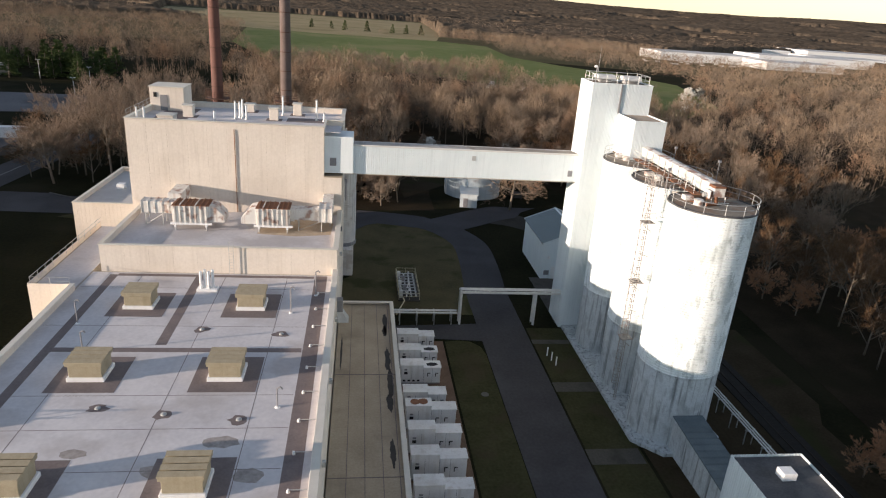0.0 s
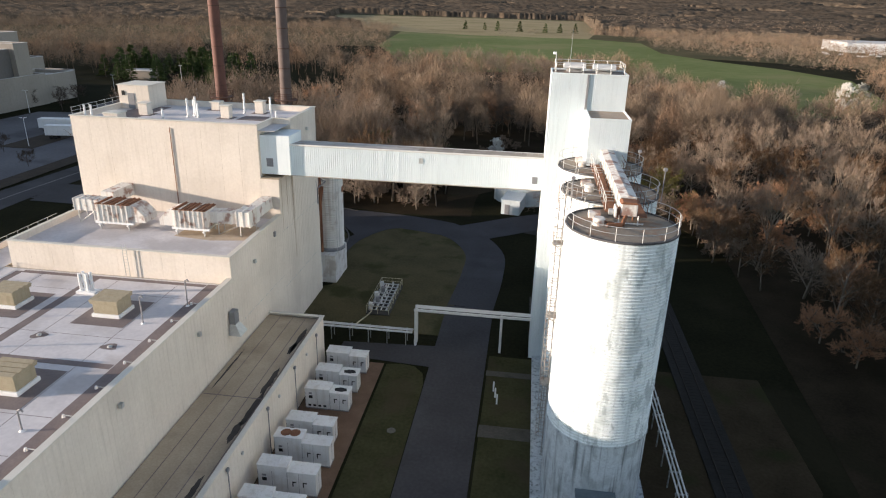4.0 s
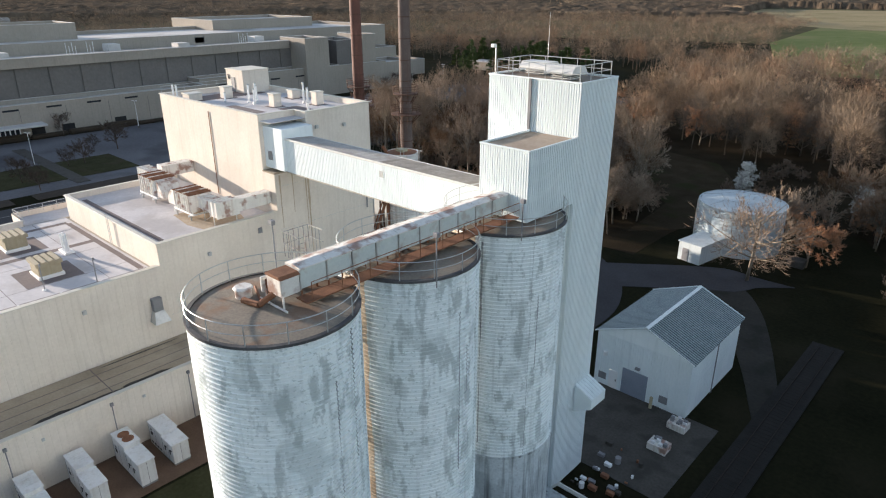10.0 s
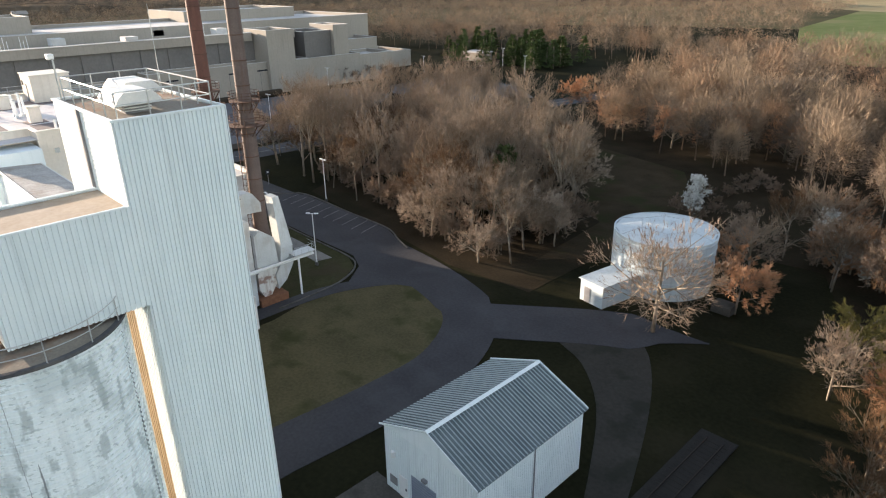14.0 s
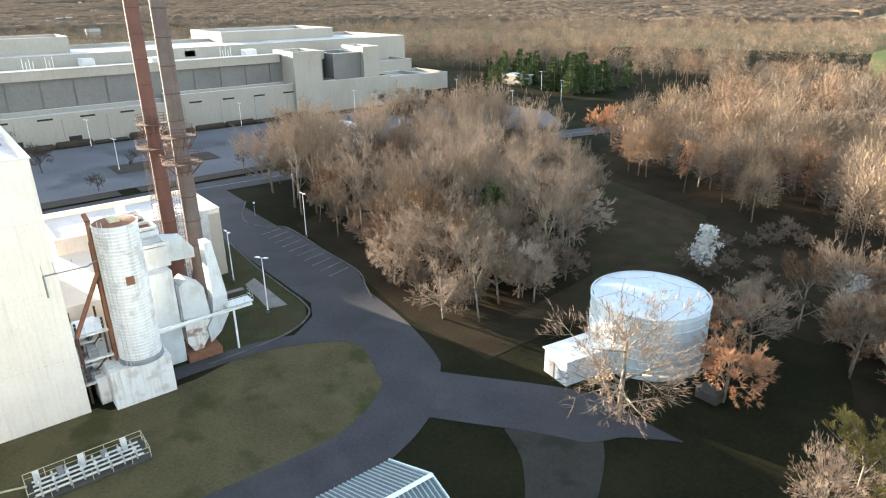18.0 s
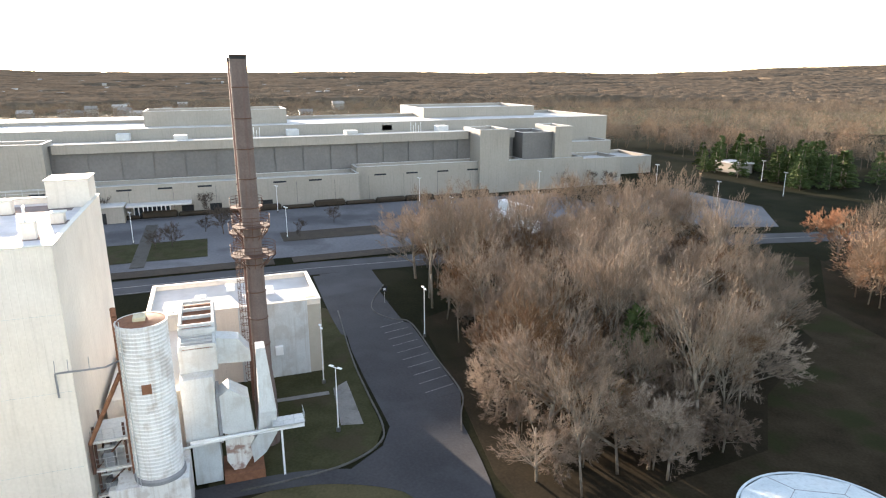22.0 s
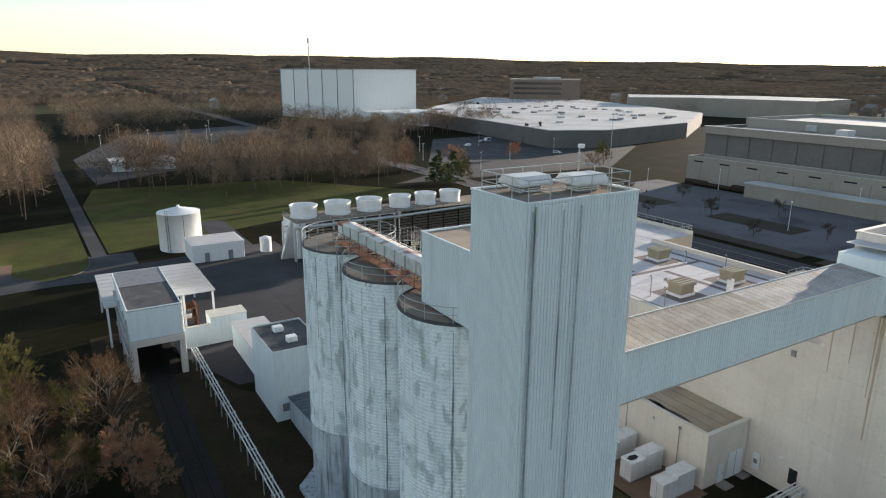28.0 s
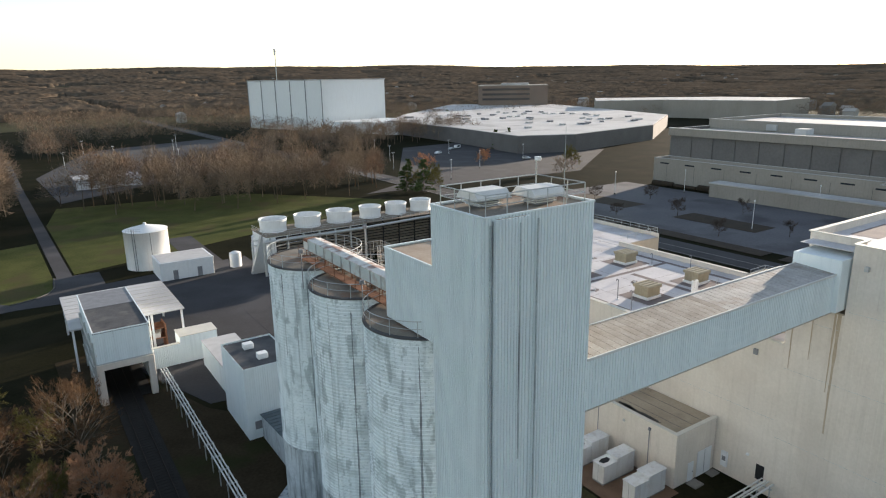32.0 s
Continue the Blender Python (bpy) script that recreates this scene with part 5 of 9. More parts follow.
# ---- pipe racks ----
rack = thing("pipe_rack", "low steel pipe rack from the annex to the road portal", "pipe rack", (4, 84.3, 0))
for x in (-3.5, -1.2, 1.2, 3.6, 6.0, 8.4, 10.8):
    part("stanchion", Shape().tube((x, 83.8, 0), (x, 83.8, 1.9), 0.06).tube((x, 85.0, 0), (x, 85.0, 1.9), 0.06).box(x - 0.06, x + 0.06, 83.6, 85.2, 1.55, 1.67), M_GALV, rack)
for k, y in enumerate((83.75, 84.1, 84.45, 84.9)):
    part("pipe", Shape().path([(-4.3, y, 1.85 - 0.1 * (k % 2)), (11.6, y, 1.85 - 0.1 * (k % 2))], 0.10 if k % 2 else 0.07, 8), M_PIPE, rack)
portal = thing("pipe_portal", "white steel portal carrying pipes over the road", "pipe bridge", (17, 84.3, 0))
for x in (12.0, 22.6):
    part("column", Shape().box(x - 0.14, x + 0.14, 83.9, 84.2, 0, 4.85, 0.02), M_PIPE, portal)
    part("column", Shape().box(x - 0.14, x + 0.14, 84.9, 85.2, 0, 4.85, 0.02), M_PIPE, portal)
for y in (83.95, 85.05):
    part("beam", Shape().box(11.8, 26.1, y - 0.09, y + 0.09, 4.8, 5.12, 0.02), M_PIPE, portal)
for k, y in enumerate((84.2, 84.5, 84.8)):
    part("pipe", Shape().path([(12.0, y, 1.8), (12.0, y, 5.22), (26.2, y, 5.22)], 0.09, 8), M_PIPE, portal)
for x in (14, 16, 18, 20, 24):
    part("cross_member", Shape().box(x - 0.06, x + 0.06, 83.9, 85.1, 5.0, 5.1), M_GALV, portal)
skid = thing("valve_skid", "fenced valve skid on the lawn with yellow rails", "valve skid", (5.4, 96.3, 0))
part("base_slab", Shape().box(3.8, 7.1, 91.2, 101.2, 0.0, 0.22, 0.03), M_SLAB, skid)
railing(skid, [(3.9, 91.3), (7.0, 91.3), (7.0, 101.1), (3.9, 101.1), (3.9, 91.3)], 0.2, 1.1, 1.6, M_YELLOW, 0.035)
rs = random.Random(3)
for i in range(8):
    y = 92.3 + i * 1.1
    part("manifold_pipe", Shape().path([(4.2, y, 0.3), (4.2, y, 0.8), (6.6, y, 0.8), (6.6, y, 0.3)], 0.09), M_GALV, skid)
    part("valve", Shape().cyl(5.0 + rs.random(), y, 0.75, 1.15, 0.18, 0.1, 10), M_PIPE, skid)
for x in (4.4, 5.1, 5.8, 6.5):
    part("header_pipe", Shape().path([(x, 91.8, 0.55), (x, 100.6, 0.55)], 0.10, 8), M_PIPE, skid)
for k in range(5):
    part("control_box", Shape().box(4.0 + 0.6 * (k % 2), 4.5 + 0.6 * (k % 2), 92.0 + k * 1.8, 92.5 + k * 1.8, 0.22, 1.35, 0.02), M_LOUVRE if k % 2 else M_PIPE, skid)
part("feed_pipe", Shape().path([(4.6, 91.4, 0.5), (4.6, 89.5, 0.9), (3.2, 85.1, 0.9), (3.2, 84.9, 1.7)], 0.09, 8), M_YELLOW, skid)

# ---- roof machines on the middle roof ----
def air_handler(x, y, w, hood_side, label):
    """A ribbed casing with a sloped hood, raised on a steel frame."""
    t = thing("air_handler", label, "air handler", (x, y, 15.56), "roof air handlers")
    z, h = 16.45, 2.0
    bd = part("body", Shape().box(x - w / 2, x + w / 2, y - 1.35, y + 1.35, z, z + h, 0.04), M_RUSTY, t)
    tp = part("top_plate", Shape().box(x - w / 2 - 0.05, x + w / 2 + 0.05, y - 1.4, y + 1.4, z + h, z + h + 0.06, 0.02), M_RUST, t, "rusted top plate")
    for i in range(7):
        xx = x - w / 2 + (i + 0.5) * w / 7
        part("casing_rib", Shape().box(xx - 0.06, xx + 0.06, y - 1.44, y - 1.34, z + 0.03, z + h - 0.03), M_RUSTY, bd)
        part("top_rib", Shape().box(xx - 0.05, xx + 0.05, y - 1.42, y + 1.42, z + h + 0.05, z + h + 0.16), M_RUSTY if i % 3 == 1 else M_RUST, tp)
    s = 1 if hood_side == "E" else -1
    xe = x + s * w / 2
    part("intake_hood", Shape().extrude_y([(xe, z + 0.1), (xe, z + h), (xe + s * 0.7, z + h - 0.15), (xe + s * 1.7, z + 0.8), (xe + s * 1.7, z + 0.1)], y - 1.25, y + 1.25), M_RUSTY, t)
    for yy in (y - 1.25, y + 1.2):
        part("skid_beam", Shape().box(x - w / 2 - 0.3, x + w / 2 + 0.3, yy - 0.1, yy + 0.1, 16.2, 16.45), M_WHITE, t)
    for xx in (x - w / 2 + 0.3, x + w / 2 - 0.3):
        part("cross_beam", Shape().box(xx - 0.1, xx + 0.1, y - 1.6, y + 1.6, 16.02, 16.2), M_WHITE, t)
        for yy in (y - 1.3, y + 1.3):
            part("leg", Shape().tube((xx, yy, 15.56), (xx, yy, 16.05), 0.09), M_GALV, t)
    return t


def ribbed_duct(t, x0, x1, y0, y1, z0, z1, gap=0.8):
    """A square sheet metal duct with upstanding joints."""
    part("duct", Shape().box(x0, x1, y0, y1, z0, z1, 0.03), M_RUSTY, t)
    n = max(1, round((x1 - x0) / gap))
    for k in range(n + 1):
        x = x0 + (x1 - x0) * k / n
        part("duct_joint", Shape().box(x - 0.04, x + 0.04, y0 - 0.06, y1 + 0.06, z0 - 0.06, z1 + 0.06), M_RUSTY, t)


ah1 = air_handler(-21.4, 78.2, 4.0, "E", "rust streaked white rooftop air handler with a sloped hood")
ribbed_duct(ah1, -27.2, -23.4, 78.4, 80.0, 17.0, 18.4)
part("upper_duct", Shape().box(-24.6, -23.0, 79.8, 83.9, 17.58, 19.0, 0.04), M_RUSTY, ah1)
ah2 = air_handler(-12.2, 78.0, 3.8, "W", "white rooftop air handler with a rusted top and long duct")
ribbed_duct(ah2, -10.3, -7.0, 77.6, 79.2, 16.9, 18.2)
ribbed_duct(ah2, -7.0, -5.5, 77.2, 79.8, 16.8, 18.5)
part("riser_duct", Shape().box(-6.8, -5.5, 79.8, 84.0, 17.0, 18.4, 0.04), M_RUSTY, ah2)
for t_, pts_ in ((ah1, ((-26.8, 78.5), (-26.8, 79.9), (-24.9, 78.5), (-24.9, 79.9))), (ah2, ((-9.4, 77.7), (-9.4, 79.1), (-6.7, 77.4), (-5.8, 79.6)))):
    for px, py in pts_:
        part("duct_leg", Shape().tube((px, py, 15.56), (px, py, 16.95), 0.06), M_GALV, t_)
    part("duct_brace", Shape().tube((pts_[0][0], pts_[0][1], 15.6), (pts_[2][0], pts_[2][1], 16.9), 0.04), M_GALV, t_)
    part("duct_brace", Shape().tube((pts_[0][0], pts_[0][1], 16.5), (pts_[1][0], pts_[1][1], 16.5), 0.04), M_GALV, t_)
part("floor_stain", Shape().prism([(-14.0, 76.2), (-9.5, 75.6), (-5.6, 76.4), (-5.4, 80.6), (-9.0, 81.8), (-13.6, 80.8)], 15.561, 15.568), M_RUSTRUN, ah2, "rust brown stain on the roof")
pc = thing("pipe_cluster", "cluster of white vent pipes on the main roof", "vent pipes", (-17.3, 65.5, 13.27))
for i in range(4):
    part("vent_pipe", Shape().cyl(-17.9 + 0.38 * i, 65.4 + 0.1 * (i % 2), 13.26, 15.3 + 0.15 * (i % 2), 0.15, n=10), M_WHITE, pc)
part("curb", Shape().box(-18.3, -16.3, 65.0, 66.0, 13.26, 13.5, 0.03), M_WHITE, pc)
rs = random.Random(11)
for x, y, h in ((-6.5, 64.5, 2.6), (-8.6, 60.5, 2.6), (-26.8, 58, 2.2), (-8.0, 45, 1.6), (-24.5, 53, 1.8)):
    vp = thing("vent_pipe", "thin dark vent pipe standing on the roof", "vent pipe", (x, y, 13.27), "roof vent pipes")
    part("pipe", Shape().path([(x, y, 13.26), (x, y, 13.26 + h), (x + 0.25, y, 13.4 + h), (x + 0.4, y, 13.2 + h)], 0.06, 6), M_LOUVRE, vp)
    part("flange", Shape().cyl(x, y, 13.26, 13.36, 0.22, 0.12, 10), M_WHITE, vp)
for x, y in ((-16, 57.0), (-9.0, 56.2), (-20.5, 45), (-15.8, 44.2), (-10.5, 43.5)):
    dr = thing("roof_drain", "small roof drain dome with a dark stain", "roof drain", (x, y, 13.27), "roof drains")
    part("stain", Shape().prism([(x + rs.uniform(0.5, 0.9) * math.cos(a), y + rs.uniform(0.4, 0.7) * math.sin(a)) for a in [k * math.pi / 6 for k in range(12)]], 13.262, 13.266), M_PATCH, dr)
    part("dome", Shape().lathe(x, y, [(0.22, 13.26), (0.2, 13.36), (0.02, 13.42)], 10), M_GALV, dr)
for k in range(9):
    y = 36 + k * 3.6
    bq = thing("roof_bracket", "small white cable bracket at the roof edge", "bracket", (-6.3, y, 13.27), "roof edge brackets")
    part("foot", Shape().cyl(-6.3, y, 13.27, 13.5, 0.12, 0.08, 8), M_WHITE, bq)
    part("arm", Shape().tube((-6.3, y, 13.45), (-5.1, y, 13.45), 0.03), M_GALV, bq)
ldd = thing("roof_ladder", "steel ladder up to the middle roof", "ladder", (-15.8, 69.7, 13.3))
for s in (0, 0.45):
    part("stile", Shape().tube((-15.9 + s, 69.6, 13.3), (-15.9 + s, 69.6, 16.9), 0.03), M_GALV, ldd)
for i in range(9):
    part("rung", Shape().tube((-15.9, 69.6, 13.6 + i * 0.33), (-15.45, 69.6, 13.6 + i * 0.33), 0.018, n=4), M_GALV, ldd)
lb = thing("wall_exhaust_box", "grey sheet metal exhaust box on the side wall", "exhaust box", (-4.3, 68.8, 8))
part("duct", Shape().box(-4.48, -3.85, 68.3, 69.25, 9.5, 10.9, 0.03), M_LOUVRE, lb)
part("flared_outlet", Shape().add([(-4.48, 68.3, 9.5), (-3.85, 68.3, 9.5), (-3.85, 69.25, 9.5), (-4.48, 69.25, 9.5), (-4.48, 67.95, 8.4), (-3.2, 67.95, 8.4), (-3.2, 69.6, 8.4), (-4.48, 69.6, 8.4)], [(0, 1, 5, 4), (1, 2, 6, 5), (2, 3, 7, 6), (4, 5, 6, 7)]), M_GALV, lb)
dp = thing("drain_pipe", "dark drain pipe down the penthouse wall", "drain pipe", (-17.5, 83.9, 16))
part("pipe", Shape().tube((-17.5, 84.02, 15.6), (-17.5, 84.02, 26.0), 0.05), M_RUST, dp)
for y, z in ((75, 13.5), (90, 24.8), (94, 24.5), (62, 11.5), (50, 12.0), (30, 12.0), (40, 11.8)):
    sc = thing("scupper", "small overflow scupper in the wall", "scupper", (-4.4, y, z), "wall scuppers")
    part("spout", Shape().box(-4.48, -4.2, y, y + 0.35, z, z + 0.4, 0.02), M_GALV, sc)

# ---- penthouse roof machines ----
ph = thing("lift_house", "cream metal lift house standing on the penthouse roof", "lift house", (-28, 96, 26.2))
part("body", Shape().box(-29.9, -25.6, 94.0, 98.2, 26.16, 29.2, 0.04), M_CONC, ph)
part("roof", Shape().box(-30.0, -25.5, 93.9, 98.3, 29.2, 29.3, 0.02), M_COPING, ph)
part("door", Shape().box(-28.6, -27.7, 93.93, 94.0, 26.2, 28.2), M_LOUVRE, ph)
part("opening", Shape().box(-29.4, -29.0, 93.93, 94.0, 27.9, 28.5), M_DARK, ph)
rs = random.Random(21)
for x, y, w, h in ((-24.2, 90.5, 1.2, 1.4), (-13.6, 91.0, 1.1, 1.5), (-11.0, 95.5, 1.1, 1.5), (-25.8, 86.5, 1.8, 0.8), (-17.5, 96.5, 1.2, 1.0)):
    rv = thing("roof_box_vent", "square cream roof vent with a flat cap", "roof vent", (x, y, 26.17), "penthouse roof vents")
    part("curb", Shape().box(x - w / 2, x + w / 2, y - w / 2, y + w / 2, 26.16, 26.16 + h, 0.03), M_CONC, rv)
    part("cap", Shape().box(x - w / 2 - 0.12, x + w / 2 + 0.12, y - w / 2 - 0.12, y + w / 2 + 0.12, 26.16 + h, 26.3 + h, 0.03), M_COPING, rv)
    part("flashing", Shape().box(x - w * 0.9, x + w * 0.9, y - w * 0.9, y + w * 0.9, 26.165, 26.178), M_PATCH, rv)
for x, y, h in ((-29.0, 85.5, 1.7), (-28.2, 85.6, 1.7), (-18.4, 90.3, 2.2), (-17.58, 90.8, 2.4), (-17.0, 90.2, 1.8), (-18.0, 91.2, 2.0), (-12.9, 94.8, 2.5), (-8.2, 92.0, 2.6), (-7.2, 91.2, 1.1), (-20.6, 88.2, 1.2)):
    sp = thing("steam_vent", "white upright vent pipe on the penthouse roof", "vent pipe", (x, y, 26.17), "penthouse vent pipes")
    vp = part("pipe", Shape().cyl(x, y, 26.16, 26.16 + h, 0.13, 0.12, 10), M_WHITE, sp)
    part("collar", Shape().cyl(x, y, 26.16, 26.4, 0.24, 0.15, 10), M_GALV, vp)
    part("rain_cap", Shape().cyl(x, y, 26.2 + h, 26.3 + h, 0.2, 0.06, 10), M_GALV, vp)
rl = thing("penthouse_rail", "thin guard rail along the penthouse roof edge", "guard rail", (-29.5, 91, 26.8))
railing(rl, [(-29.8, 84.3), (-29.8, 94.0)], 26.85, 0.9, 1.6, M_GALV)
wr = thing("wing_rail", "guard rail along the west wing roof", "guard rail", (-39.8, 15, 13.9))
railing(wr, [(-39.8, -11), (-39.8, 41.8), (-30.1, 41.8)], 13.9, 1.0, 2.0, M_GALV, 0.04)
nw = thing("corner_rail", "guard rail round the roof corner", "guard rail", (-33.8, 70, 13.9))
railing(nw, [(-30.2, 65.2), (-33.8, 65.2), (-33.8, 83.5)], 13.6, 0.9, 1.6, M_GALV, 0.03)

# ---- boiler plant behind the factory ----
stub = thing("ash_silo", "ribbed white steel silo with rust on a concrete base", "silo", (-4.9, 104.2, 0))
prof, z = [], 4.4
while z < 19.3:
    prof += [(2.06, z), (2.12, z + 0.06), (2.12, z + 0.16), (2.06, z + 0.22)]
    z += 0.36
prof += [(2.06, 19.3), (2.16, 19.32), (2.16, 19.5), (2.0, 19.5)]
part("shell", Shape().lathe(-4.9, 104.2, prof, 44), M_ASH, stub)
part("roof", Shape().lathe(-4.9, 104.2, [(2.1, 19.45), (1.0, 19.6), (0.02, 19.65)], 44), M_RUST, stub)
part("roof_hatch", Shape().box(-5.5, -4.2, 103.6, 104.6, 19.6, 19.95, 0.03), M_YELLOW, stub)
part("inspection_hatch", Shape().box(-2.86, -2.74, 103.8, 104.6, 13.4, 14.3, 0.02), M_RUST, stub)
part("foot_ring", Shape().lathe(-4.9, 104.2, [(2.1, 4.4), (2.24, 4.42), (2.24, 4.75), (2.1, 4.95)], 44), M_LOUVRE, stub, "dark stained foot ring")
part("base", Shape().box(-8.2, -3.1, 100.6, 106.7, 0, 4.4, 0.05), M_ASH, stub, "stained white concrete base")
part("base_wing", Shape().box(-8.0, -5.2, 99.6, 100.6, 0, 3.2, 0.05), M_ASH, stub)
part("down_duct", Shape().path([(-5.6, 102.0, 2.5), (-5.6, 102.0, 19.8), (-6.2, 101.9, 20.4)], 0.24, 10), M_RUST, stub)
part("ladder", Shape().path([(-3.3, 102.4, 4.4), (-3.3, 102.4, 20.2)], 0.04).path([(-3.0, 102.7, 4.4), (-3.0, 102.7, 20.2)], 0.04), M_GALV, stub)
frame_ = thing("stair_frame", "rusted open steel stair frame between wall and silo", "steel frame", (-6.5, 100, 0))
for x in (-9.5, -6.2):
    for y in (98.9, 101.4):
        part("column", Shape().box(x - 0.1, x + 0.1, y - 0.1, y + 0.1, 0, 9.4), M_DARKRUST, frame_)
for z in (2.6, 5.2, 8.1):
    part("deck", Shape().box(-9.8, -5.9, 98.6, 101.6, z, z + 0.08), M_GALV, frame_)
    part("beam", Shape().box(-5.98, -5.76, 98.6, 101.8, z - 0.22, z), M_RUSTY, frame_)
    railing(frame_, [(-5.9, 98.7), (-5.9, 101.6)], z + 0.08, 1.0, 0.9, M_GALV)
    part("toe_beam", Shape().box(-9.8, -5.9, 98.5, 98.62, z - 0.25, z), M_RUSTY, frame_)
for x, r_ in ((-5.15, 0.2), (-5.75, 0.1)):
    part("slanting_duct", Shape().tube((x, 101.95, 14.7), (x, 98.75, 8.3), r_, n=8), M_RUST, frame_, "rusted slanting duct")
    part("duct_foot", Shape().tube((x, 98.75, 8.3), (x, 98.75, 5.3), r_ * 0.8, n=8), M_DARKRUST, frame_)
for z0_, z1_ in ((2.6, 5.2), (5.2, 8.1)):
    part("brace", Shape().tube((-6.1, 98.8, z0_), (-6.1, 101.5, z1_), 0.08), M_DARKRUST, frame_)
    part("stair_flight", Shape().extrude_x([(98.9, z0_ + 0.1), (99.3, z0_ + 0.1), (101.4, z1_), (101.0, z1_)], -8.3, -7.5), M_LOUVRE, frame_)
rs = random.Random(14)
for z in (2.68, 5.28):
    for k in range(3):
        x, y = -9.0 + k * 1.1, 99.0 + rs.random() * 1.2
        part("plant_box", Shape().box(x, x + 0.8, y, y + 0.9, z, z + 0.7 + rs.random() * 0.9, 0.03), (M_RUSTY, M_WHITE, M_LOUVRE)[k], frame_)
    part("pipe_run", Shape().path([(-9.6, 101.3, z + 1.7), (-6.3, 101.3, z + 1.7), (-6.3, 99.0, z + 1.7)], 0.09), M_PIPE, frame_)
for x in (-7.2, -6.5):
    part("riser_pipe", Shape().tube((x, 102.0, 0), (x, 102.0, 17.2), 0.11, n=8), M_DARKRUST, frame_)
part("wall_pipe", Shape().path([(-4.3, 97.2, 13.6), (-4.3, 97.2, 15.8), (-4.3, 101.0, 15.8), (-5.4, 102.0, 15.8)], 0.085, 8), M_LOUVRE, frame_, "grey stained pipe bracketed to the wall")
for y in (97.2, 98.2, 99.8):
    part("pipe_hanger", Shape().tube((-4.3, y, 15.8), (-4.5, y, 16.9), 0.03, n=4), M_LOUVRE, frame_)
bag = thing("filter_house", "white sheet metal filter house with open roof beams", "filter house", (-9.5, 108, 0))
part("lower_body", Shape().box(-12.5, -8.0, 106.9, 109.5, 0.3, 5.2, 0.04), M_DULLWHITE, bag)
part("upper_body", Shape().box(-13.5, -8.0, 106.4, 109.5, 5.2, 11.8, 0.04), M_DULLWHITE, bag)
part("shoulder", Shape().box(-16.0, -9.6, 106.4, 110.0, 11.8, 14.2, 0.04), M_DULLWHITE, bag)
part("step", Shape().box(-21.0, -12.6, 106.4, 110.0, 12.0, 15.2, 0.04), M_DULLWHITE, bag)
for x0_, x1_, z_ in ((-12.4, -9.7, 14.2), (-20.5, -13.0, 15.2)):
    part("roof_opening", Shape().box(x0_, x1_, 106.8, 109.6, z_ + 0.0, z_ + 0.03), M_RUST, bag)
    for y in (106.6, 109.8):
        part("roof_beam", Shape().box(x0_ - 0.2, x1_ + 0.2, y - 0.12, y + 0.12, z_, z_ + 0.5), M_DULLWHITE, bag)
    for k in range(4):
        xx = x0_ + (x1_ - x0_) * k / 3
        part("roof_beam", Shape().box(xx - 0.1, xx + 0.1, 106.7, 109.7, z_ + 0.1, z_ + 0.45), M_DULLWHITE, bag)
duct = thing("flue_duct", "white tapering flue duct with a fan scroll", "duct", (-9, 112.5, 0))
part("elbow_box", Shape().extrude_x([(109.8, 5.6), (109.8, 9.6), (110.8, 10.2), (112.6, 8.9), (112.9, 5.4), (112.0, 4.8)], -10.6, -8.0), M_DULLWHITE, duct)
part("fan_scroll", Shape().extrude_x([(110.0, 2.2), (110.0, 5.6), (112.0, 4.8), (112.9, 5.4), (112.7, 2.6), (111.6, 1.0), (110.6, 1.0)], -10.2, -8.4), M_RUSTY, duct, "rust stained fan scroll")
part("upper_inlet", Shape().extrude_x([(110.0, 11.6), (110.0, 14.4), (112.2, 14.0), (113.2, 12.6), (113.2, 11.4)], -13.5, -11.4), M_DULLWHITE, duct)
part("riser", Shape().add([(-9.8, 113.5, 7.1), (-8.0, 113.5, 7.1), (-8.0, 115.2, 7.1), (-9.8, 115.2, 7.1), (-11.0, 113.7, 13.6), (-9.2, 113.7, 13.6), (-9.2, 114.6, 13.6), (-11.0, 114.6, 13.6)], [(0, 1, 5, 4), (1, 2, 6, 5), (2, 3, 7, 6), (3, 0, 4, 7), (4, 5, 6, 7)]), M_DULLWHITE, duct)
part("lower_bend", Shape().extrude_x([(113.5, 7.1), (115.2, 7.1), (115.1, 4.6), (113.9, 2.6), (112.6, 1.6), (112.4, 3.6), (113.2, 4.8)], -9.6, -8.1), M_DULLWHITE, duct)
part("coupling", Shape().box(-10.8, -7.9, 109.55, 109.85, 4.6, 10.0), M_LOUVRE, duct)
part("foundation", Shape().box(-11.5, -7.6, 109.6, 113.6, 0, 1.0, 0.04), M_RUST, duct)
pf = thing("pipe_platform", "white steel pipe gantry with a small railed platform", "gantry", (-7, 114, 5.5))
part("beam", Shape().box(-7.6, -7.3, 106.8, 117.8, 5.2, 5.5), M_WHITE, pf)
part("pipe", Shape().path([(-7.2, 104.6, 5.0), (-7.2, 117.58, 5.75)], 0.13, 8), M_PIPE, pf)
part("platform", Shape().box(-8.6, -6.8, 114.6, 117.8, 5.9, 6.0), M_GALV, pf)
railing(pf, [(-6.8, 114.6), (-6.8, 117.8), (-8.6, 117.8)], 6.0, 1.0, 1.0, M_GALV)
part("post", Shape().box(-7.55, -7.35, 115.4, 115.6, 0, 5.3), M_WHITE, pf)


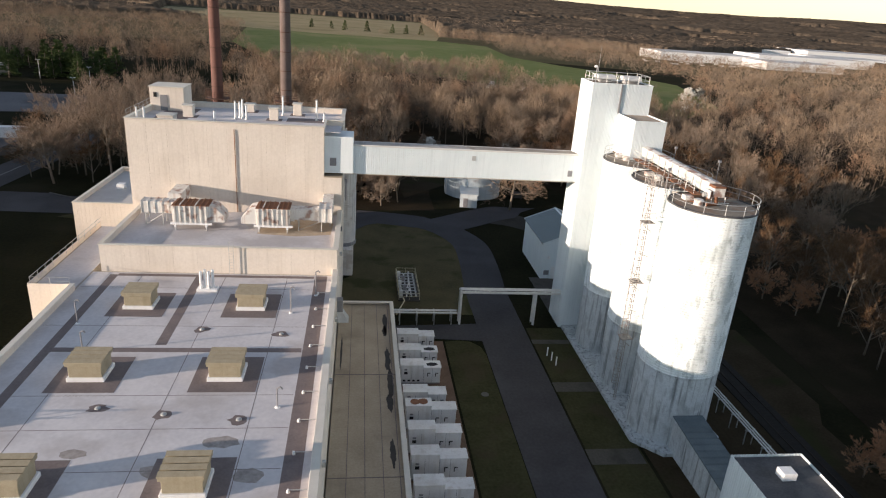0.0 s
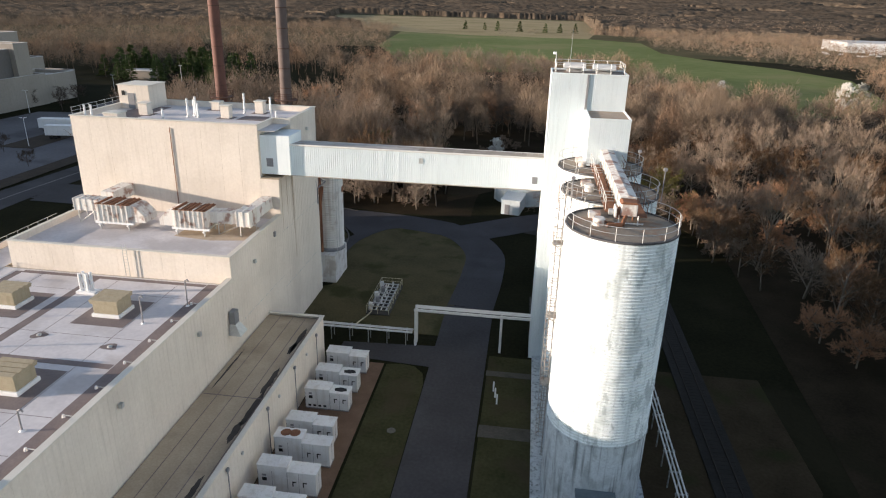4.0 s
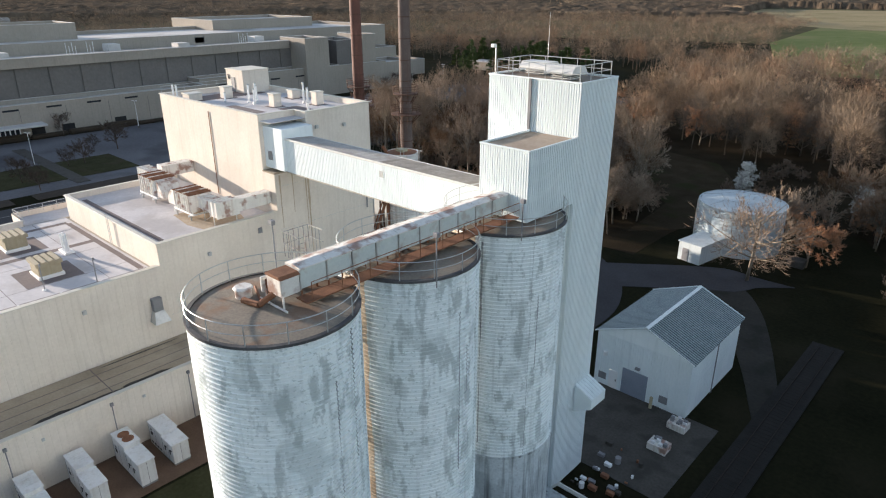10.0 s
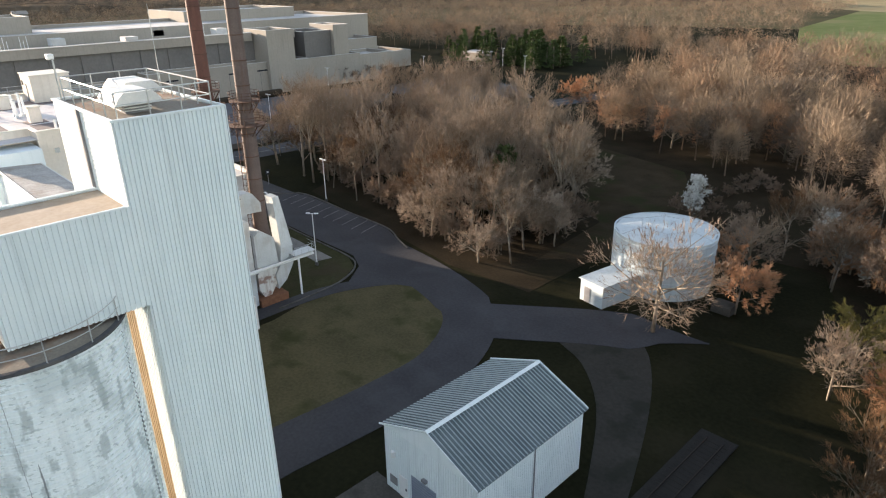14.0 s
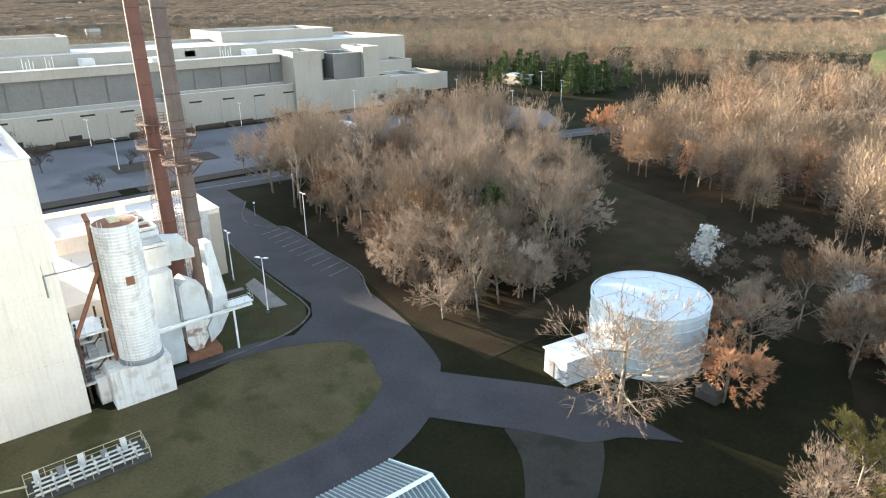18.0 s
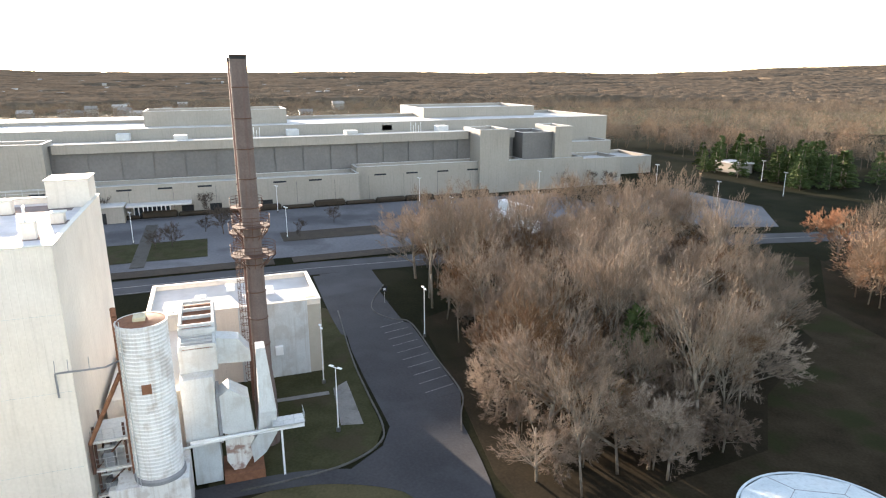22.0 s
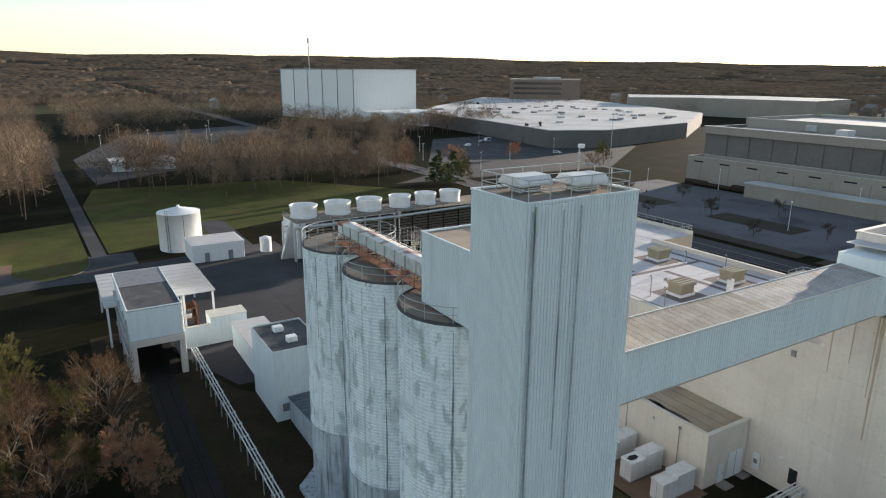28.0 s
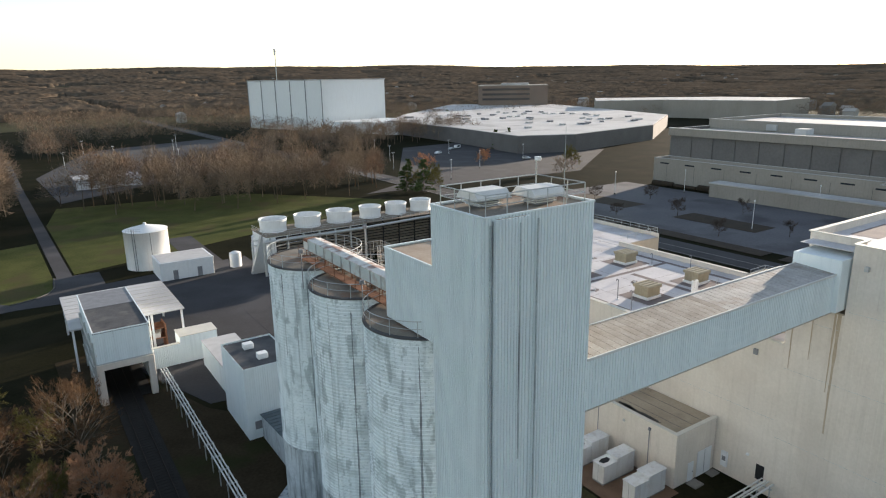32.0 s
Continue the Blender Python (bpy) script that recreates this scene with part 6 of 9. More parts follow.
def smokestack(x, y, shell):
    t = thing("smokestack", "tall rusty brown steel smokestack with a ringed platform", "smokestack", (x, y, 0), "smokestacks")
    part("base_cone", Shape().lathe(x, y, [(1.25, 0), (1.2, 6), (0.95, 9)], 28), shell, t, smooth=True)
    for k in range(11):
        z0 = 9 + k * 3.0
        sec = part("section", Shape().lathe(x, y, [(0.95 - 0.012 * k, z0), (0.938 - 0.012 * k, z0 + 2.96)], 28), shell, t, smooth=True)
        part("flange", Shape().lathe(x, y, [(0.94 - 0.012 * k, z0 + 2.9), (1.0 - 0.012 * k, z0 + 2.92), (1.0 - 0.012 * k, z0 + 3.0), (0.92 - 0.012 * k, z0 + 3.02)], 28), M_DARKRUST, sec)
    part("throat", Shape().cyl(x, y, 41.6, 42.0, 0.82, 0.82, 28), M_DARK, t)
    for z, r in ((22.0, 2.3), (25.0, 1.9)):
        plat = part("platform", Shape().lathe(x, y, [(0.95, z), (r, z), (r, z + 0.08), (0.95, z + 0.08)], 24), M_DARKRUST, t)
        for dz in (0.45, 0.8, 1.15):
            part("guard_ring", Shape().ring(x, y, z + dz, r, 0.03, 24), M_DARKRUST, plat)
        for k in range(10):
            a = k * math.pi / 5
            part("guard_post", Shape().tube((x + r * math.cos(a), y + r * math.sin(a), z), (x + r * math.cos(a), y + r * math.sin(a), z + 1.15), 0.03, n=4), M_DARKRUST, plat)
            part("bracket", Shape().tube((x + r * math.cos(a), y + r * math.sin(a), z), (x + 0.95 * math.cos(a), y + 0.95 * math.sin(a), z - 1.4), 0.05, n=4), M_DARKRUST, plat)
    lad_ = Shape()
    for s in (-0.2, 0.2):
        lad_.tube((x + 0.3 + s, y - 1.15, 6), (x + 0.3 + s, y - 1.15, 26), 0.03, n=4)
    for k in range(60):
        lad_.tube((x + 0.1, y - 1.15, 6.2 + k * 0.33), (x + 0.5, y - 1.15, 6.2 + k * 0.33), 0.016, n=3)
    ladr = part("ladder", lad_, M_DARKRUST, t)
    for k in range(22):
        z = 8 + k * 0.8
        part("cage_hoop", Shape().path([(x - 0.05, y - 1.15, z), (x - 0.1, y - 1.6, z), (x + 0.3, y - 1.85, z), (x + 0.7, y - 1.6, z), (x + 0.65, y - 1.15, z)], 0.03, 4), M_DARKRUST, ladr)
    for dx, dy in ((-0.1, -1.6), (0.3, -1.85), (0.7, -1.6)):
        part("cage_bar", Shape().tube((x + dx, y + dy, 8), (x + dx, y + dy, 24.8), 0.025, n=4), M_DARKRUST, ladr)
    return t


st = smokestack(-14.6, 114.5, M_STACKGREY)
st2 = smokestack(-25.5, 114.6, M_STACK)
tagged(st, "tall grey brown steel smokestack with a ringed platform")
boiler = thing("boiler_house", "low cream concrete boiler house with a white flat roof", "building", (-38, 113, 0))
part("wall", Shape().box(-44.5, -31.0, 101.5, 123.4, 0, 9.9), M_CORE, boiler)
panel_wall(boiler, "E", -31.0, 101.5, 121.6, 0, 10.6, **P)
part("pale_wall", Shape().box(-31.0, -30.9, 112.6, 121.6, 0, 10.55), M_DULLWHITE, boiler, "pale grey painted end wall")
panel_wall(boiler, "N", 123.4, -44.5, -31.0, 0, 10.6, **P)
panel_wall(boiler, "E", -32.5, 121.6, 123.4, 0, 10.6, **P)
panel_wall(boiler, "W", -44.5, 101.5, 123.4, 0, 10.6, **P)
panel_wall(boiler, "S", 101.5, -44.5, -31.0, 0, 10.6, **P)
part("roof", Shape().box(-44.3, -31.2, 101.7, 123.2, 9.9, 9.96), M_PALEROOF, boiler)
part("parapet", Shape().box(-44.5, -44.2, 101.5, 123.4, 9.9, 10.6).box(-31.3, -31.0, 101.5, 123.4, 9.9, 10.6).box(-44.2, -31.3, 123.1, 123.4, 9.9, 10.6).box(-44.2, -31.3, 101.5, 101.8, 9.9, 10.6), M_CONC, boiler)
for a in ((-44.6, -44.1, 101.4, 123.5), (-31.4, -30.9, 101.4, 123.5), (-44.1, -31.4, 123.0, 123.5), (-44.1, -31.4, 101.4, 101.9)):
    part("parapet_cap", Shape().box(*a, 10.6, 10.7, 0.02), M_COPING, boiler)
part("wall_box", Shape().box(-30.9, -30.3, 117.0, 118.0, 3.4, 4.6, 0.03), M_WHITE, boiler)
for x, y, w in ((-38, 117, 1.6), (-37, 108, 1.4), (-41, 112, 1.2), (-34, 104, 1.2)):
    part("roof_unit", Shape().box(x - w / 2, x + w / 2, y - w / 2, y + w / 2, 9.95, 10.8, 0.04), M_WHITE, boiler)
part("link_wall", Shape().box(-31, -13, 99, 106, 0, 8.5), M_CONC, boiler, "low link wing")

# ---- storage tanks ----
tank = thing("storage_tank", "large white ribbed steel tank with a faceted roof", "tank", (24.5, 152.5, 0))
prof = [(6.6, 0)]
for k in range(6):
    z = 1.15 * (k + 1)
    prof += [(6.6, z), (6.68, z + 0.04), (6.68, z + 0.12), (6.6, z + 0.16)]
prof += [(6.6, 7.4), (6.72, 7.42), (6.72, 7.55), (6.5, 7.55)]
part("shell", Shape().lathe(24.5, 152.5, prof, 56), M_TANK, tank, smooth=False)
roof = Shape()
ring12 = [(24.5 + 6.6 * math.cos(k * math.pi / 6), 152.5 + 6.6 * math.sin(k * math.pi / 6), 7.5) for k in range(12)]
ring6 = [(24.5 + 3.6 * math.cos(k * math.pi / 3), 152.5 + 3.6 * math.sin(k * math.pi / 3), 8.15) for k in range(6)]
for k in range(6):
    part("roof_plate", Shape().add([ring6[k], ring6[(k + 1) % 6], (24.5, 152.5, 8.35)], [(0, 1, 2)]), M_TANK, tank)
for k in range(6):
    a, b, c = ring12[2 * k], ring12[2 * k + 1], ring12[(2 * k + 2) % 12]
    part("roof_plate", Shape().add([a, b, c, ring6[k], ring6[(k + 1) % 6]], [(0, 1, 3), (1, 4, 3), (1, 2, 4)]), M_TANK, tank)
seams = Shape()
for k in range(6):
    seams.tube(ring6[k], ring6[(k + 1) % 6], 0.03, n=4).tube(ring6[k], ring12[2 * k], 0.03, n=4)
part("roof_seams", seams, M_LOUVRE, tank)
part("hub_vent", Shape().cyl(24.5, 152.5, 8.3, 8.7, 0.4, 0.3, 12), M_TANK, tank)
part("side_pipe", Shape().path([(18.0, 150.6, 0), (18.0, 150.6, 7.0), (18.4, 150.7, 7.3)], 0.12), M_PIPE, tank)
pb = thing("pump_box", "white flat roofed pump house beside the tank", "pump house", (21.5, 143, 0))
part("body", Shape().prism([(19.9, 140.2), (23.6, 139.6), (24.8, 146.6), (21.0, 147.4)], 0, 3.0), M_TANK, pb)
part("roof", Shape().prism([(19.7, 140.0), (23.8, 139.4), (25.0, 146.6), (20.9, 147.5)], 3.0, 3.12), M_TANK, pb)
part("door", Shape().prism([(20.6, 140.06), (21.6, 139.9), (21.6, 139.86), (20.6, 140.02)], 0.05, 2.1), M_LOUVRE, pb)
solid("concrete_block", Shape().box(33.5, 36.0, 148.6, 150.6, 0, 1.2, 0.1), M_SLAB, "pale concrete block beside the tank", "block")


def round_tank(x, y, r, h, cone, label):
    t = thing("round_tank", label, "tank", (x, y, 0))
    part("shell", Shape().lathe(x, y, [(r, 0), (r, h), (r + 0.06, h), (r + 0.06, h + 0.1)], 40), M_WHITE, t, smooth=True)
    part("roof", Shape().lathe(x, y, [(r + 0.06, h + 0.1), (0.4, h + cone), (0.02, h + cone + 0.05)], 40), M_WHITE, t)
    part("vent", Shape().cyl(x, y, h + cone, h + cone + 0.4, 0.35, 0.3, 10), M_WHITE, t)
    part("ladder", Shape().path([(x + r * 0.72, y + r * 0.72, 0), (x + r * 0.72, y + r * 0.72, h + 1)], 0.06).path([(x + r * 0.64, y + r * 0.8, 0), (x + r * 0.64, y + r * 0.8, h + 1)], 0.06), M_LOUVRE, t)
    part("strap", Shape().path([(x - 0.1, y + r + 0.03, 0), (x - 0.1, y + r + 0.03, h)], 0.06), M_LOUVRE, t)
    railing(t, [(x + r * math.cos(a), y + r * math.sin(a)) for a in (0.4, 0.8, 1.2)], h + 0.1, 0.9, 0.8, M_GALV)
    return t


round_tank(29.6, -44.5, 4.7, 8.6, 1.2, "white steel tank with a shallow conical roof")
round_tank(77.8, 14.2, 2.8, 4.7, 0.5, "white steel tank with a black ladder among bare trees")
pump = thing("pump_house", "long white flat roofed pump house", "pump house", (24.5, -33, 0))
part("body", Shape().box(19.0, 30.0, -38, -29.2, 0, 3.6, 0.05), M_WHITE, pump)
part("parapet", Shape().box(18.9, 30.1, -38.1, -29.1, 3.6, 3.95, 0.03), M_WHITE, pump)
part("roof", Shape().box(19.3, 29.7, -37.7, -29.5, 3.96, 3.99), M_PALEROOF, pump)
for x in (21.5, 26.5):
    part("door", Shape().box(x, x + 1.0, -29.19, -29.12, 0.05, 2.1), M_LOUVRE, pump)
cab = thing("switch_house", "white prefabricated switch house with a flat roof", "switch house", (70.5, -45.5, 0))
part("body", Shape().box(69.0, 75.8, -62.5, -39.5, 0.3, 4.9, 0.05), M_WHITE, cab)
part("roof", Shape().box(68.8, 76.0, -62.7, -39.3, 4.9, 5.05, 0.03), M_PALEROOF, cab)
part("plinth", Shape().box(69.1, 75.7, -62.4, -39.6, 0, 0.3), M_SLAB, cab)
for x in (71.6, 73.0):
    part("window", Shape().box(x, x + 1.1, -39.5, -39.44, 0.7, 1.3), M_GLASS, cab)
part("roof_panel", Shape().box(69.4, 75.4, -62.1, -39.9, 5.05, 5.09), M_PATCH, cab, "weathered grey roof felt")
part("corner_pipe", Shape().tube((68.9, -40.6, 0), (68.9, -40.6, 4.8), 0.07), M_GALV, cab)
sheet("switch_house_apron", rect(63.2, 69.0, -47.5, -39.4), 0.03, M_PAD, "brown gravel apron beside the switch house", "pad")

# ---- electrical yard ----
sub = thing("substation_gantry", "tangled grey steel substation gantry with insulators", "substation", (88, -50, 0))
def truss(p, q, w, n):
    """A square lattice bar: four chords with zigzag bracing."""
    p, q = Vector(p), Vector(q)
    d = (q - p).normalized()
    a = d.orthogonal().normalized() * w
    b = d.cross(a).normalized() * w
    sh = Shape()
    cs = [a + b, a - b, -a - b, -a + b]
    for c in cs:
        sh.tube(p + c, q + c, 0.05, n=4)
    for k in range(n):
        u, v = p.lerp(q, k / n), p.lerp(q, (k + 1) / n)
        for m in range(4):
            sh.tube(u + cs[m], v + cs[(m + 1) % 4], 0.03, n=3)
    return sh


rs = random.Random(4)
for i in range(4):
    for j in range(2):
        x, y = 85 + i * 7.0, -58.5 + j * 15
        part("lattice_post", truss((x, y, 0), (x, y, 8.4), 0.28, 8), M_YARDSTEEL, sub)
    part("truss_beam", truss((85 + i * 7.0, -58.5, 8.0), (85 + i * 7.0, -43.5, 8.0), 0.3, 14), M_YARDSTEEL, sub)
for j in range(3):
    y = -58.5 + j * 7.5
    part("truss_beam", truss((85, y, 8.1 - 0.6 * (j % 2)), (106, y, 8.1 - 0.6 * (j % 2)), 0.25, 18), M_YARDSTEEL, sub)
for i in range(6):
    for j in range(4):
        x, y = 86.5 + i * 3.6, -57 + j * 4.2
        part("insulator", Shape().cyl(x, y, 5.4, 7.6, 0.13, 0.08, 8), M_LOUVRE, sub)
        part("bus_post", Shape().cyl(x, y, 0, 3.4, 0.09, n=6).cyl(x, y, 3.4, 4.6, 0.16, 0.10, 8), M_YARDSTEEL, sub)
    part("bus_bar", Shape().tube((86.5 + i * 3.6, -57.5, 4.7), (86.5 + i * 3.6, -44, 4.7), 0.06, n=6), M_YARDSTEEL, sub)
for x, y in ((88.6, -48.5), (85.6, -46)):
    part("mast", truss((x, y, 7.8), (x, y, 14.6), 0.10, 12), M_YARDSTEEL, sub)
for x, y, h in ((78.8, -47.4, 5.4), (78.4, -44.0, 4.6), (80.2, -49.5, 6.0), (79.0, -54, 5.0)):
    sw = thing("switch_stand", "grey steel switch stand with insulators", "switch stand", (x, y, 0), "yard switch stands")
    part("stand", truss((x, y, 0), (x, y, h), 0.35, 6), M_YARDSTEEL, sw)
    part("switch_arm", Shape().box(x - 0.9, x + 0.9, y - 0.1, y + 0.1, h, h + 0.2), M_YARDSTEEL, sw)
    for k in (-0.7, 0, 0.7):
        part("insulator", Shape().cyl(x + k, y, h + 0.2, h + 1.0, 0.12, 0.07, 8), M_LOUVRE, sw)
for x in (89.5, 96.5, 101.5):
    tr = thing("transformer", "grey power transformer with cooling fins", "transformer", (x, -44.8, 0), "yard transformers")
    tb = part("tank", Shape().box(x - 1.0, x + 1.0, -45.9, -44.0, 0.2, 2.6, 0.05), M_YARDSTEEL, tr)
    for k in range(5):
        part("cooling_fin", Shape().box(x - 0.9 + k * 0.4, x - 0.75 + k * 0.4, -43.98, -43.4, 0.5, 2.3), M_YARDSTEEL, tb)
    for k in range(3):
        part("bushing", Shape().cyl(x - 0.6 + k * 0.6, -45, 2.6, 3.6, 0.12, 0.06, 8), M_WHITE, tb)



# ---- truck loading shed, canopy, low wing ----
load = thing("truck_shed", "tall white ribbed truck loading shed over the railway", "loading shed", (44.3, 15, 0))
part("wall", Shape().box(41.1, 47.6, 5.6, 24.4, 5.6, 9.8), M_CORE, load)
L_ = dict(w=1.0, n=4, d=0.05, gap=0.004, material=M_SIDING, name="siding_sheet")
panel_wall(load, "N", 24.4, 41.1, 47.6, 5.7, 10.0, **L_)
panel_wall(load, "E", 47.6, 5.6, 24.4, 0.3, 10.0, **L_)
panel_wall(load, "W", 41.1, 5.6, 24.4, 0.3, 10.0, **L_)
panel_wall(load, "S", 5.6, 41.1, 47.6, 5.7, 10.0, **L_)
part("roof", Shape().box(41.0, 47.7, 13.6, 24.5, 9.94, 10.06), M_DARKROOF, load, "dark flat roof")
part("roof", Shape().box(41.0, 47.7, 5.5, 13.6, 9.94, 10.1), M_LOUVRE, load, "paler grey roof half")
for a in ((40.95, 41.1, 5.5, 24.5), (47.6, 47.75, 5.5, 24.5), (41.1, 47.6, 24.38, 24.52)):
    part("roof_edge", Shape().box(*a, 10.0, 10.16, 0.01), M_SIDING, load)
part("lintel", Shape().box(40.9, 47.8, 24.3, 24.75, 4.9, 5.7, 0.02), M_CONC, load)
part("cable_tray", Shape().path([(40.8, 24.85, 5.9), (47.9, 24.85, 5.9), (47.9, 24.85, 0.4)], 0.07, 6), M_GALV, load)
for x in (41.3, 47.4):
    part("post", Shape().box(x - 0.4, x + 0.4, 23.9, 24.6, 0, 4.9, 0.03), M_CONC, load)
    part("post", Shape().box(x - 0.3, x + 0.3, 5.6, 6.2, 0, 5.7, 0.03), M_CONC, load)
part("inner_floor", Shape().box(41.5, 47.2, 6.0, 24.2, 0.02, 0.08), M_DARK, load)
for z in (2.6, 5.2, 7.6):
    part("side_pipe", Shape().path([(47.95, 6.5, z), (47.95, 23.6, z)], 0.08, 6), M_GALV, load)
for y in (9, 14, 19, 23):
    part("side_post", Shape().box(47.7, 48.0, y - 0.12, y + 0.12, 0, 8.4), M_GALV, load)
part("ladder", Shape().path([(40.75, 23.5, 0), (40.75, 23.5, 10.6)], 0.05).path([(40.75, 23.0, 0), (40.75, 23.0, 10.6)], 0.05), M_GALV, load)
can = thing("loading_canopy", "white flat loading canopy on steel posts", "canopy", (41.5, 0, 0))
part("roof", Shape().box(33.7, 49.6, -7.2, 5.4, 6.4, 6.62, 0.03), M_PALEROOF, can)
part("roof", Shape().box(33.7, 40.9, 5.4, 10.5, 6.4, 6.62, 0.03), M_PALEROOF, can)
part("roof", Shape().box(47.9, 49.6, 5.4, 10.9, 6.4, 6.62, 0.03), M_PALEROOF, can)
for k in range(8):
    part("roof_seam", Shape().box(33.8, 49.5 if k < 5 else 40.8, -5.6 + k * 2.1, -5.52 + k * 2.1, 6.62, 6.66), M_COPING, can)
for x, y in ((34.1, -6.8), (34.1, 10.1), (49.2, -6.8), (38.5, 10.1), (41, -6.8), (49.2, 10.5), (38.5, 2)):
    part("post", Shape().box(x - 0.15, x + 0.15, y - 0.15, y + 0.15, 0, 6.4), M_WHITE, can)
part("rack", Shape().box(36.5, 39.5, 6.5, 9.5, 2.0, 2.15).box(36.5, 39.5, 6.5, 9.5, 3.6, 3.75).box(36.5, 36.7, 6.5, 9.5, 0, 4.2).box(39.3, 39.5, 6.5, 9.5, 0, 4.2), M_RUST, can)
for x, y, w, h in ((37.0, 6.9, 0.8, 1.1), (38.3, 7.4, 0.9, 0.9), (37.4, 8.6, 1.0, 0.7)):
    part("stored_box", Shape().box(x, x + w, y, y + 0.8, 2.15, 2.15 + h, 0.02), M_RUSTY, can)
wing = thing("yard_wall", "low white ribbed yard wall with a stepped block", "wall", (36, 16, 0))
panel_wall(wing, "N", 16.5, 30.6, 36.0, 0, 4.2, **L_)
panel_wall(wing, "N", 16.5, 36.0, 41.0, 0, 3.2, **L_)
part("block", Shape().box(30.6, 36.0, 13.2, 16.5, 0, 4.15), M_SIDING, wing)
part("run", Shape().box(36.0, 41.0, 16.1, 16.5, 0, 3.15), M_SIDING, wing)
part("cap", Shape().box(30.5, 36.05, 13.1, 16.62, 4.2, 4.3, 0.02), M_COPING, wing)
part("cap", Shape().box(36.05, 41.0, 16.0, 16.62, 3.2, 3.3, 0.02), M_COPING, wing)
low_wing = thing("low_wing", "low flat roofed white wing of the control building", "building", (31, 27, 0))
part("wall", Shape().box(28.6, 33.4, 18.8, 34.85, 0, 3.6), M_CORE, low_wing)
panel_wall(low_wing, "E", 33.4, 18.8, 34.85, 0, 3.75, **L_)
panel_wall(low_wing, "S", 18.8, 28.6, 33.45, 0, 3.75, **L_)
panel_wall(low_wing, "W", 28.6, 18.8, 34.85, 0, 3.75, **L_)
part("roof", Shape().box(28.5, 33.5, 18.7, 34.85, 3.74, 3.86), M_PALEROOF, low_wing)
ctl = thing("control_building", "white ribbed control building with a dark gravel roof", "building", (31.5, 39.5, 0))
part("wall", Shape().box(28.35, 34.55, 34.9, 43.95, 0, 8.6), M_CORE, ctl)
for f_, c_, a_, b_ in (("E", 34.55, 34.85, 44.0), ("W", 28.35, 34.85, 44.0), ("N", 43.95, 28.3, 34.6), ("S", 34.9, 28.3, 34.6)):
    panel_wall(ctl, f_, c_, a_, b_, 0, 9.0, **L_)
part("roof", Shape().box(28.4, 34.5, 34.95, 43.9, 8.6, 8.8), M_DARKROOF, ctl)
for x, y in ((31.5, 41.4), (32.0, 37.6)):
    part("roof_unit", Shape().box(x - 0.6, x + 0.6, y - 0.5, y + 0.5, 8.8, 9.5, 0.05), M_WHITE, ctl)
part("louvre", Shape().box(33.0, 33.8, 44.0, 44.06, 1.2, 2.2), M_LOUVRE, ctl)
pas = thing("covered_passage", "low covered passage with a ribbed grey roof", "passage", (31.6, 50, 0))
part("wall", Shape().extrude_x([(44.1, 0), (56.2, 0), (56.2, 4.0), (44.1, 3.0)], 30.2, 33.0), M_SILO_LOW, pas)
for k in range(14):
    ya, yb = 44.1 + k * 0.87, 44.1 + (k + 1) * 0.87
    za, zb = 3.0 + (ya - 44.1) / 12.1, 3.0 + (yb - 44.1) / 12.1
    part("roof_sheet", Shape().extrude_x([(ya + 0.03, za), (yb - 0.03, zb), (yb - 0.03, zb + 0.12), (ya + 0.2, za + 0.16), (ya + 0.03, za + 0.06)], 30.0, 33.2), M_ROOFMETAL, pas)

# ---- cooling tower ----
ct = thing("cooling_tower", "long cooling tower with six white fan stacks and louvres", "cooling tower", (-16, -24, 0))
part("white_casing", Shape().box(-14.5, 9.6, -30, -20.5, 0.3, 8.3, 0.06), M_WHITE, ct)
# Casing is near black: shade between the slats is put into its colour.
part("dark_casing", Shape().box(-42, -14.5, -30, -22.5, 0.3, 8.3, 0.06), M_DARK, ct, "casing coloured near black for the shade between slats")
for k in range(11):
    zz = 0.7 + k * 0.68
    part("louvre_slat", Shape().extrude_x([(-22.45, zz + 0.24), (-21.75, zz), (-21.7, zz + 0.06), (-22.42, zz + 0.32)], -41.8, -14.7), M_BARK, ct)
    part("louvre_slat", Shape().extrude_x([(-20.46, zz + 0.24), (-19.95, zz), (-19.9, zz + 0.06), (-20.44, zz + 0.32)], -14.2, 7.4), M_BARK, ct)
# Near-black sheet added behind the slats for the shade in their gaps.
part("louvre_backing", Shape().box(-14.4, 7.6, -20.5, -20.46, 0.5, 8.1), M_DARK, ct)
for k, x in enumerate((10.2, 10.9, 11.5)):
    part("riser_pipe", Shape().path([(x, -28.6 + k * 1.9, 0.1), (x, -28.6 + k * 1.9, 7.2 - k * 0.7), (9.5, -28.6 + k * 1.9, 7.2 - k * 0.7)], 0.2, 8), M_PIPE if k else M_WHITE, ct)
for k in range(7):
    x = -41.5 + k * 4.4
    part("frame_post", Shape().box(x - 0.12, x + 0.12, -22.0, -21.7, 0, 8.6), M_DARK, ct)
for k in range(7):
    part("panel_rib", Shape().box(-14.0 + k * 3.8, -13.7 + k * 3.8, -20.45, -19.85, 0.4, 8.2), M_GALV, ct)
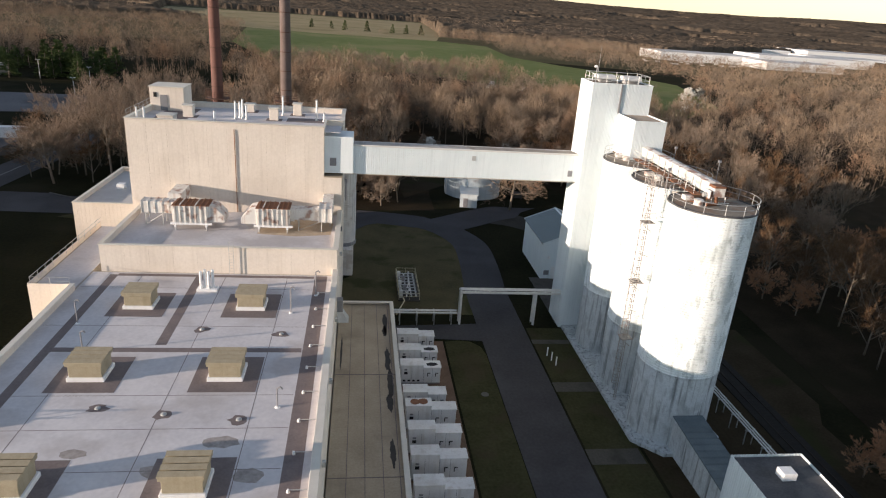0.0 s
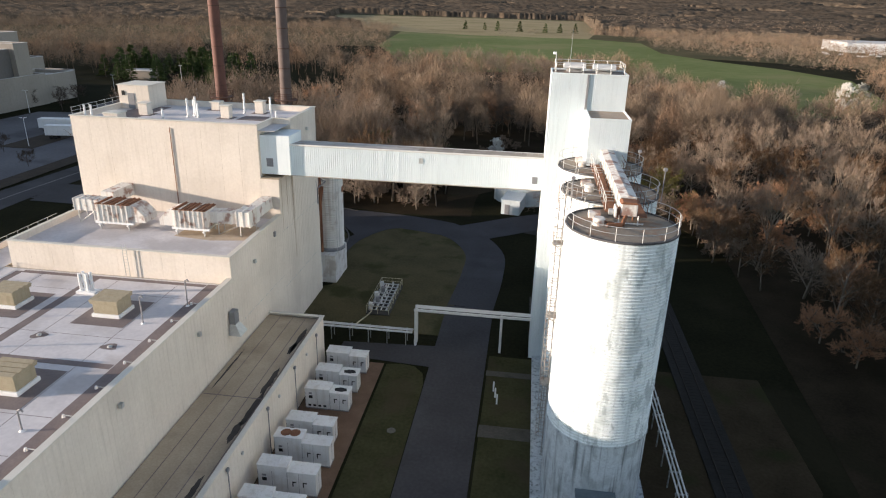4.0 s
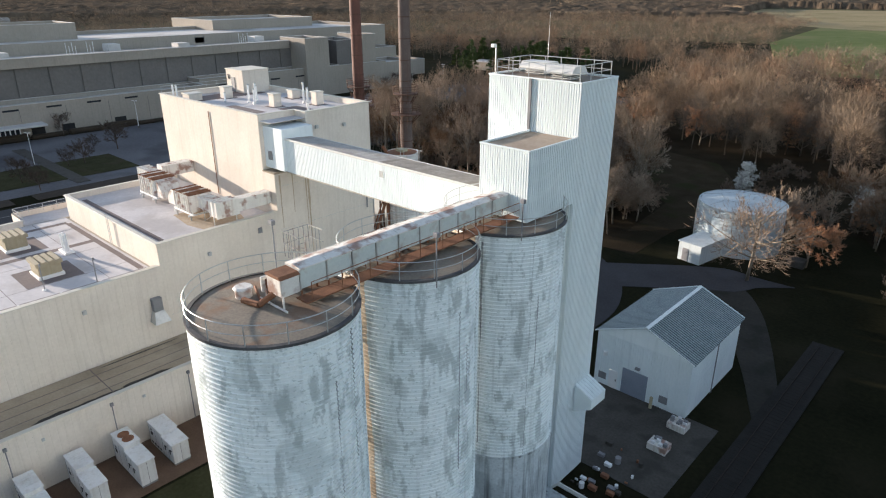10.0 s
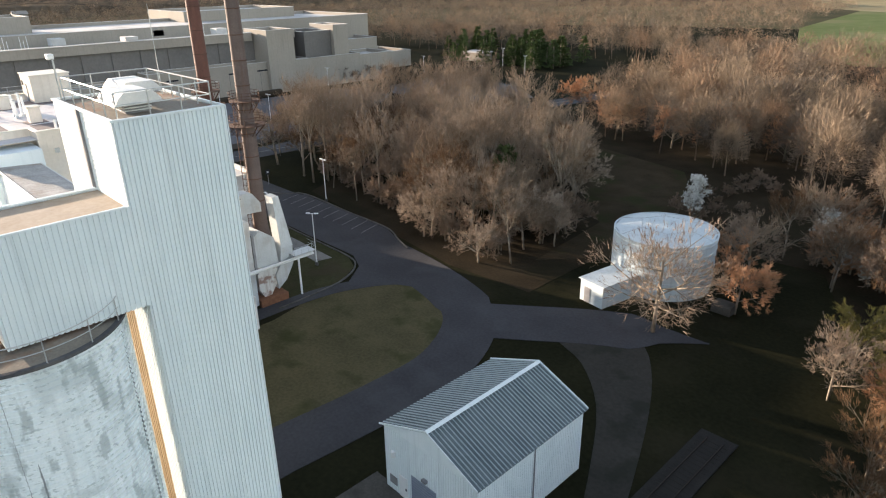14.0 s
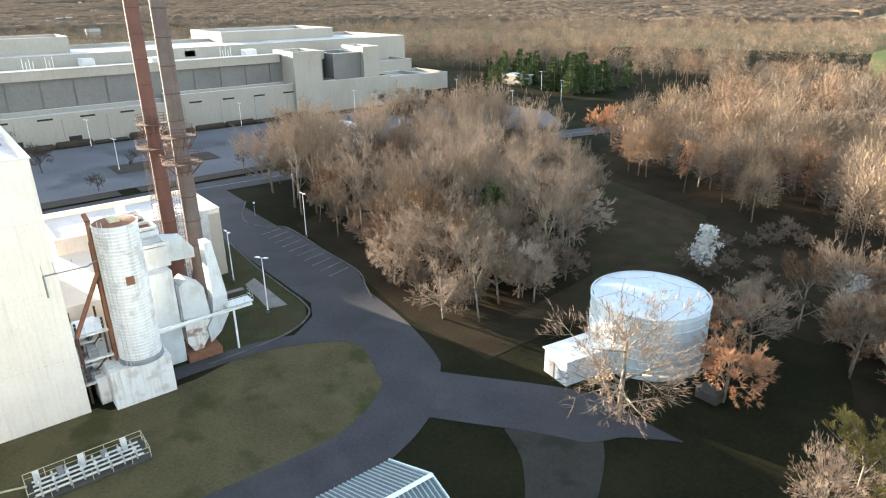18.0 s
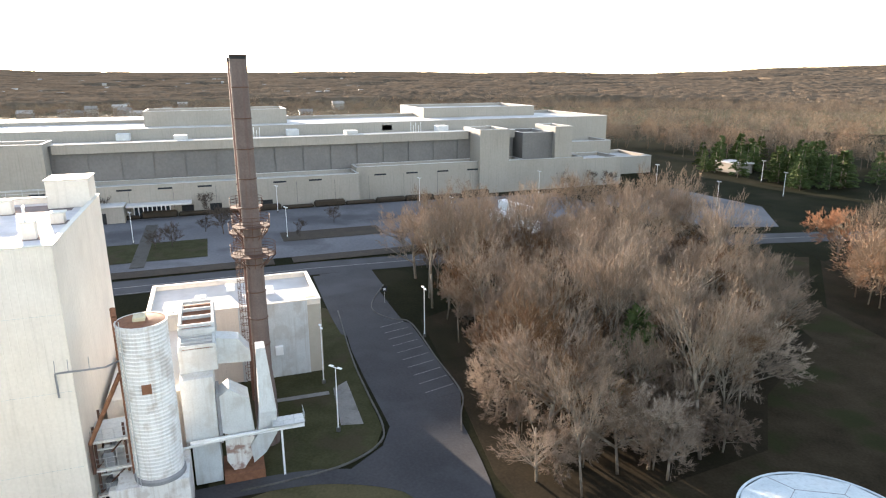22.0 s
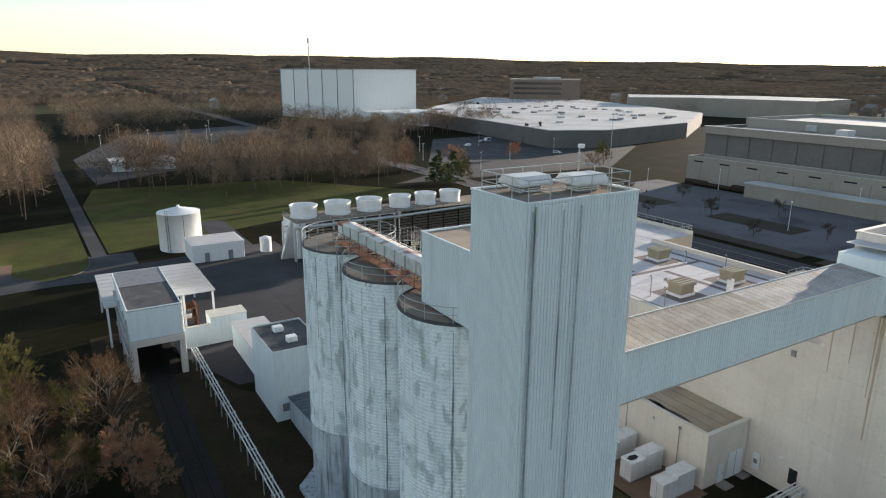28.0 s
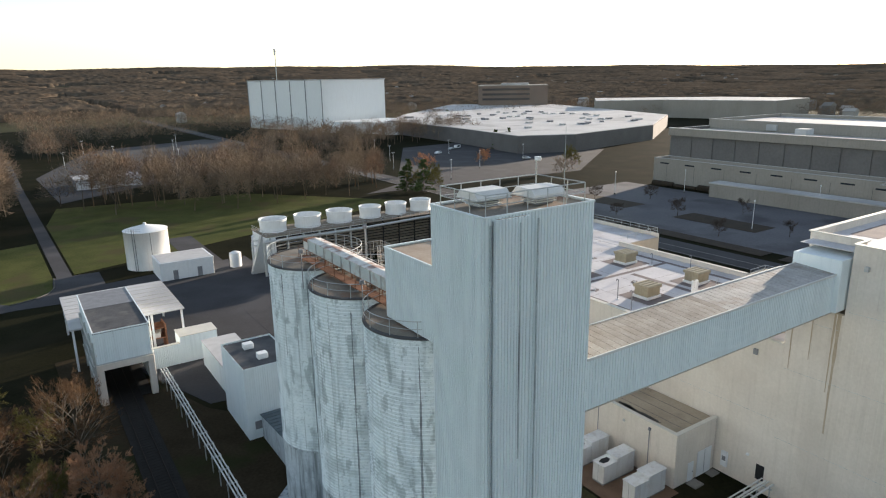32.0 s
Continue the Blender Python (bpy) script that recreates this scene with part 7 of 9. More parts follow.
for k, x in enumerate((6.0, -2.2, -10.2, -18.4, -25.6, -32.8)):
    r = 3.1 if k < 3 else 2.7
    cowl = part("fan_cowl", Shape().lathe(x, -26.2, [(r * 0.98, 8.3), (r * 0.93, 9.3), (r, 11.0), (r + 0.08, 11.0), (r + 0.08, 11.15), (r - 0.12, 11.15), (r * 0.86, 9.3)], 32), M_WHITE, ct, smooth=False)
    part("fan_throat", Shape().cyl(x, -26.2, 8.6, 8.7, r * 0.84, n=28), M_DARK, cowl)
part("walkway", Shape().box(-42, 9.8, -30.2, -20.3, 8.3, 8.42), M_BARK, ct)
railing(ct, [(9.6, -30), (9.6, -20.5), (-42, -20.5)], 8.42, 1.0, 2.6, M_GALV, 0.035)
part("header_pipe", Shape().path([(10.6, -19.2, 0.2), (10.6, -19.2, 7.6), (-14, -19.2, 7.6), (-40, -20.6, 7.9)], 0.32, 10), M_GALV, ct)
part("stair", Shape().extrude_y([(9.7, 0), (12.5, 0), (12.5, 0.3), (9.9, 8.4), (9.7, 8.4)], -24, -23), M_GALV, ct)
solid("chemical_tank", Shape().cyl(13.4, -32, 0, 3.2, 1.3, n=24).lathe(13.4, -32, [(1.3, 3.2), (0.02, 3.7)], 24), M_WHITE, "small white chemical tank", "tank")

# ---- yard clutter, rails, east pipe rack ----
erack = thing("pipe_rack", "white steel pipe rack along the east side of the silos", "pipe rack", (39.5, 55, 0))
for k in range(22):
    y = 22 + k * 2.9
    part("stanchion", Shape().tube((39.0, y, 0), (39.0, y, 2.0), 0.06).tube((39.9, y, 0), (39.9, y, 2.0), 0.06).box(38.9, 40.0, y - 0.06, y + 0.06, 1.7, 1.82), M_GALV, erack)
for x in (39.1, 39.45, 39.8):
    part("pipe", Shape().path([(x, 21, 1.92), (x, 82.8, 1.92)], 0.08, 8), M_PIPE, erack)
part("pipe", Shape().path([(39.5, 82.8, 1.95), (35.2, 82.8, 1.95), (34.6, 82.8, 1.2)], 0.1, 8), M_PIPE, erack)
part("beam", Shape().box(35.0, 40.0, 82.7, 82.95, 1.7, 1.85), M_PIPE, erack)
track = thing("railway_track", "disused railway track on dark ballast", "railway", (45, 70, 0), kind="structure")
part("ballast", Shape().strip([(44.6, -20), (44.8, 60), (45.0, 126)], 3.4, -0.02, 0.14), M_BALLAST, track)
for s in (-0.75, 0.75):
    part("rail", Shape().strip([(44.6 + s, -20), (44.8 + s, 60), (45.0 + s, 125)], 0.08, 0.13, 0.25), M_RAIL, track)
tie = Shape().box(-1.3, 1.3, -0.12, 0.12, 0.0, 0.075, 0.02).mesh("sleeper")
tie.materials.append(M_TIE)
for k in range(170):
    o = part("sleeper", tie, M_TIE, track)
    y = 20 + k * 0.62
    o.matrix_basis = pose(44.72 + (y - 20) * 0.0028 + 0.05 * math.sin(k * 7.1), y, 0.08, 0, 0, 2.5 * math.sin(k * 3.3))
rs = random.Random(8)
for x, y in ((38.4, 94.8), (38.4, 99.0)):
    cr = thing("scrap_crate", "open white crate filled with scrap", "crate", (x, y, 0.02), "scrap crates")
    part("box", Shape().box(x - 0.9, x + 0.9, y - 0.7, y + 0.7, 0.04, 0.75, 0.03), M_RUSTY, cr)
    for k in range(7):
        a, b = x + rs.uniform(-0.7, 0.7), y + rs.uniform(-0.5, 0.5)
        part("scrap", Shape().box(a - 0.2, a + 0.15, b - 0.15, b + 0.15, 0.7, 0.95 + rs.random() * 0.3, 0.03), M_WHITE if k % 2 else M_LOUVRE, cr)
for k in range(26):
    x, y = rs.uniform(34.6, 38.5), rs.uniform(85.5, 92.5)
    s = rs.uniform(0.12, 0.4)
    sh = Shape().cyl(x, y, 0.03, 0.03 + s * 1.6, s * 0.7, n=10) if k % 3 == 0 else Shape().box(x - s, x + s, y - s * 0.6, y + s * 0.6, 0.03, 0.03 + s, 0.03)
    solid("scrap_piece", sh, (M_WHITE, M_RUST, M_LOUVRE, M_SLAB)[k % 4], ("white plastic", "rusted metal", "dark metal", "grey concrete")[k % 4] + " scrap piece lying in the yard", "scrap", "yard scrap")
bol = Shape().cyl(34.9, 100.2, 0.02, 1.3, 0.16, n=12).lathe(34.9, 100.2, [(0.16, 1.3), (0.02, 1.42)], 12)
solid("bollard", bol, M_YELLOW, "yellow steel bollard beside the shed door", "bollard")
for k in range(3):
    solid("marker_post", Shape().cyl(22.4 + 0.25 * k, 75.4 - k * 1.2, 0, 1.2, 0.09, n=8), M_WHITE, "short white marker post beside the road", "marker post", "road marker posts")
solid("path_slab", Shape().prism([(-24.9, 123.6), (-15.2, 122.8), (-14.6, 125.4), (-26.4, 125.7)], 0.0, 0.05), M_CONCPATH, "pale concrete slab on the lawn", "path", kind="structure")
solid("lawn_path", Shape().prism([(-24.4, 114.5), (-23.5, 114.5), (-23.4, 122.9), (-24.3, 122.9)], 0.0, 0.046), M_CONCPATH, "narrow concrete path across the lawn", "path", kind="structure")

# ---- lamp posts ----
def lamp_post(x, y, h=8.0, turn=0):
    t = thing("street_lamp", "slim white lamp post with a flat double head", "street lamp", (0, 0, 0), "car park lamps")
    part("base", Shape().cyl(0, 0, 0, 0.5, 0.25, n=12), M_KERB, t)
    part("pole", Shape().cyl(0, 0, 0.4, h, 0.09, 0.055, n=10), M_WHITE, t)
    arm = part("cross_arm", Shape().box(-0.65, 0.65, -0.05, 0.05, h, h + 0.08, 0.02), M_WHITE, t)
    for xh in (-0.62, 0.62):
        part("lamp_head", Shape().box(xh - 0.3, xh + 0.3, -0.16, 0.16, h + 0.06, h + 0.18, 0.03), M_WHITE, arm)
    t.matrix_basis = pose(x, y, 0, 0, 0, turn)
    return t


lamp0 = lamp_post(-37.6, 140.4)
LAMPS = [(-26.9, 122.7), (-14.0, 122.3), (-147.8, 15.9), (-110.2, 17.8), (-118, 90.8), (-146, 128.3), (-111.2, 127.3), (-145.5, 173.3), (-109.8, 171.2), (-145, 216.3), (-144.5, 264.3), (-105.1, 257.1), (-138.9, 308.1), (-112.2, 291),
         (-124.6, -43), (-146, -30), (-170.5, -50.4), (-100, -110), (-130, -130), (-165, -140), (-110, -180), (-150, -185), (-190, -170), (-200, -215), (-120, -215), (-95, -150), (0, -200), (20, -220), (-20, -240), (5, -280), (-30, -300), (30, -260), (15, -330), (-40, -340),
         (-25, -175), (2, -165)]
for k, (x, y) in enumerate(LAMPS):
    copy_thing(lamp0, pose(x, y, 0, 0, 0, (k * 37) % 40))
sg = thing("road_sign", "small dark square sign on a post at the junction", "sign", (-55.1, 138.4, 0))
part("post", Shape().tube((-55.1, 138.4, 0), (-55.1, 138.4, 2.6), 0.05), M_LOUVRE, sg)
part("board", Shape().box(-55.15, -55.05, 137.9, 138.9, 2.2, 3.2, 0.02), M_DARK, sg)
part("emblem", Shape().box(-55.04, -55.02, 138.2, 138.6, 2.5, 2.9), M_WHITE, sg)
M_HOUSES = mat("house_walls_and_roofs", (0.36, 0.33, 0.30), (0.56, 0.53, 0.48), 0.8, scale=0.05, island=0.85)

# ---- office complex to the west ----
office = thing("office_complex", "long tan concrete office complex with dark recessed bands", "building", (-175, 80, 0))
def block(x0, x1, y0, y1, h, m, cap=True):
    part("wing", Shape().box(x0, x1, y0, y1, 0, h - 0.9), m, office)
    if cap:
        part("roof", Shape().box(x0 + 0.4, x1 - 0.4, y0 + 0.4, y1 - 0.4, h - 0.9, h - 0.6), M_PALEROOF, office)
        for a in ((x0, x1, y0, y0 + 0.4), (x0, x1, y1 - 0.4, y1), (x0, x0 + 0.4, y0 + 0.4, y1 - 0.4), (x1 - 0.4, x1, y0 + 0.4, y1 - 0.4)):
            part("parapet", Shape().box(*a, h - 0.9, h + 0.6), m, office)
            part("coping", Shape().box(a[0] - 0.1, a[1] + 0.1, a[2] - 0.1, a[3] + 0.1, h + 0.6, h + 0.72), M_PALEROOF, office)


block(-235, -164, -51, 215, 20.0, M_OFFDARK)
for a, b in ((-51, 36), (67, 197), (209, 215)):
    part("fascia", Shape().box(-164.0, -162.6, a, b, 18.2, 20.9), M_OFFICE, office)
    part("roof_edge", Shape().box(-164.2, -162.4, a, b, 20.9, 21.1), M_PALEROOF, office)
block(-164, -155, -51, 30, 9.5, M_OFFICE)
block(-164, -152, 30, 155, 9.0, M_OFFICE)
block(-164, -156, 155, 215, 10.5, M_OFFICE)
block(-170, -157, 37, 66, 21.2, M_OFFICE)
block(-170, -154, 198, 209, 21.3, M_OFFICE)
block(-175, -158, 216, 228, 19.5, M_OFFDARK)
block(-172, -156, 228, 235, 21.4, M_OFFICE)
block(-262, -224, 200, 254, 25.6, M_OFFICE)
block(-206, -172, 235, 262, 14.0, M_OFFICE)
block(-200, -176, 262, 285, 6.5, M_OFFICE)
block(-240, -188, -51, 270, 22.6, M_OFFICE)
block(-175, -154.4, 209, 239, 10.4, M_OFFICE)
block(-172, -155.2, 239, 256, 9.6, M_OFFICE)
block(-238, -215, 88, 140, 27.0, M_OFFICE)
for y in range(-50, 196, 9):
    if not (30 < y + 4 < 70):
        part("recessed_panel", Shape().box(-164.0, -163.7, y + 0.25, y + 8.75, 9.8, 18.1), M_OFFDARK, office)
for y in range(-48, 200, 11):
    part("window_band", Shape().box(-155.0 if y < 20 else (-152.0 if y < 150 else -156.0), -154.9 if y < 20 else (-151.9 if y < 150 else -155.9), y, y + 4.0, 9.0 - 0.9, 9.0 - 0.4), M_GLASS, office)
part("podium", Shape().box(-152, -146, -20, 86, 0, 4.6), M_OFFICE, office)
part("podium_edge", Shape().box(-152, -145.6, -20.2, 86.2, 4.6, 5.0, 0.03), M_PALEROOF, office)
for y in (70, 78, 101, 109, 124):
    part("service_door", Shape().box(-151.98 if y > 86 else -145.98, -151.8 if y > 86 else -145.8, y, y + 3.4, 0, 3.0), M_DARK, office)
for y in range(-45, 210, 12):
    xw = -155.0 if y < 30 else (-152.0 if y < 155 else -156.0)
    part("wall_joint", Shape().box(xw, xw + 0.03, y, y + 0.12, 0, 8.2), M_OFFDARK, office)
for y0_, n_ in ((118, 4), (124, 3), (176, 5)):
    for k in range(n_):
        part("roof_aerial", Shape().tube((-163.2, y0_ + k * 0.9, 20), (-163.2, y0_ + k * 0.9, 24.5 - (k % 2)), 0.08, n=5), M_WHITE, office)
part("entrance", Shape().box(-151.95, -151.0, 88, 98, 0, 3.6), M_GLASS, office, "glazed entrance with white mullions")
for k in range(9):
    part("mullion", Shape().box(-151.0, -150.85, 88 + k * 1.22, 88.25 + k * 1.22, 0, 3.4), M_WHITE, office)
part("entrance_canopy", Shape().box(-152, -147, 86.4, 104, 4.0, 4.5), M_PALEROOF, office)
for k in range(14):
    x, y = -205 + (k * 13) % 36, -44 + k * 18
    part("roof_unit", Shape().box(x, x + 5, y, y + 4, 20.0, 22.2, 0.1), M_PALEROOF, office)
for y in range(-50, 200, 10):
    part("hedge", Shape().box(-151.5 if y > 30 else -154.5, -149.5 if y > 30 else -152.5, y, y + 9.8, 0, 1.6 + 0.5 * math.sin(y), 0.5), M_HEDGE, office)
guard = thing("guard_house", "small cream flat roofed gatehouse", "gatehouse", (-165, 318, 0))
part("body", Shape().box(-170, -158, 314, 322, 0, 4, 0.1), M_OFFICE, guard)
part("roof", Shape().box(-170.5, -157.5, 313.5, 322.5, 4, 4.4, 0.05), M_PALEROOF, guard)

# ---- far buildings to the south ----
wh = thing("high_warehouse", "tall pale windowless warehouse with dark vertical joints", "warehouse", (-185, -420, 0))
WHB = [(-137, -487), (-164, -385.5), (-226, -394), (-199, -495.5)]
part("wall", Shape().prism(WHB, 0, 41), M_WHITE, wh)
part("roof_edge", Shape().prism([(-136.3, -487.6), (-163.7, -384.8), (-226.8, -393.6), (-199.4, -496.3)], 41, 41.8), M_PALEROOF, wh)
for k in range(6):
    t = k / 5
    a = Vector((-137, -487)).lerp(Vector((-164, -385.5)), t)
    part("vertical_joint", Shape().prism([(a.x, a.y - 0.5), (a.x + 0.35, a.y - 0.4), (a.x + 0.35, a.y + 0.4), (a.x, a.y + 0.5)], 0, 41.0), M_LOUVRE, wh)
part("low_wing", Shape().prism([(-166, -380), (-224, -388), (-232, -338), (-196, -322)], 0, 9), M_WHITE, wh)
mt = thing("radio_mast", "slim lattice radio mast behind the warehouse", "mast", (-170, -502, 0))
part("lattice", Shape().tube((-170, -502, 0), (-170, -502, 67), 0.7, 0.4, 4), M_GALV, mt)
part("aerials", Shape().cyl(-170, -502, 65, 70, 1.2, n=8), M_GALV, mt)
flat = thing("flat_warehouse", "very wide flat warehouse with a white roof", "warehouse", (-330, -270, 0))
FB = [(-200, -341), (-193, -238), (-182, -164), (-213, -151), (-300, -168), (-400, -234), (-495, -470), (-418, -572), (-252, -408)]
part("wall", Shape().prism(FB, 0, 9.5), M_OFFDARK, flat)
part("roof", Shape().prism([(-310 + (x + 310) * 0.995, -300 + (y + 300) * 0.995) for x, y in FB], 9.5, 9.8), M_PALEROOF, flat)
rs = random.Random(9)
for k in range(60):
    x, y = rs.uniform(-360, -215), rs.uniform(-370, -200)
    part("roof_unit", Shape().box(x, x + rs.uniform(2, 5), y, y + rs.uniform(2, 4), 9.8, 10.9), M_LOUVRE if k % 2 else M_PALEROOF, flat)
far1 = thing("far_office_block", "brown brick office block beyond the flat roofs", "building", (-474, -500, 0))
F1 = [Vector((-416, -513)), Vector((-478, -462)), Vector((-519, -510)), Vector((-457, -562))]
part("wall", Shape().prism([tuple(p) for p in F1], 0, 31.5), M_BRICK, far1)
part("parapet", Shape().prism([tuple(p + (p - Vector((-467, -511))) * 0.012) for p in F1], 31.5, 32.6), M_OFFICE, far1)
for z in (15.5, 21.0, 26.5):
    part("window_band", Shape().add([(*(F1[0].lerp(F1[1], u) + Vector((0.6, 0.7)) * w), z + h) for h in (0, 2.4) for w in (0, 0.6) for u in (0.06, 0.74)], [(2, 3, 7, 6), (4, 6, 7, 5), (0, 1, 3, 2), (0, 2, 6, 4), (1, 5, 7, 3)]), M_GLASS, far1)
part("plant_room", Shape().prism([(-448, -510), (-473, -490), (-491, -512), (-467, -532)], 32.6, 34.6), M_PALEROOF, far1)
far2 = thing("far_flat_block", "long tan flat roofed block in the distance", "building", (-530, -230, 0))
F2 = [(-440, -352), (-498, -316), (-525, -215), (-610, -230), (-600, -320), (-500, -410)]
part("wall", Shape().prism(F2, 0, 17), M_OFFICE, far2)
part("roof", Shape().prism([(x + 1.0 if x < -530 else x - 1.0, y) for x, y in F2], 17, 17.4), M_PALEROOF, far2)
far3 = thing("far_flat_block", "long tan flat roofed block behind the offices", "building", (-330, 30, 0))
part("wall", Shape().box(-420, -260, -60, 160, 0, 15), M_OFFICE, far3)
part("roof", Shape().box(-418, -262, -58, 158, 15, 15.3), M_PALEROOF, far3)
for x, y, w, d, h in ((390, 760, 120, 60, 9), (470, 700, 90, 50, 8), (560, 820, 150, 60, 10), (680, 900, 120, 70, 9), (820, 1080, 200, 90, 11), (620, 1050, 120, 60, 9)):
    mk = thing("retail_store", "low white retail store far beyond the woods", "store", (x, y, 0), "far retail stores")
    part("wall", Shape().box(x - w / 2, x + w / 2, y - d / 2, y + d / 2, 0, h), M_WHITE, mk)
    part("roof", Shape().box(x - w / 2 + 1, x + w / 2 - 1, y - d / 2 + 1, y + d / 2 - 1, h, h + 0.3), M_PALEROOF, mk)


def car(x, y, turn, body, label, van=False):
    t = thing("van" if van else "car", label, "van" if van else "car", (0, 0, 0), "parked cars")
    h = 2.1 if van else 1.45
    part("body", Shape().extrude_y([(-2.2, 0.35), (2.2, 0.35), (2.25, 0.8), (1.4, 0.95), (0.8, h - 0.02), (-1.9, h), (-2.2, 0.95)] if not van else [(-2.6, 0.35), (2.6, 0.35), (2.6, 1.0), (2.0, 1.2), (1.5, h), (-2.6, h)], -0.9, 0.9), body, t)
    part("windows", Shape().extrude_y([(-1.7, 1.0), (1.1, 1.0), (0.7, h - 0.12), (-1.6, h - 0.12)], -0.92, 0.92), M_GLASS, t)
    for wx in (-1.4, 1.4):
        for wy in (-0.85, 0.85):
            wh = part("wheel", Shape().tube((wx, wy - 0.1, 0.33), (wx, wy + 0.1, 0.33), 0.33, n=14), M_TIRE, t)
            part("rim", Shape().tube((wx, wy - 0.11, 0.33), (wx, wy + 0.11, 0.33), 0.2, n=10), M_GALV, wh)
    t.matrix_basis = pose(x, y, 0.02, 0, 0, turn)
    return t


car(-148, -193, 20, M_WHITE, "white saloon car parked in the far car park")
car(-173, -210, 20, M_WHITE, "white van parked in the far car park", True)
car(-166, -206, 25, M_GALV, "silver car parked in the far car park")
car(-170, -143, 100, M_GALV, "silver car parked near the flat warehouse")
for k, (x, y, a) in enumerate(((-115, 193, 10), (-106, 184, 12), (-97, 186, 8))):
    tl = thing("semi_trailer", "long white box trailer parked in the car park", "trailer", (0, 0, 0), "parked trailers")
    part("box", Shape().box(-7, 7, -1.25, 1.25, 1.2, 4.0, 0.05), M_WHITE, tl)
    for wx in (-5.5, -4.3):
        for wy in (-1.0, 1.0):
            part("wheel", Shape().tube((wx, wy - 0.15, 0.5), (wx, wy + 0.15, 0.5), 0.5, n=14), M_TIRE, tl)
    part("landing_leg", Shape().box(4.4, 4.6, -0.8, 0.8, 0, 1.2), M_LOUVRE, tl)
    tl.matrix_basis = pose(x, y, 0.02, 0, 0, a)

dock = thing("dock_building", "low pale loading dock building at the car park edge", "dock", (20, -188, 0))
part("wall", Shape().box(8, 32, -197, -180, 0, 3.6, 0.05), M_WHITE, dock)
part("roof", Shape().box(7.6, 32.4, -197.4, -179.6, 3.6, 3.9), M_PALEROOF, dock)
for k in range(5):
    part("dock_door", Shape().box(32.05, 32.15, -196 + k * 3.2, -193.8 + k * 3.2, 0.6, 3.0), M_LOUVRE, dock)
rs = random.Random(47)
hs = Shape()
for k in range(300):
    a, d = rs.uniform(math.radians(165), math.radians(262)), 560 + 2200 * rs.random() ** 0.8
    x, y = 40 + d * math.cos(a), 60 + d * math.sin(a)
    if -470 < x < -90 and y > -500:
        continue
    z, w, l, h = rise(x, y), rs.uniform(3.5, 5.5), rs.uniform(4, 7), rs.uniform(6, 10)
    hs.box(x - w, x + w, y - l, y + l, z, z + h)
    hs.extrude_y([(x - w - 0.6, z + h), (x + w + 0.6, z + h), (x, z + h + w * 0.6)], y - l - 0.5, y + l + 0.5)
tagged(part("far_houses", hs, M_HOUSES, None), "hundreds of pale suburban houses among far trees", "houses", kind="stuff")

rs = random.Random(31)
fc = Shape()
for k in range(300):
    t = rs.random()
    x, y = 330 + 420 * t + rs.uniform(-40, 60), 690 + 240 * t + rs.uniform(-50, 60)
    fc.box(x, x + 4.4, y, y + 1.9, 0.3, 1.5)
tagged(part("far_parked_cars", fc, M_WHITE, None), "hundreds of pale parked cars far beyond the woods", "cars", kind="stuff")


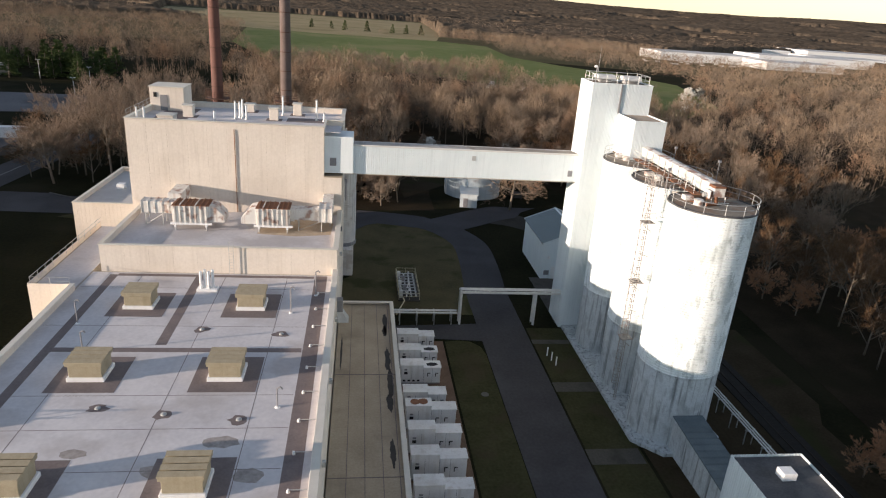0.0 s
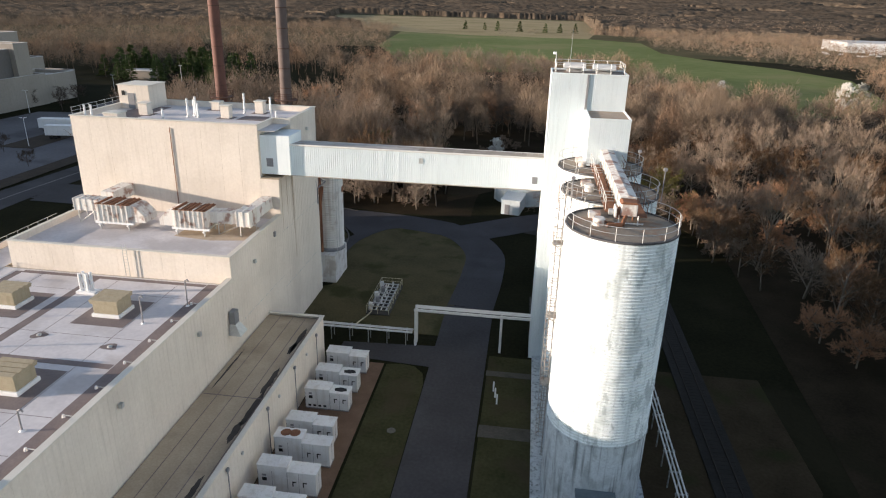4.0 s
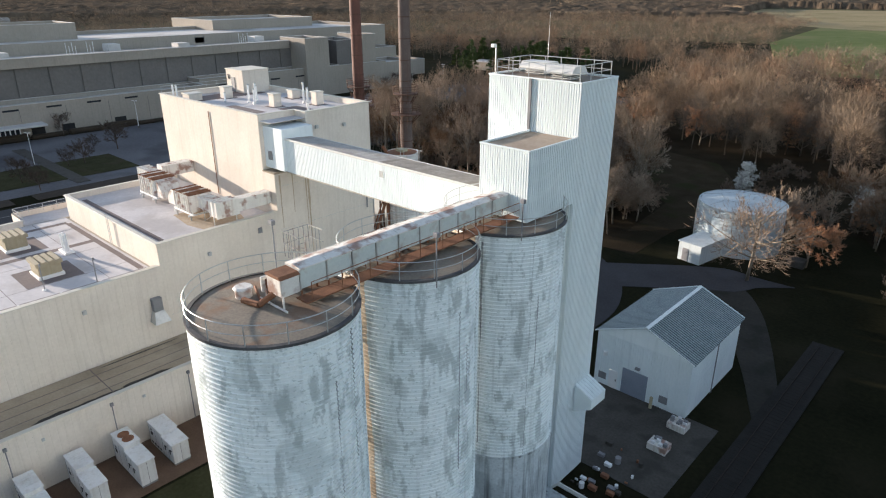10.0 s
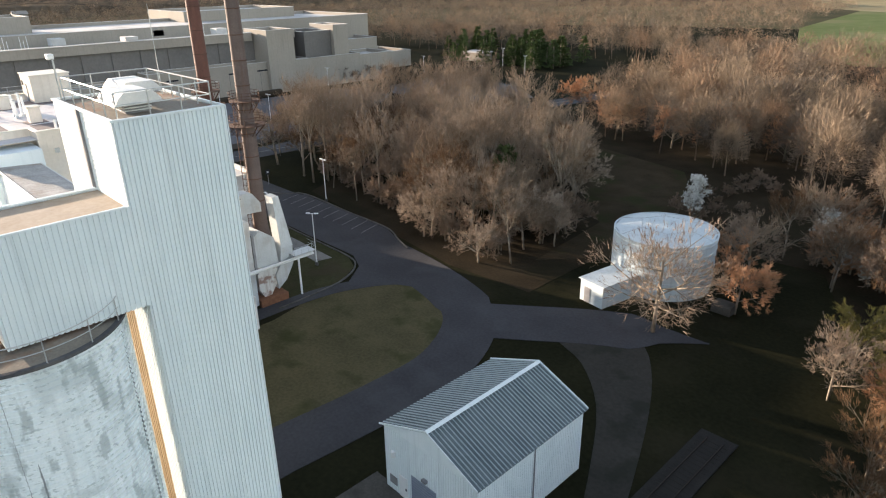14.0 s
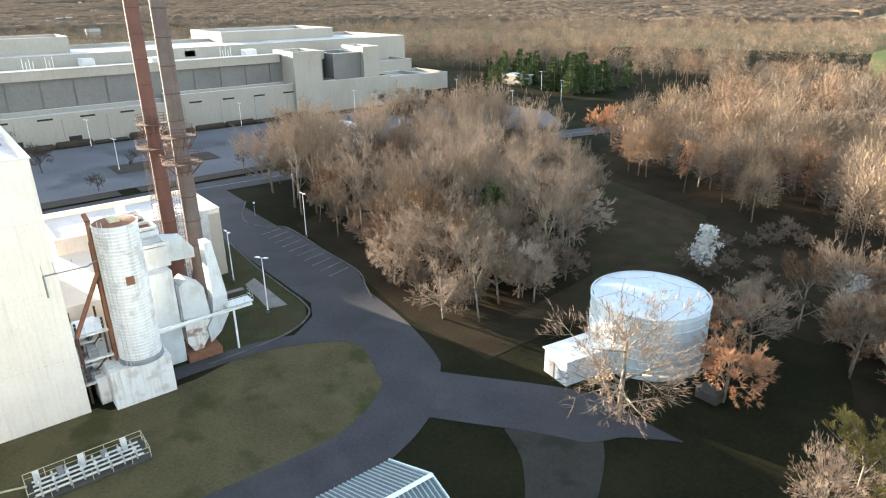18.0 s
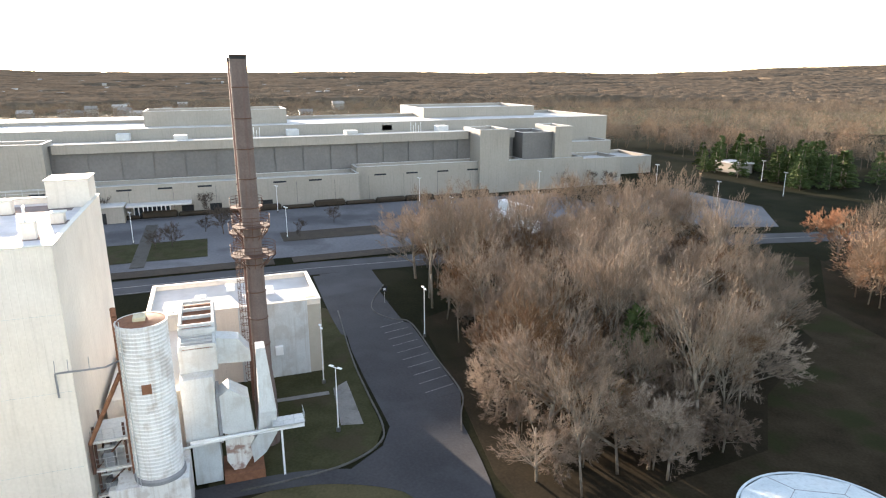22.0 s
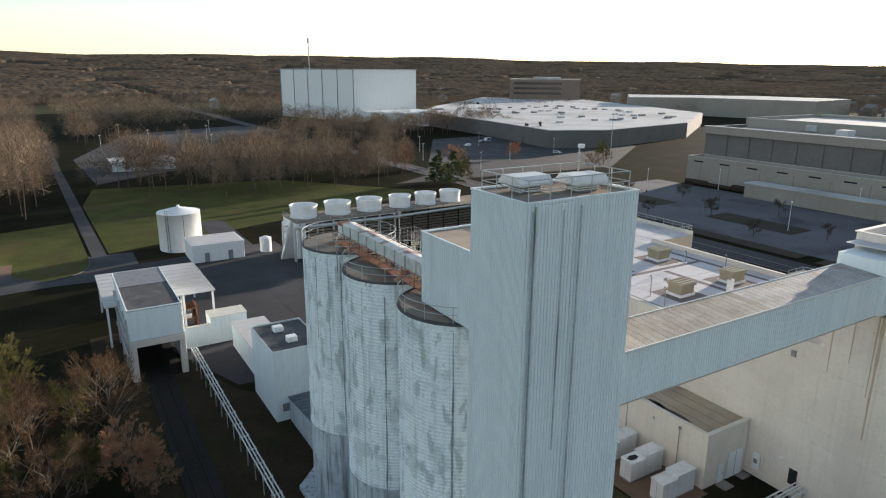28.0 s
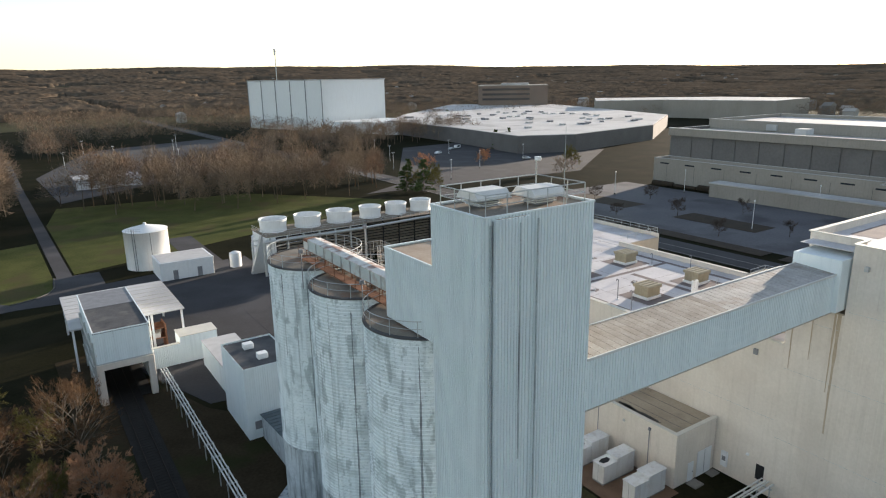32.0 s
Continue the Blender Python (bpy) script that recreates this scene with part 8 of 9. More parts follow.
# ---- trees ----
def grow(seed, h, spread, levels=4, slender=False, twigs=3, clear=0.22):
    """A bare tree: trunk and limbs in one shape, fine twigs in another, base at the origin."""
    r = random.Random(seed)
    wood, fine = Shape(), Shape()

    heart = Vector((0, 0, h * 0.35))

    def sliver(p, d, l, w):
        q = p + d * l
        s = d.cross(p - heart)
        if s.length < 1e-4:
            s = d.orthogonal()
        s = (Matrix.Rotation(r.uniform(-0.7, 0.7), 3, d) @ s.normalized()) * w
        fine.add([p - s, p + s, q], [(0, 1, 2)])

    def limb(p, d, l, rad, lev):
        bend = Vector((r.uniform(-1, 1), r.uniform(-1, 1), r.uniform(-0.2, 0.8))) * 0.16
        mid = p + d * l * 0.55 + bend * l * 0.25
        end = p + d * l + bend * l * 0.5
        if lev <= 2:
            wood.tube(p, mid, rad, rad * 0.78, 5 if lev < 2 else 4)
            wood.tube(mid, end, rad * 0.78, rad * 0.5, 5 if lev < 2 else 4)
        else:
            q = d.orthogonal().normalized()
            q = Matrix.Rotation(r.uniform(0, 3.14), 3, d) @ q
            for w in (q, d.cross(q)):
                wood.add([p - w * rad, p + w * rad, end + w * rad * 0.35, end - w * rad * 0.35], [(0, 1, 2, 3)])
                if lev > 3:
                    break
        if lev >= levels:
            for k in range(twigs):
                at = p.lerp(end, r.uniform(0.2, 1.0))
                fan = (at - heart).normalized() * 0.8 + d * 0.5 + Vector((0, 0, 0.35))
                dd = (fan + Vector((r.gauss(0, 1), r.gauss(0, 1), r.gauss(0, 1))) * 0.38).normalized()
                sliver(at, dd, l * r.uniform(0.8, 1.5), 0.026)
                for j in range(2):
                    d3 = (dd + Vector((r.gauss(0, 1), r.gauss(0, 1), r.gauss(0.2, 1))) * 0.42).normalized()
                    sliver(at + dd * l * r.uniform(0.1, 0.6), d3, l * r.uniform(0.6, 1.2), 0.022)
            return
        n = r.randint(3, 5) if lev else r.randint(8, 10)
        for k in range(n):
            f = r.uniform(0.35, 1.0) if lev else r.uniform(clear, 1.0)
            base = p.lerp(mid, f / 0.55) if f < 0.55 else mid.lerp(end, (f - 0.55) / 0.45)
            a = r.uniform(0, 2 * math.pi) if lev else k * 2.4 + r.uniform(-0.4, 0.4)
            side = d.orthogonal().normalized()
            side = Matrix.Rotation(a, 3, d) @ side
            up = (0.55 if slender else 0.35) + 0.25 * f
            dd = (d * up + side * spread * r.uniform(0.7, 1.15) + Vector((0, 0, 0.18))).normalized()
            limb(base, dd, l * r.uniform(0.42, 0.62) * (1.1 - 0.35 * f if lev == 0 else 1), rad * 0.5 * (1.15 - 0.5 * f), lev + 1)
        if lev:
            limb(end, (d + bend).normalized(), l * 0.55, rad * 0.5, lev + 1)

    limb(Vector((0, 0, -0.1)), Vector((r.uniform(-0.06, 0.06), r.uniform(-0.06, 0.06), 1)).normalized(), h * 0.72, h * (0.014 if slender else 0.021), 0)
    return wood, fine


def blossom_tree(seed, h, leafy, material_size=0.16):
    """A small dense crown of leaf-like flakes on an upright trunk."""
    r = random.Random(seed)
    wood, fine = Shape(), Shape()
    wood.tube((0, 0, -0.1), (0, 0, h * 0.7), h * 0.02, h * 0.008, 5)
    for k in range(14):
        a, z = r.uniform(0, 6.28), r.uniform(0.2, 0.75) * h
        wood.tube((0, 0, z), (0.22 * h * math.cos(a), 0.22 * h * math.sin(a), z + 0.18 * h), h * 0.007, h * 0.003, 4)
    for c in range(46):
        z = r.uniform(0.22, 0.98)
        rad = h * (0.26 * math.sin(math.pi * min(1, (z - 0.1) / 0.95)) + 0.02)
        a, q = r.uniform(0, 6.28), rad * math.sqrt(r.random())
        c0 = Vector((q * math.cos(a), q * math.sin(a), z * h))
        for k in range(leafy):
            p = c0 + Vector((r.gauss(0, 1), r.gauss(0, 1), r.gauss(0, 1))) * h * 0.035
            d = Vector((r.gauss(0, 1), r.gauss(0, 1), r.gauss(0.3, 1))).normalized()
            s = d.orthogonal().normalized() * material_size
            fine.add([p - s, p + s, p + d * material_size * 2.2], [(0, 1, 2)])
    return wood, fine


def pine(seed, h):
    r = random.Random(seed)
    wood, fine = Shape(), Shape()
    wood.tube((0, 0, -0.1), (0, 0, h), h * 0.02, h * 0.004, 6)
    for k in range(80):
        z = r.uniform(0.08, 0.98)
        L = h * 0.36 * (1.03 - z) ** 0.8 * r.uniform(0.7, 1.1)
        a = r.uniform(0, 6.28)
        e = Vector((L * math.cos(a), L * math.sin(a), z * h - L * 0.1))
        wood.tube((0, 0, z * h), e, h * 0.004, h * 0.001, 3)
        for j in range(22):
            p = Vector((0, 0, z * h)).lerp(e, r.uniform(0.25, 1.05))
            d = (Vector((math.cos(a), math.sin(a), 0)) + Vector((r.gauss(0, 0.7), r.gauss(0, 0.7), r.gauss(0, 0.5)))).normalized()
            s = d.orthogonal().normalized() * 0.2
            fine.add([p - s, p + s, p + d * r.uniform(0.5, 1.1)], [(0, 1, 2)])
    return wood, fine


def template(name, label, cat, shapes, bark, crown_mat, group):
    t = thing(name, label, cat, (0, 0, 0), group)
    part("trunk", shapes[0], bark, t, smooth=True)
    part("crown", shapes[1], crown_mat, t)
    return t


oaks = [template("bare_tree", "tall bare deciduous tree with fine brown twigs", "tree", grow(101 + k, 12.5 + 0.7 * (k % 3), 0.95, twigs=2), M_BARK, M_TWIG, "bare woodland trees") for k in range(5)]
pales = [template("bare_tree", "bare tree with a haze of pale cream buds", "tree", grow(131 + k, 12.0, 0.9, twigs=4), M_BARK, M_TWIGPALE, "bare woodland trees") for k in range(2)]
poles = [template("bare_tree", "slender bare woodland tree with upright limbs", "tree", grow(201 + k, 15.0, 0.5, slender=True, twigs=1, clear=0.5), M_BARK, M_TWIG, "bare woodland trees") for k in range(3)]
reds = [template("budding_tree", "small tree with a haze of reddish brown buds", "tree", grow(301 + k, 9.0, 0.9, twigs=5), M_BARK, M_TWIGRED, "budding trees") for k in range(2)]
greens = [template("budding_tree", "small tree with a haze of olive green buds", "tree", grow(401 + k, 9.0, 0.9, twigs=5), M_BARK, M_TWIGGREEN, "budding trees") for k in range(1)]
pears = [template("blossom_tree", "upright young tree covered in white blossom", "tree", blossom_tree(501 + k, 7.0, 26), M_BARK, M_BLOSSOM, "blossom trees") for k in range(2)]
pines = [template("pine_tree", "dark green pine tree", "tree", pine(601 + k, 11.0), M_BARK, M_PINE, "pine trees") for k in range(2)]
young = [template("young_tree", "small bare car park tree in a planted island", "tree", grow(701 + k, 5.6, 0.8, levels=3, twigs=3), M_DARKBARK, M_DARKBARK, "car park trees") for k in range(2)]
shrubs = [template("bare_shrub", "low bare thicket of brown stems", "shrub", grow(801 + k, 3.4, 1.3, levels=3, twigs=8), M_BARK, M_TWIG, "bare shrubs") for k in range(3)]
spreading = [template("spreading_tree", "wide spreading bare tree in front of the tank", "tree", grow(907, 13.5, 2.1, twigs=2), M_BARK, M_TWIG, "bare woodland trees")]
thickets = [template("thicket_tree", "dark bare tree in the thicket by the railway", "tree", grow(151 + k, 12.5, 0.85, slender=True, twigs=2), M_BARK, M_TWIGDARK, "thicket trees") for k in range(3)]
used = set()
tr = random.Random(77)


def plant(kind, x, y, s):
    """The first use of a template stands itself, later ones are copies."""
    t = kind[tr.randrange(len(kind))]
    m = pose(x, y, 0, tr.uniform(-2, 2), tr.uniform(-2, 2), tr.uniform(0, 360))
    if t.name in used:
        o = copy_thing(t, m)
    else:
        used.add(t.name)
        t.matrix_basis = m
        o = t
    o.scale = (s, s, s * tr.uniform(0.94, 1.06))


def inside(x, y, poly):
    c, n = False, len(poly)
    for i in range(n):
        (x0, y0), (x1, y1) = poly[i], poly[i - 1]
        if (y0 > y) != (y1 > y) and x < (x1 - x0) * (y - y0) / (y1 - y0) + x0:
            c = not c
    return c


def grove(poly, gap, kinds, size, jitter=0.42):
    xs, ys = [p[0] for p in poly], [p[1] for p in poly]
    y = min(ys)
    row = 0
    while y < max(ys):
        x = min(xs) + (gap / 2 if row % 2 else 0)
        while x < max(xs):
            px, py = x + tr.uniform(-jitter, jitter) * gap, y + tr.uniform(-jitter, jitter) * gap
            if inside(px, py, poly):
                plant(kinds[tr.randrange(len(kinds))], px, py, tr.uniform(*size))
            x += gap
        y += gap * 0.87
        row += 1


grove([(-77, 152), (-57, 143.5), (-40, 142.6), (-20, 142.4), (-3, 140), (6, 138.5), (9, 152), (4, 166), (-3, 170), (-9, 182), (-22, 197), (-45, 206), (-72, 198)], 5.7, [oaks, poles, poles, poles, poles, thickets], (0.55, 1.12))
for x, y, s in ((-54.5, 157, 0.95), (-52, 162, 0.8), (-11, 141, 0.62), (4.5, 151.5, 0.72), (-4, 173, 0.8)):
    plant(pales, x, y, s)
plant(oaks, -3.5, 144.0, 1.2)
grove([(61, 126), (63, 104), (104, 104), (104, 188), (46, 188), (46, 168), (54, 150)], 8.6, [thickets, poles, thickets, oaks, reds], (0.7, 0.9))
grove([(64, 98), (66, 80), (67, 62), (70, 56), (100, 56), (104, 102), (72, 104)], 7.6, [thickets, thickets, thickets, reds], (0.62, 0.86))
grove([(51, 26), (66, 24), (72, 30), (88, 30), (96, 56), (62, 60), (52, 52)], 5.6, [thickets, thickets, thickets, thickets, greens], (0.5, 0.72))
grove([(31, 170), (46, 161), (60, 152), (64, 190), (36, 193)], 6.6, [poles, thickets, reds, oaks], (0.58, 0.88))
for x, y, k in ((57, 121, 0.62), (59.5, 115, 0.66), (61.5, 110, 0.62), (56, 128, 0.55), (56.5, 134.5, 0.6), (60, 122, 0.6)):
    plant(thickets, x, y, k)
plant(spreading, 31.0, 139.0, 1.0)
for k in range(26):
    t = tr.random()
    plant(shrubs, -52 + 60 * t + tr.uniform(-2, 2), 148.5 - 9.5 * t ** 1.5 + tr.uniform(0, 7), tr.uniform(0.7, 1.5))
for k in range(34):
    plant(shrubs, tr.uniform(57, 65), tr.uniform(120, 152), tr.uniform(0.6, 1.4))
for k in range(20):
    plant(shrubs, tr.uniform(12, 46), tr.uniform(172, 204), tr.uniform(0.5, 1.1))
for k in range(34):
    t = tr.random()
    plant(shrubs, -40 + 47 * t, 158 + 10 * tr.random() - 14 * t * tr.random(), tr.uniform(1.0, 2.0))
for x, y, s in ((33.5, 160, 0.7), (42, 166, 0.7), (50, 139, 0.6), (-130, -75, 0.8)):
    plant(oaks, x, y, s)
for x, y, s in ((36.0, 150.0, 0.85), (-49, 241, 1.2), (-28, 226, 1.1), (-10, 221, 1.1), (0, 229, 1.2), (14, 226, 1.0), (-101, -134, 0.95), (66, 88, 0.6), (64, 94, 0.6), (29.2, 163, 0.7), (57, 138, 0.7), (-140, -140, 0.8), (50.8, 48.6, 0.75), (48.9, 51.3, 0.42), (53.5, 44.5, 0.5)):
    plant(reds, x, y, s)
for x, y, s in ((50, 147, 0.8), (54, 151, 0.9), (55, 141, 0.7), (-72, -95, 0.8), (-84, -100, 0.9), (-78, -88, 0.8), (62.9, 28.9, 0.95), (90, -150, 0.9), (120, -150, 0.9), (-160, -100, 1.0)):
    plant(greens, x, y, s)
for x, y, s in ((16.7, 178.0, 1.1), (15.6, 180.0, 0.8), (37.4, 176.9, 1.0), (42.5, 172.2, 1.0), (45, 170, 0.9), (48, 173, 0.9), (150, 300, 1.8), (158, 304, 1.7), (110, 330, 1.2), (60, 320, 1.2), (75, 315, 1.1)):
    plant(pears, x, y, s)
for k in range(40):
    plant(pines, tr.uniform(-186, -112), tr.uniform(306, 352), tr.uniform(0.8, 1.35))
for x, y in ((-8, 158), (-12, 161), (-189, -193), (-195, -189), (-300, -430), (-312, -425), (-290, -445), (-70, -96), (-74, -90)):
    plant(pines, x, y, 1.1)
for k in range(7):
    plant(pines, -66 + k * 24 + tr.uniform(-9, 9), 950 + tr.uniform(-8, 10) - k * 4, tr.uniform(0.9, 1.3))
for k in range(22):
    y = -52 + k * 11.4
    plant(young, -97 + (k % 3) * -14 + tr.uniform(-2, 2), y, tr.uniform(0.7, 1.0))
for x, y in ((-112, 100), (-104, 84), (-122, 112), (-150, 70), (-150, 80), (-149, 108), (-155, 230), (-150, 240), (-148, 246), (-140, 226)):
    plant(young, x, y, tr.uniform(0.9, 1.3))

# ---- far woods: countless crowns in joined sheets ----
NOT_WOODS = [FIELD, [(-420, 1550), (-300, 1000), (-152, 858), (-118, 835), (-48, 815), (86, 814), (112, 1000), (130, 1550)],
             [(-260, -140), (-88, -140), (-60, 130), (-70, 330), (-260, 330)], [(-190, 365), (-100, 360), (-60, 330), (-42, 245), (-36, 214), (-90, 200), (-200, 300)], [(-50, -110), (-90, -180), (-150, -250), (-255, -250), (-255, -90), (-60, -90)],
             [(-460, -420), (-460, -90), (-220, -90), (-220, -395)], [(-130, -480), (-160, -310), (-245, -320), (-245, -500)], [(-10, -180), (48, -140), (50, -250), (10, -360), (-80, -400), (-95, -320)], [(-430, -120), (-430, 170), (-240, 170), (-240, -120)],
             [(330, 670), (330, 800), (600, 1000), (900, 1200), (1000, 1000), (640, 760), (500, 660)], [(-570, -310), (-570, -20), (-440, -20), (-440, -310)], [(-88, -130), (-88, 200), (-36, 214), (10, 206), (26, 190), (112, 190), (112, -75), (60, -130)], [(44, -700), (62, -700), (54, -200), (52, -20), (40, -20)], [(-92, -1500), (-70, -1500), (-70, 300), (-92, 300)]]


def within(p, poly):
    x, y, c = p[:, 0], p[:, 1], np.zeros(len(p), bool)
    for i in range(len(poly)):
        (x0, y0), (x1, y1) = poly[i], poly[i - 1]
        if y0 != y1:
            c ^= ((y0 > y) != (y1 > y)) & (x < (x1 - x0) * (y - y0) / (y1 - y0) + x0)
    return c


def crowns(name, p, gap, per, size, g, label, thick=1.0, trunks=False):
    """Sorts the trees of a wood by tone; each tone is one sheet."""
    pick = g.uniform(0, 1, len(p)) + 0.25 * np.array([noise.noise(Vector((x / 60, y / 60, 3.3))) for x, y in p])
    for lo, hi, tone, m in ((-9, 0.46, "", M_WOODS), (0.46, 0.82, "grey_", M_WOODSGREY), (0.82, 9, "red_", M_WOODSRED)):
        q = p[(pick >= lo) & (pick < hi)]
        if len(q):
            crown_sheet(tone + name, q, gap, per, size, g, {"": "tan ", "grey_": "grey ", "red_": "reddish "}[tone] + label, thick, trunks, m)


def crown_sheet(name, p, gap, per, size, g, label, thick, trunks, material):
    """Rounded crowns of fine twigs that fan out from the middle of each tree."""
    m = len(p)
    z0 = np.array([rise(x, y) for x, y in p])
    lift = np.array([noise.noise(Vector((x / 45, y / 45, 0.5))) for x, y in p])
    h = g.uniform(8, 14.0, m) * size * (1 + 0.4 * lift)
    R = (gap * g.uniform(0.36, 0.54, m) * (1 + 0.3 * lift))[:, None]
    a, el = g.uniform(0, 6.283, (m, per)), np.arcsin(g.uniform(-0.35, 1.0, (m, per)))
    k1, k2 = g.uniform(0, 6.283, (m, 1)), g.uniform(0, 6.283, (m, 1))
    lump = 1 + 0.15 * np.sin(3 * a + k1) * np.cos(2 * el) + 0.13 * np.sin(5 * a + 4 * el + k2)
    sh = g.uniform(0.62, 0.98, (m, per)) * lump
    out = np.stack([np.cos(el) * np.cos(a), np.cos(el) * np.sin(a), np.sin(el)], 2)
    V = h[:, None] * 0.48
    base = np.stack([p[:, :1] + R * sh * out[:, :, 0], p[:, 1:] + R * sh * out[:, :, 1], z0[:, None] + h[:, None] * 0.46 + V * sh * out[:, :, 2]], 2)
    lean = out + np.array([0, 0, 0.35]) + g.normal(0, 0.45, (m, per, 3))
    L = g.uniform(0.07, 0.22, (m, per, 1)) * R[:, :, None]
    wv = np.cross(lean, g.normal(0, 1, (m, per, 3)))
    wv *= thick * g.uniform(0.04, 0.085, (m, per, 1)) / np.maximum(np.linalg.norm(wv, axis=2, keepdims=True), 0.05)
    v = np.stack([base - wv, base + wv, base + lean * L], 2).reshape(-1, 3)
    if trunks:
        q = np.concatenate([p, z0[:, None]], 1)
        tip = q + np.stack([g.normal(0, 0.5, m), g.normal(0, 0.5, m), h * 0.62], 1)
        for wx, wy in ((0.17, 0.0), (0.0, 0.17)):
            w = np.array([wx, wy, 0])
            v = np.concatenate([v, np.stack([q - w, q + w, tip], 1).reshape(-1, 3)])
        for k in range(9):
            b = q + (tip - q) * g.uniform(0.3, 0.8, (m, 1))
            an = g.uniform(0, 6.283, m)
            e = b + np.stack([np.cos(an) * R[:, 0] * 0.75, np.sin(an) * R[:, 0] * 0.75, h * g.uniform(0.15, 0.35, m)], 1)
            w = np.stack([-np.sin(an), np.cos(an), np.zeros(m)], 1) * 0.07
            v = np.concatenate([v, np.stack([b - w, b + w, e], 1).reshape(-1, 3)])
    me = bpy.data.meshes.new(name)
    k = len(v)
    me.vertices.add(k)
    me.vertices.foreach_set("co", v.ravel())
    me.loops.add(k)
    me.loops.foreach_set("vertex_index", np.arange(k, dtype=np.int32))
    me.polygons.add(k // 3)
    me.polygons.foreach_set("loop_start", np.arange(0, k, 3, dtype=np.int32))
    me.polygons.foreach_set("loop_total", np.full(k // 3, 3, dtype=np.int32))
    me.update(calc_edges=True)
    me.materials.append(material)
    tagged(new(name, me), label, "woodland", kind="stuff")


def scatter(x0, x1, y0, y1, gap, g):
    gx, gy = np.meshgrid(np.arange(x0, x1, gap), np.arange(y0, y1, gap * 0.87))
    gx[1::2] += gap / 2
    p = np.stack([gx.ravel(), gy.ravel()], 1)
    return p + g.uniform(-0.4, 0.4, p.shape) * gap


def far_woods(name, rmin, rmax, gap, per, size, seed, label, thick=1.0, trunks=False):
    g = np.random.RandomState(seed)
    p = scatter(-rmax, rmax, -rmax, rmax, gap, g)
    d = np.hypot(p[:, 0] - 10, p[:, 1] - 70)
    az = np.degrees(np.arctan2(p[:, 0] - 10, p[:, 1] - 70))
    keep = (d > rmin) & (d < rmax) & ~((az > 55) & (az < 152) & (d > 170))
    keep &= g.uniform(0, 1, len(p)) < np.where(d > 1560, 0.85, np.where(d > 900, 0.78, 0.9))
    p = p[keep]
    for poly in NOT_WOODS:
        p = p[~within(p, poly)]
    crowns(name, p, gap, per, size, g, label, thick, trunks)


def copse(name, poly, gap, per, size, seed, label, thick=0.8):
    g = np.random.RandomState(seed)
    q = np.array(poly)
    p = scatter(q[:, 0].min(), q[:, 0].max(), q[:, 1].min(), q[:, 1].max(), gap, g)
    crowns(name, p[within(p, poly)], gap, per, size, g, label, thick, True)


copse("north_woods", [(-36, 222), (-30, 214), (-8, 212), (10, 206), (26, 194), (34, 200), (46, 194), (66, 192), (112, 192), (112, 262), (-38, 262)], 10.0, 3600, 1.3, 21, "bare brown woods behind the clearing", 0.55)
copse("south_copse", [(55, -92), (61, -84), (80, -110), (96, -116), (120, -122), (190, -112), (200, -190), (62, -182), (54, -130)], 12.0, 2100, 1.75, 22, "bare brown trees beside the long lane")
copse("lawn_copse", [(30, -116), (14, -112), (0, -100), (-20, -96), (-40, -98), (-62, -103), (-82, -122), (-70, -146), (-20, -140), (26, -156), (36, -128)], 10.5, 1900, 1.35, 23, "bare brown trees beyond the sunlit lawn")
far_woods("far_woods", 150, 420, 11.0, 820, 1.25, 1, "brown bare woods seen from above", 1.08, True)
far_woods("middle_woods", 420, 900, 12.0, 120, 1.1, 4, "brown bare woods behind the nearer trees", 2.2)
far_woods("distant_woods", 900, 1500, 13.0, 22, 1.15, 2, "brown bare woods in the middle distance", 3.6)


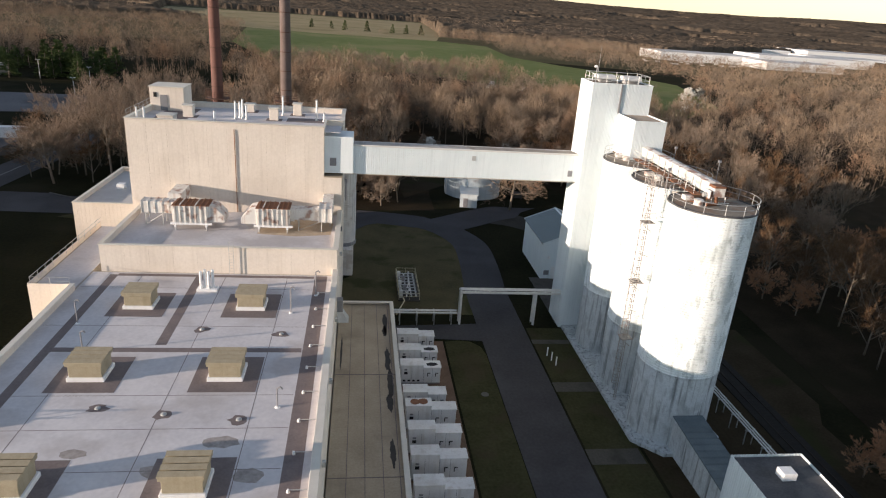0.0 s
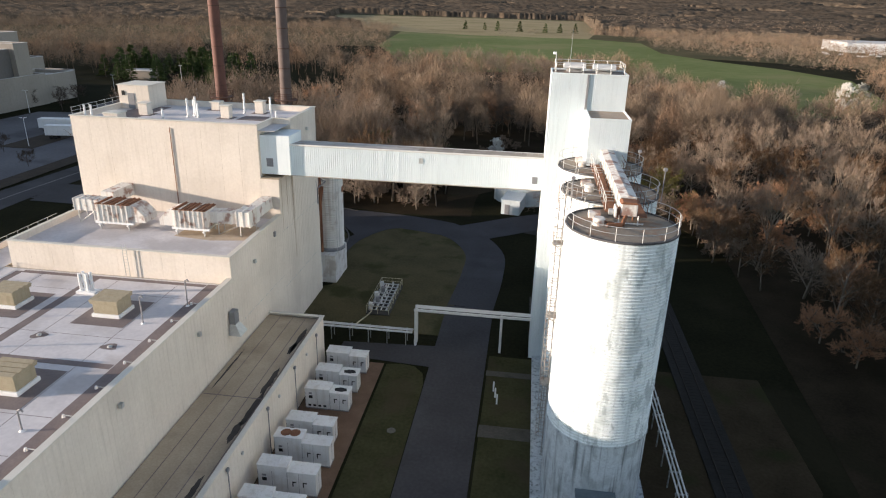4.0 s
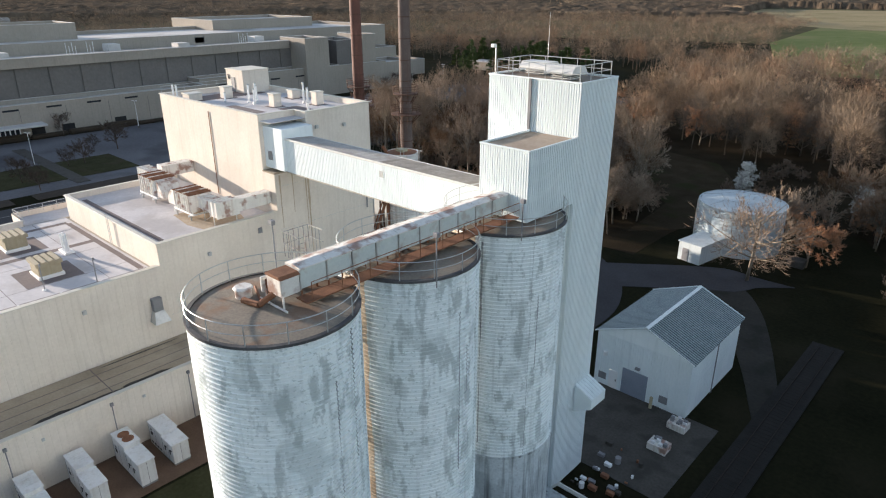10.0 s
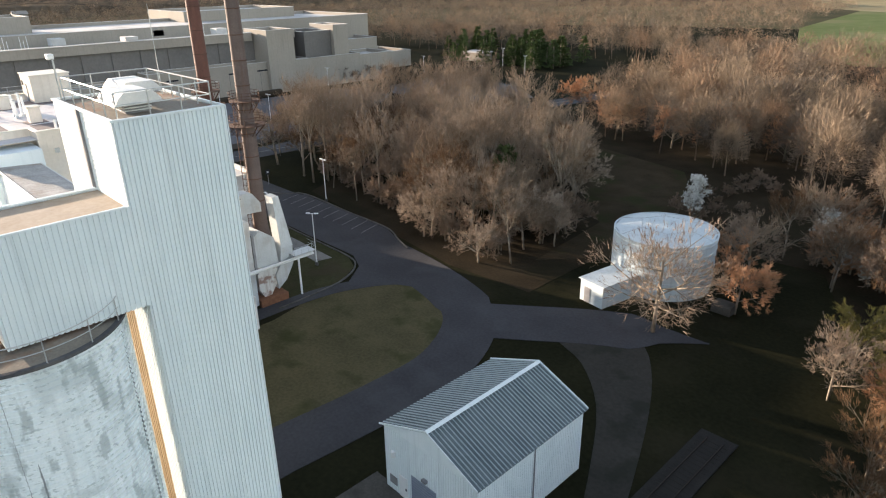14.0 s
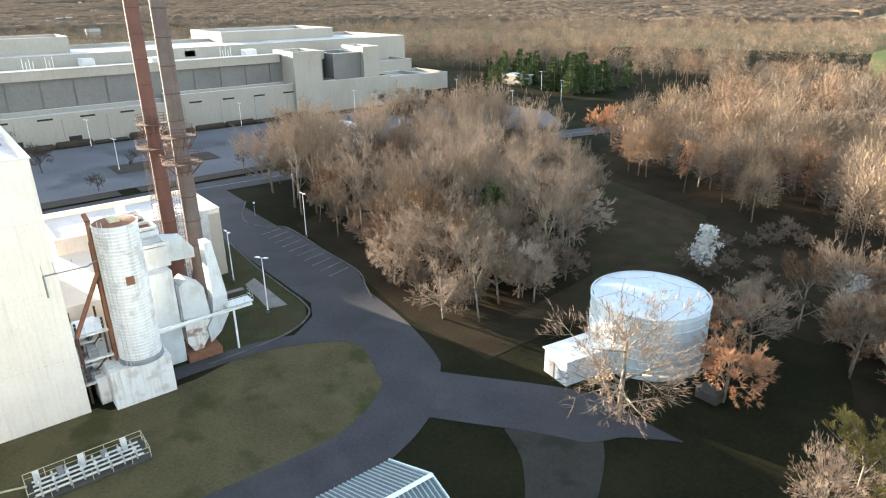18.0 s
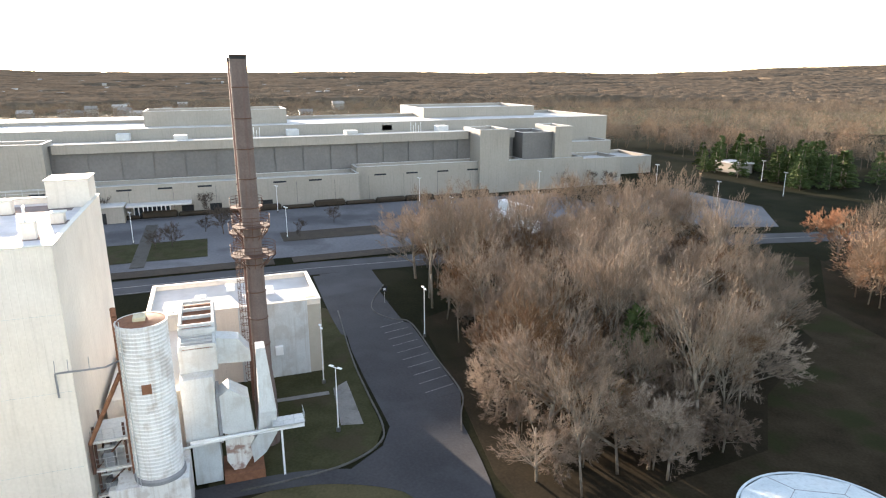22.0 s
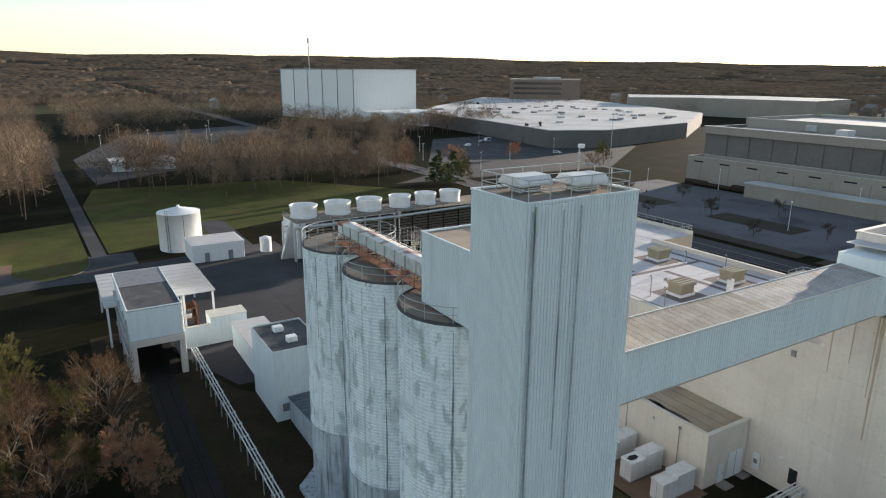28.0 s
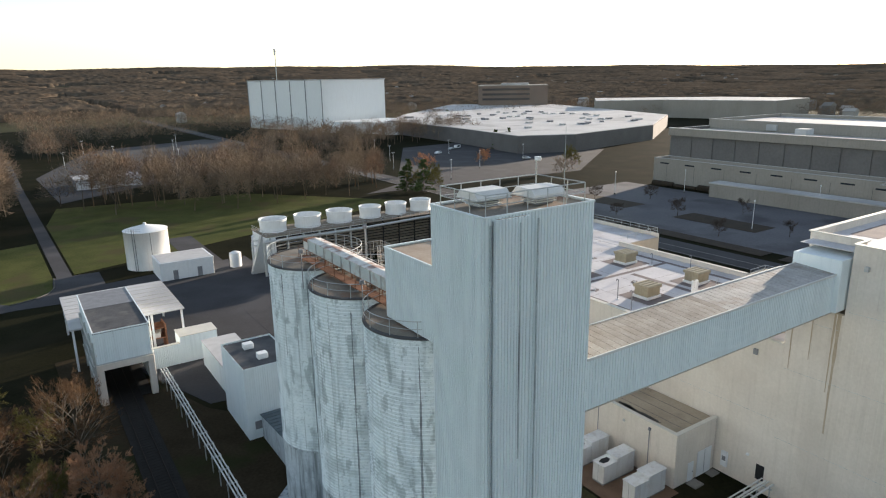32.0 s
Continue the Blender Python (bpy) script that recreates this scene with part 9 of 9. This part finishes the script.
def canopy(name, rmin, rmax, sectors, rings, seed, label):
    """The far woods as one lumpy sheet of crowns, dropping to the ground in the clearings."""
    g = np.random.RandomState(seed)
    rr = rmin * (rmax / rmin) ** (np.arange(rings) / (rings - 1))
    az = np.radians(np.linspace(152, 415, sectors))
    R, A = np.meshgrid(rr, az, indexing="ij")
    R = R * (1 + g.uniform(-0.35, 0.35, R.shape) * math.log(rmax / rmin) / rings)
    x, y = 10 + R * np.sin(A), 70 + R * np.cos(A)
    # nearest of the jittered crown centres round each point
    cell, best, high = 13.0, np.full(x.shape, 9e9), np.zeros(x.shape)
    cx, cy = np.floor(x / cell), np.floor(y / cell)
    for dx in (-1, 0, 1):
        for dy in (-1, 0, 1):
            k = (cx + dx) * 12.9898 + (cy + dy) * 78.233
            h1, h2, h3 = [(np.sin(k * m) * 43758.5453) % 1.0 for m in (1.0, 1.37, 1.91)]
            d = np.hypot(x - (cx + dx + 0.15 + 0.7 * h1) * cell, y - (cy + dy + 0.15 + 0.7 * h2) * cell)
            near = d < best
            best, high = np.where(near, d, best), np.where(near, h3, high)
    dome = np.sqrt(np.clip(1 - (best / (cell * 0.78)) ** 2, 0, 1))
    stand = np.array([noise.noise(Vector((a / 230, b / 230, 4.1))) + 0.5 * noise.noise(Vector((a / 75, b / 75, 8.7))) for a, b in zip(x.ravel(), y.ravel())]).reshape(x.shape)
    top = (10 + 2.6 * high) * (1 + 0.35 * stand)
    h = top * (0.87 + 0.13 * dome) + g.uniform(-0.2, 0.2, x.shape)
    open_ground = stand < np.where(R > 1500, -0.40, -0.56)
    p = np.stack([x.ravel(), y.ravel()], 1)
    bare = open_ground.ravel()
    for poly in NOT_WOODS:
        bare |= within(p, poly)
    h = np.where(bare.reshape(x.shape), -0.6, h)
    h[0], h[-1] = -0.6, -0.6
    z = np.array([rise(a, b) for a, b in p]).reshape(x.shape) + h
    v = np.stack([x, y, z], 2).reshape(-1, 3)
    i, j = np.meshgrid(np.arange(rings - 1), np.arange(sectors - 1), indexing="ij")
    a = (i * sectors + j).ravel()
    q = np.stack([a, a + sectors, a + sectors + 1, a + 1], 1)
    wood = ~bare[q].all(axis=1)
    q = q[wood][:, ::-1].astype(np.int32)
    me = bpy.data.meshes.new(name)
    me.vertices.add(len(v))
    me.vertices.foreach_set("co", v.ravel())
    me.loops.add(q.size)
    me.loops.foreach_set("vertex_index", q.ravel())
    me.polygons.add(len(q))
    me.polygons.foreach_set("loop_start", np.arange(0, q.size, 4, dtype=np.int32))
    me.polygons.foreach_set("loop_total", np.full(len(q), 4, dtype=np.int32))
    me.update(calc_edges=True)
    me.materials.append(M_CANOPY)
    me.polygons.foreach_set("use_smooth", [True] * len(me.polygons))
    tagged(new(name, me), label, "woodland", kind="stuff")


canopy("woodland_canopy", 860, 4300, 1800, 250, 6, "grey brown canopy of bare woods reaching the horizon")
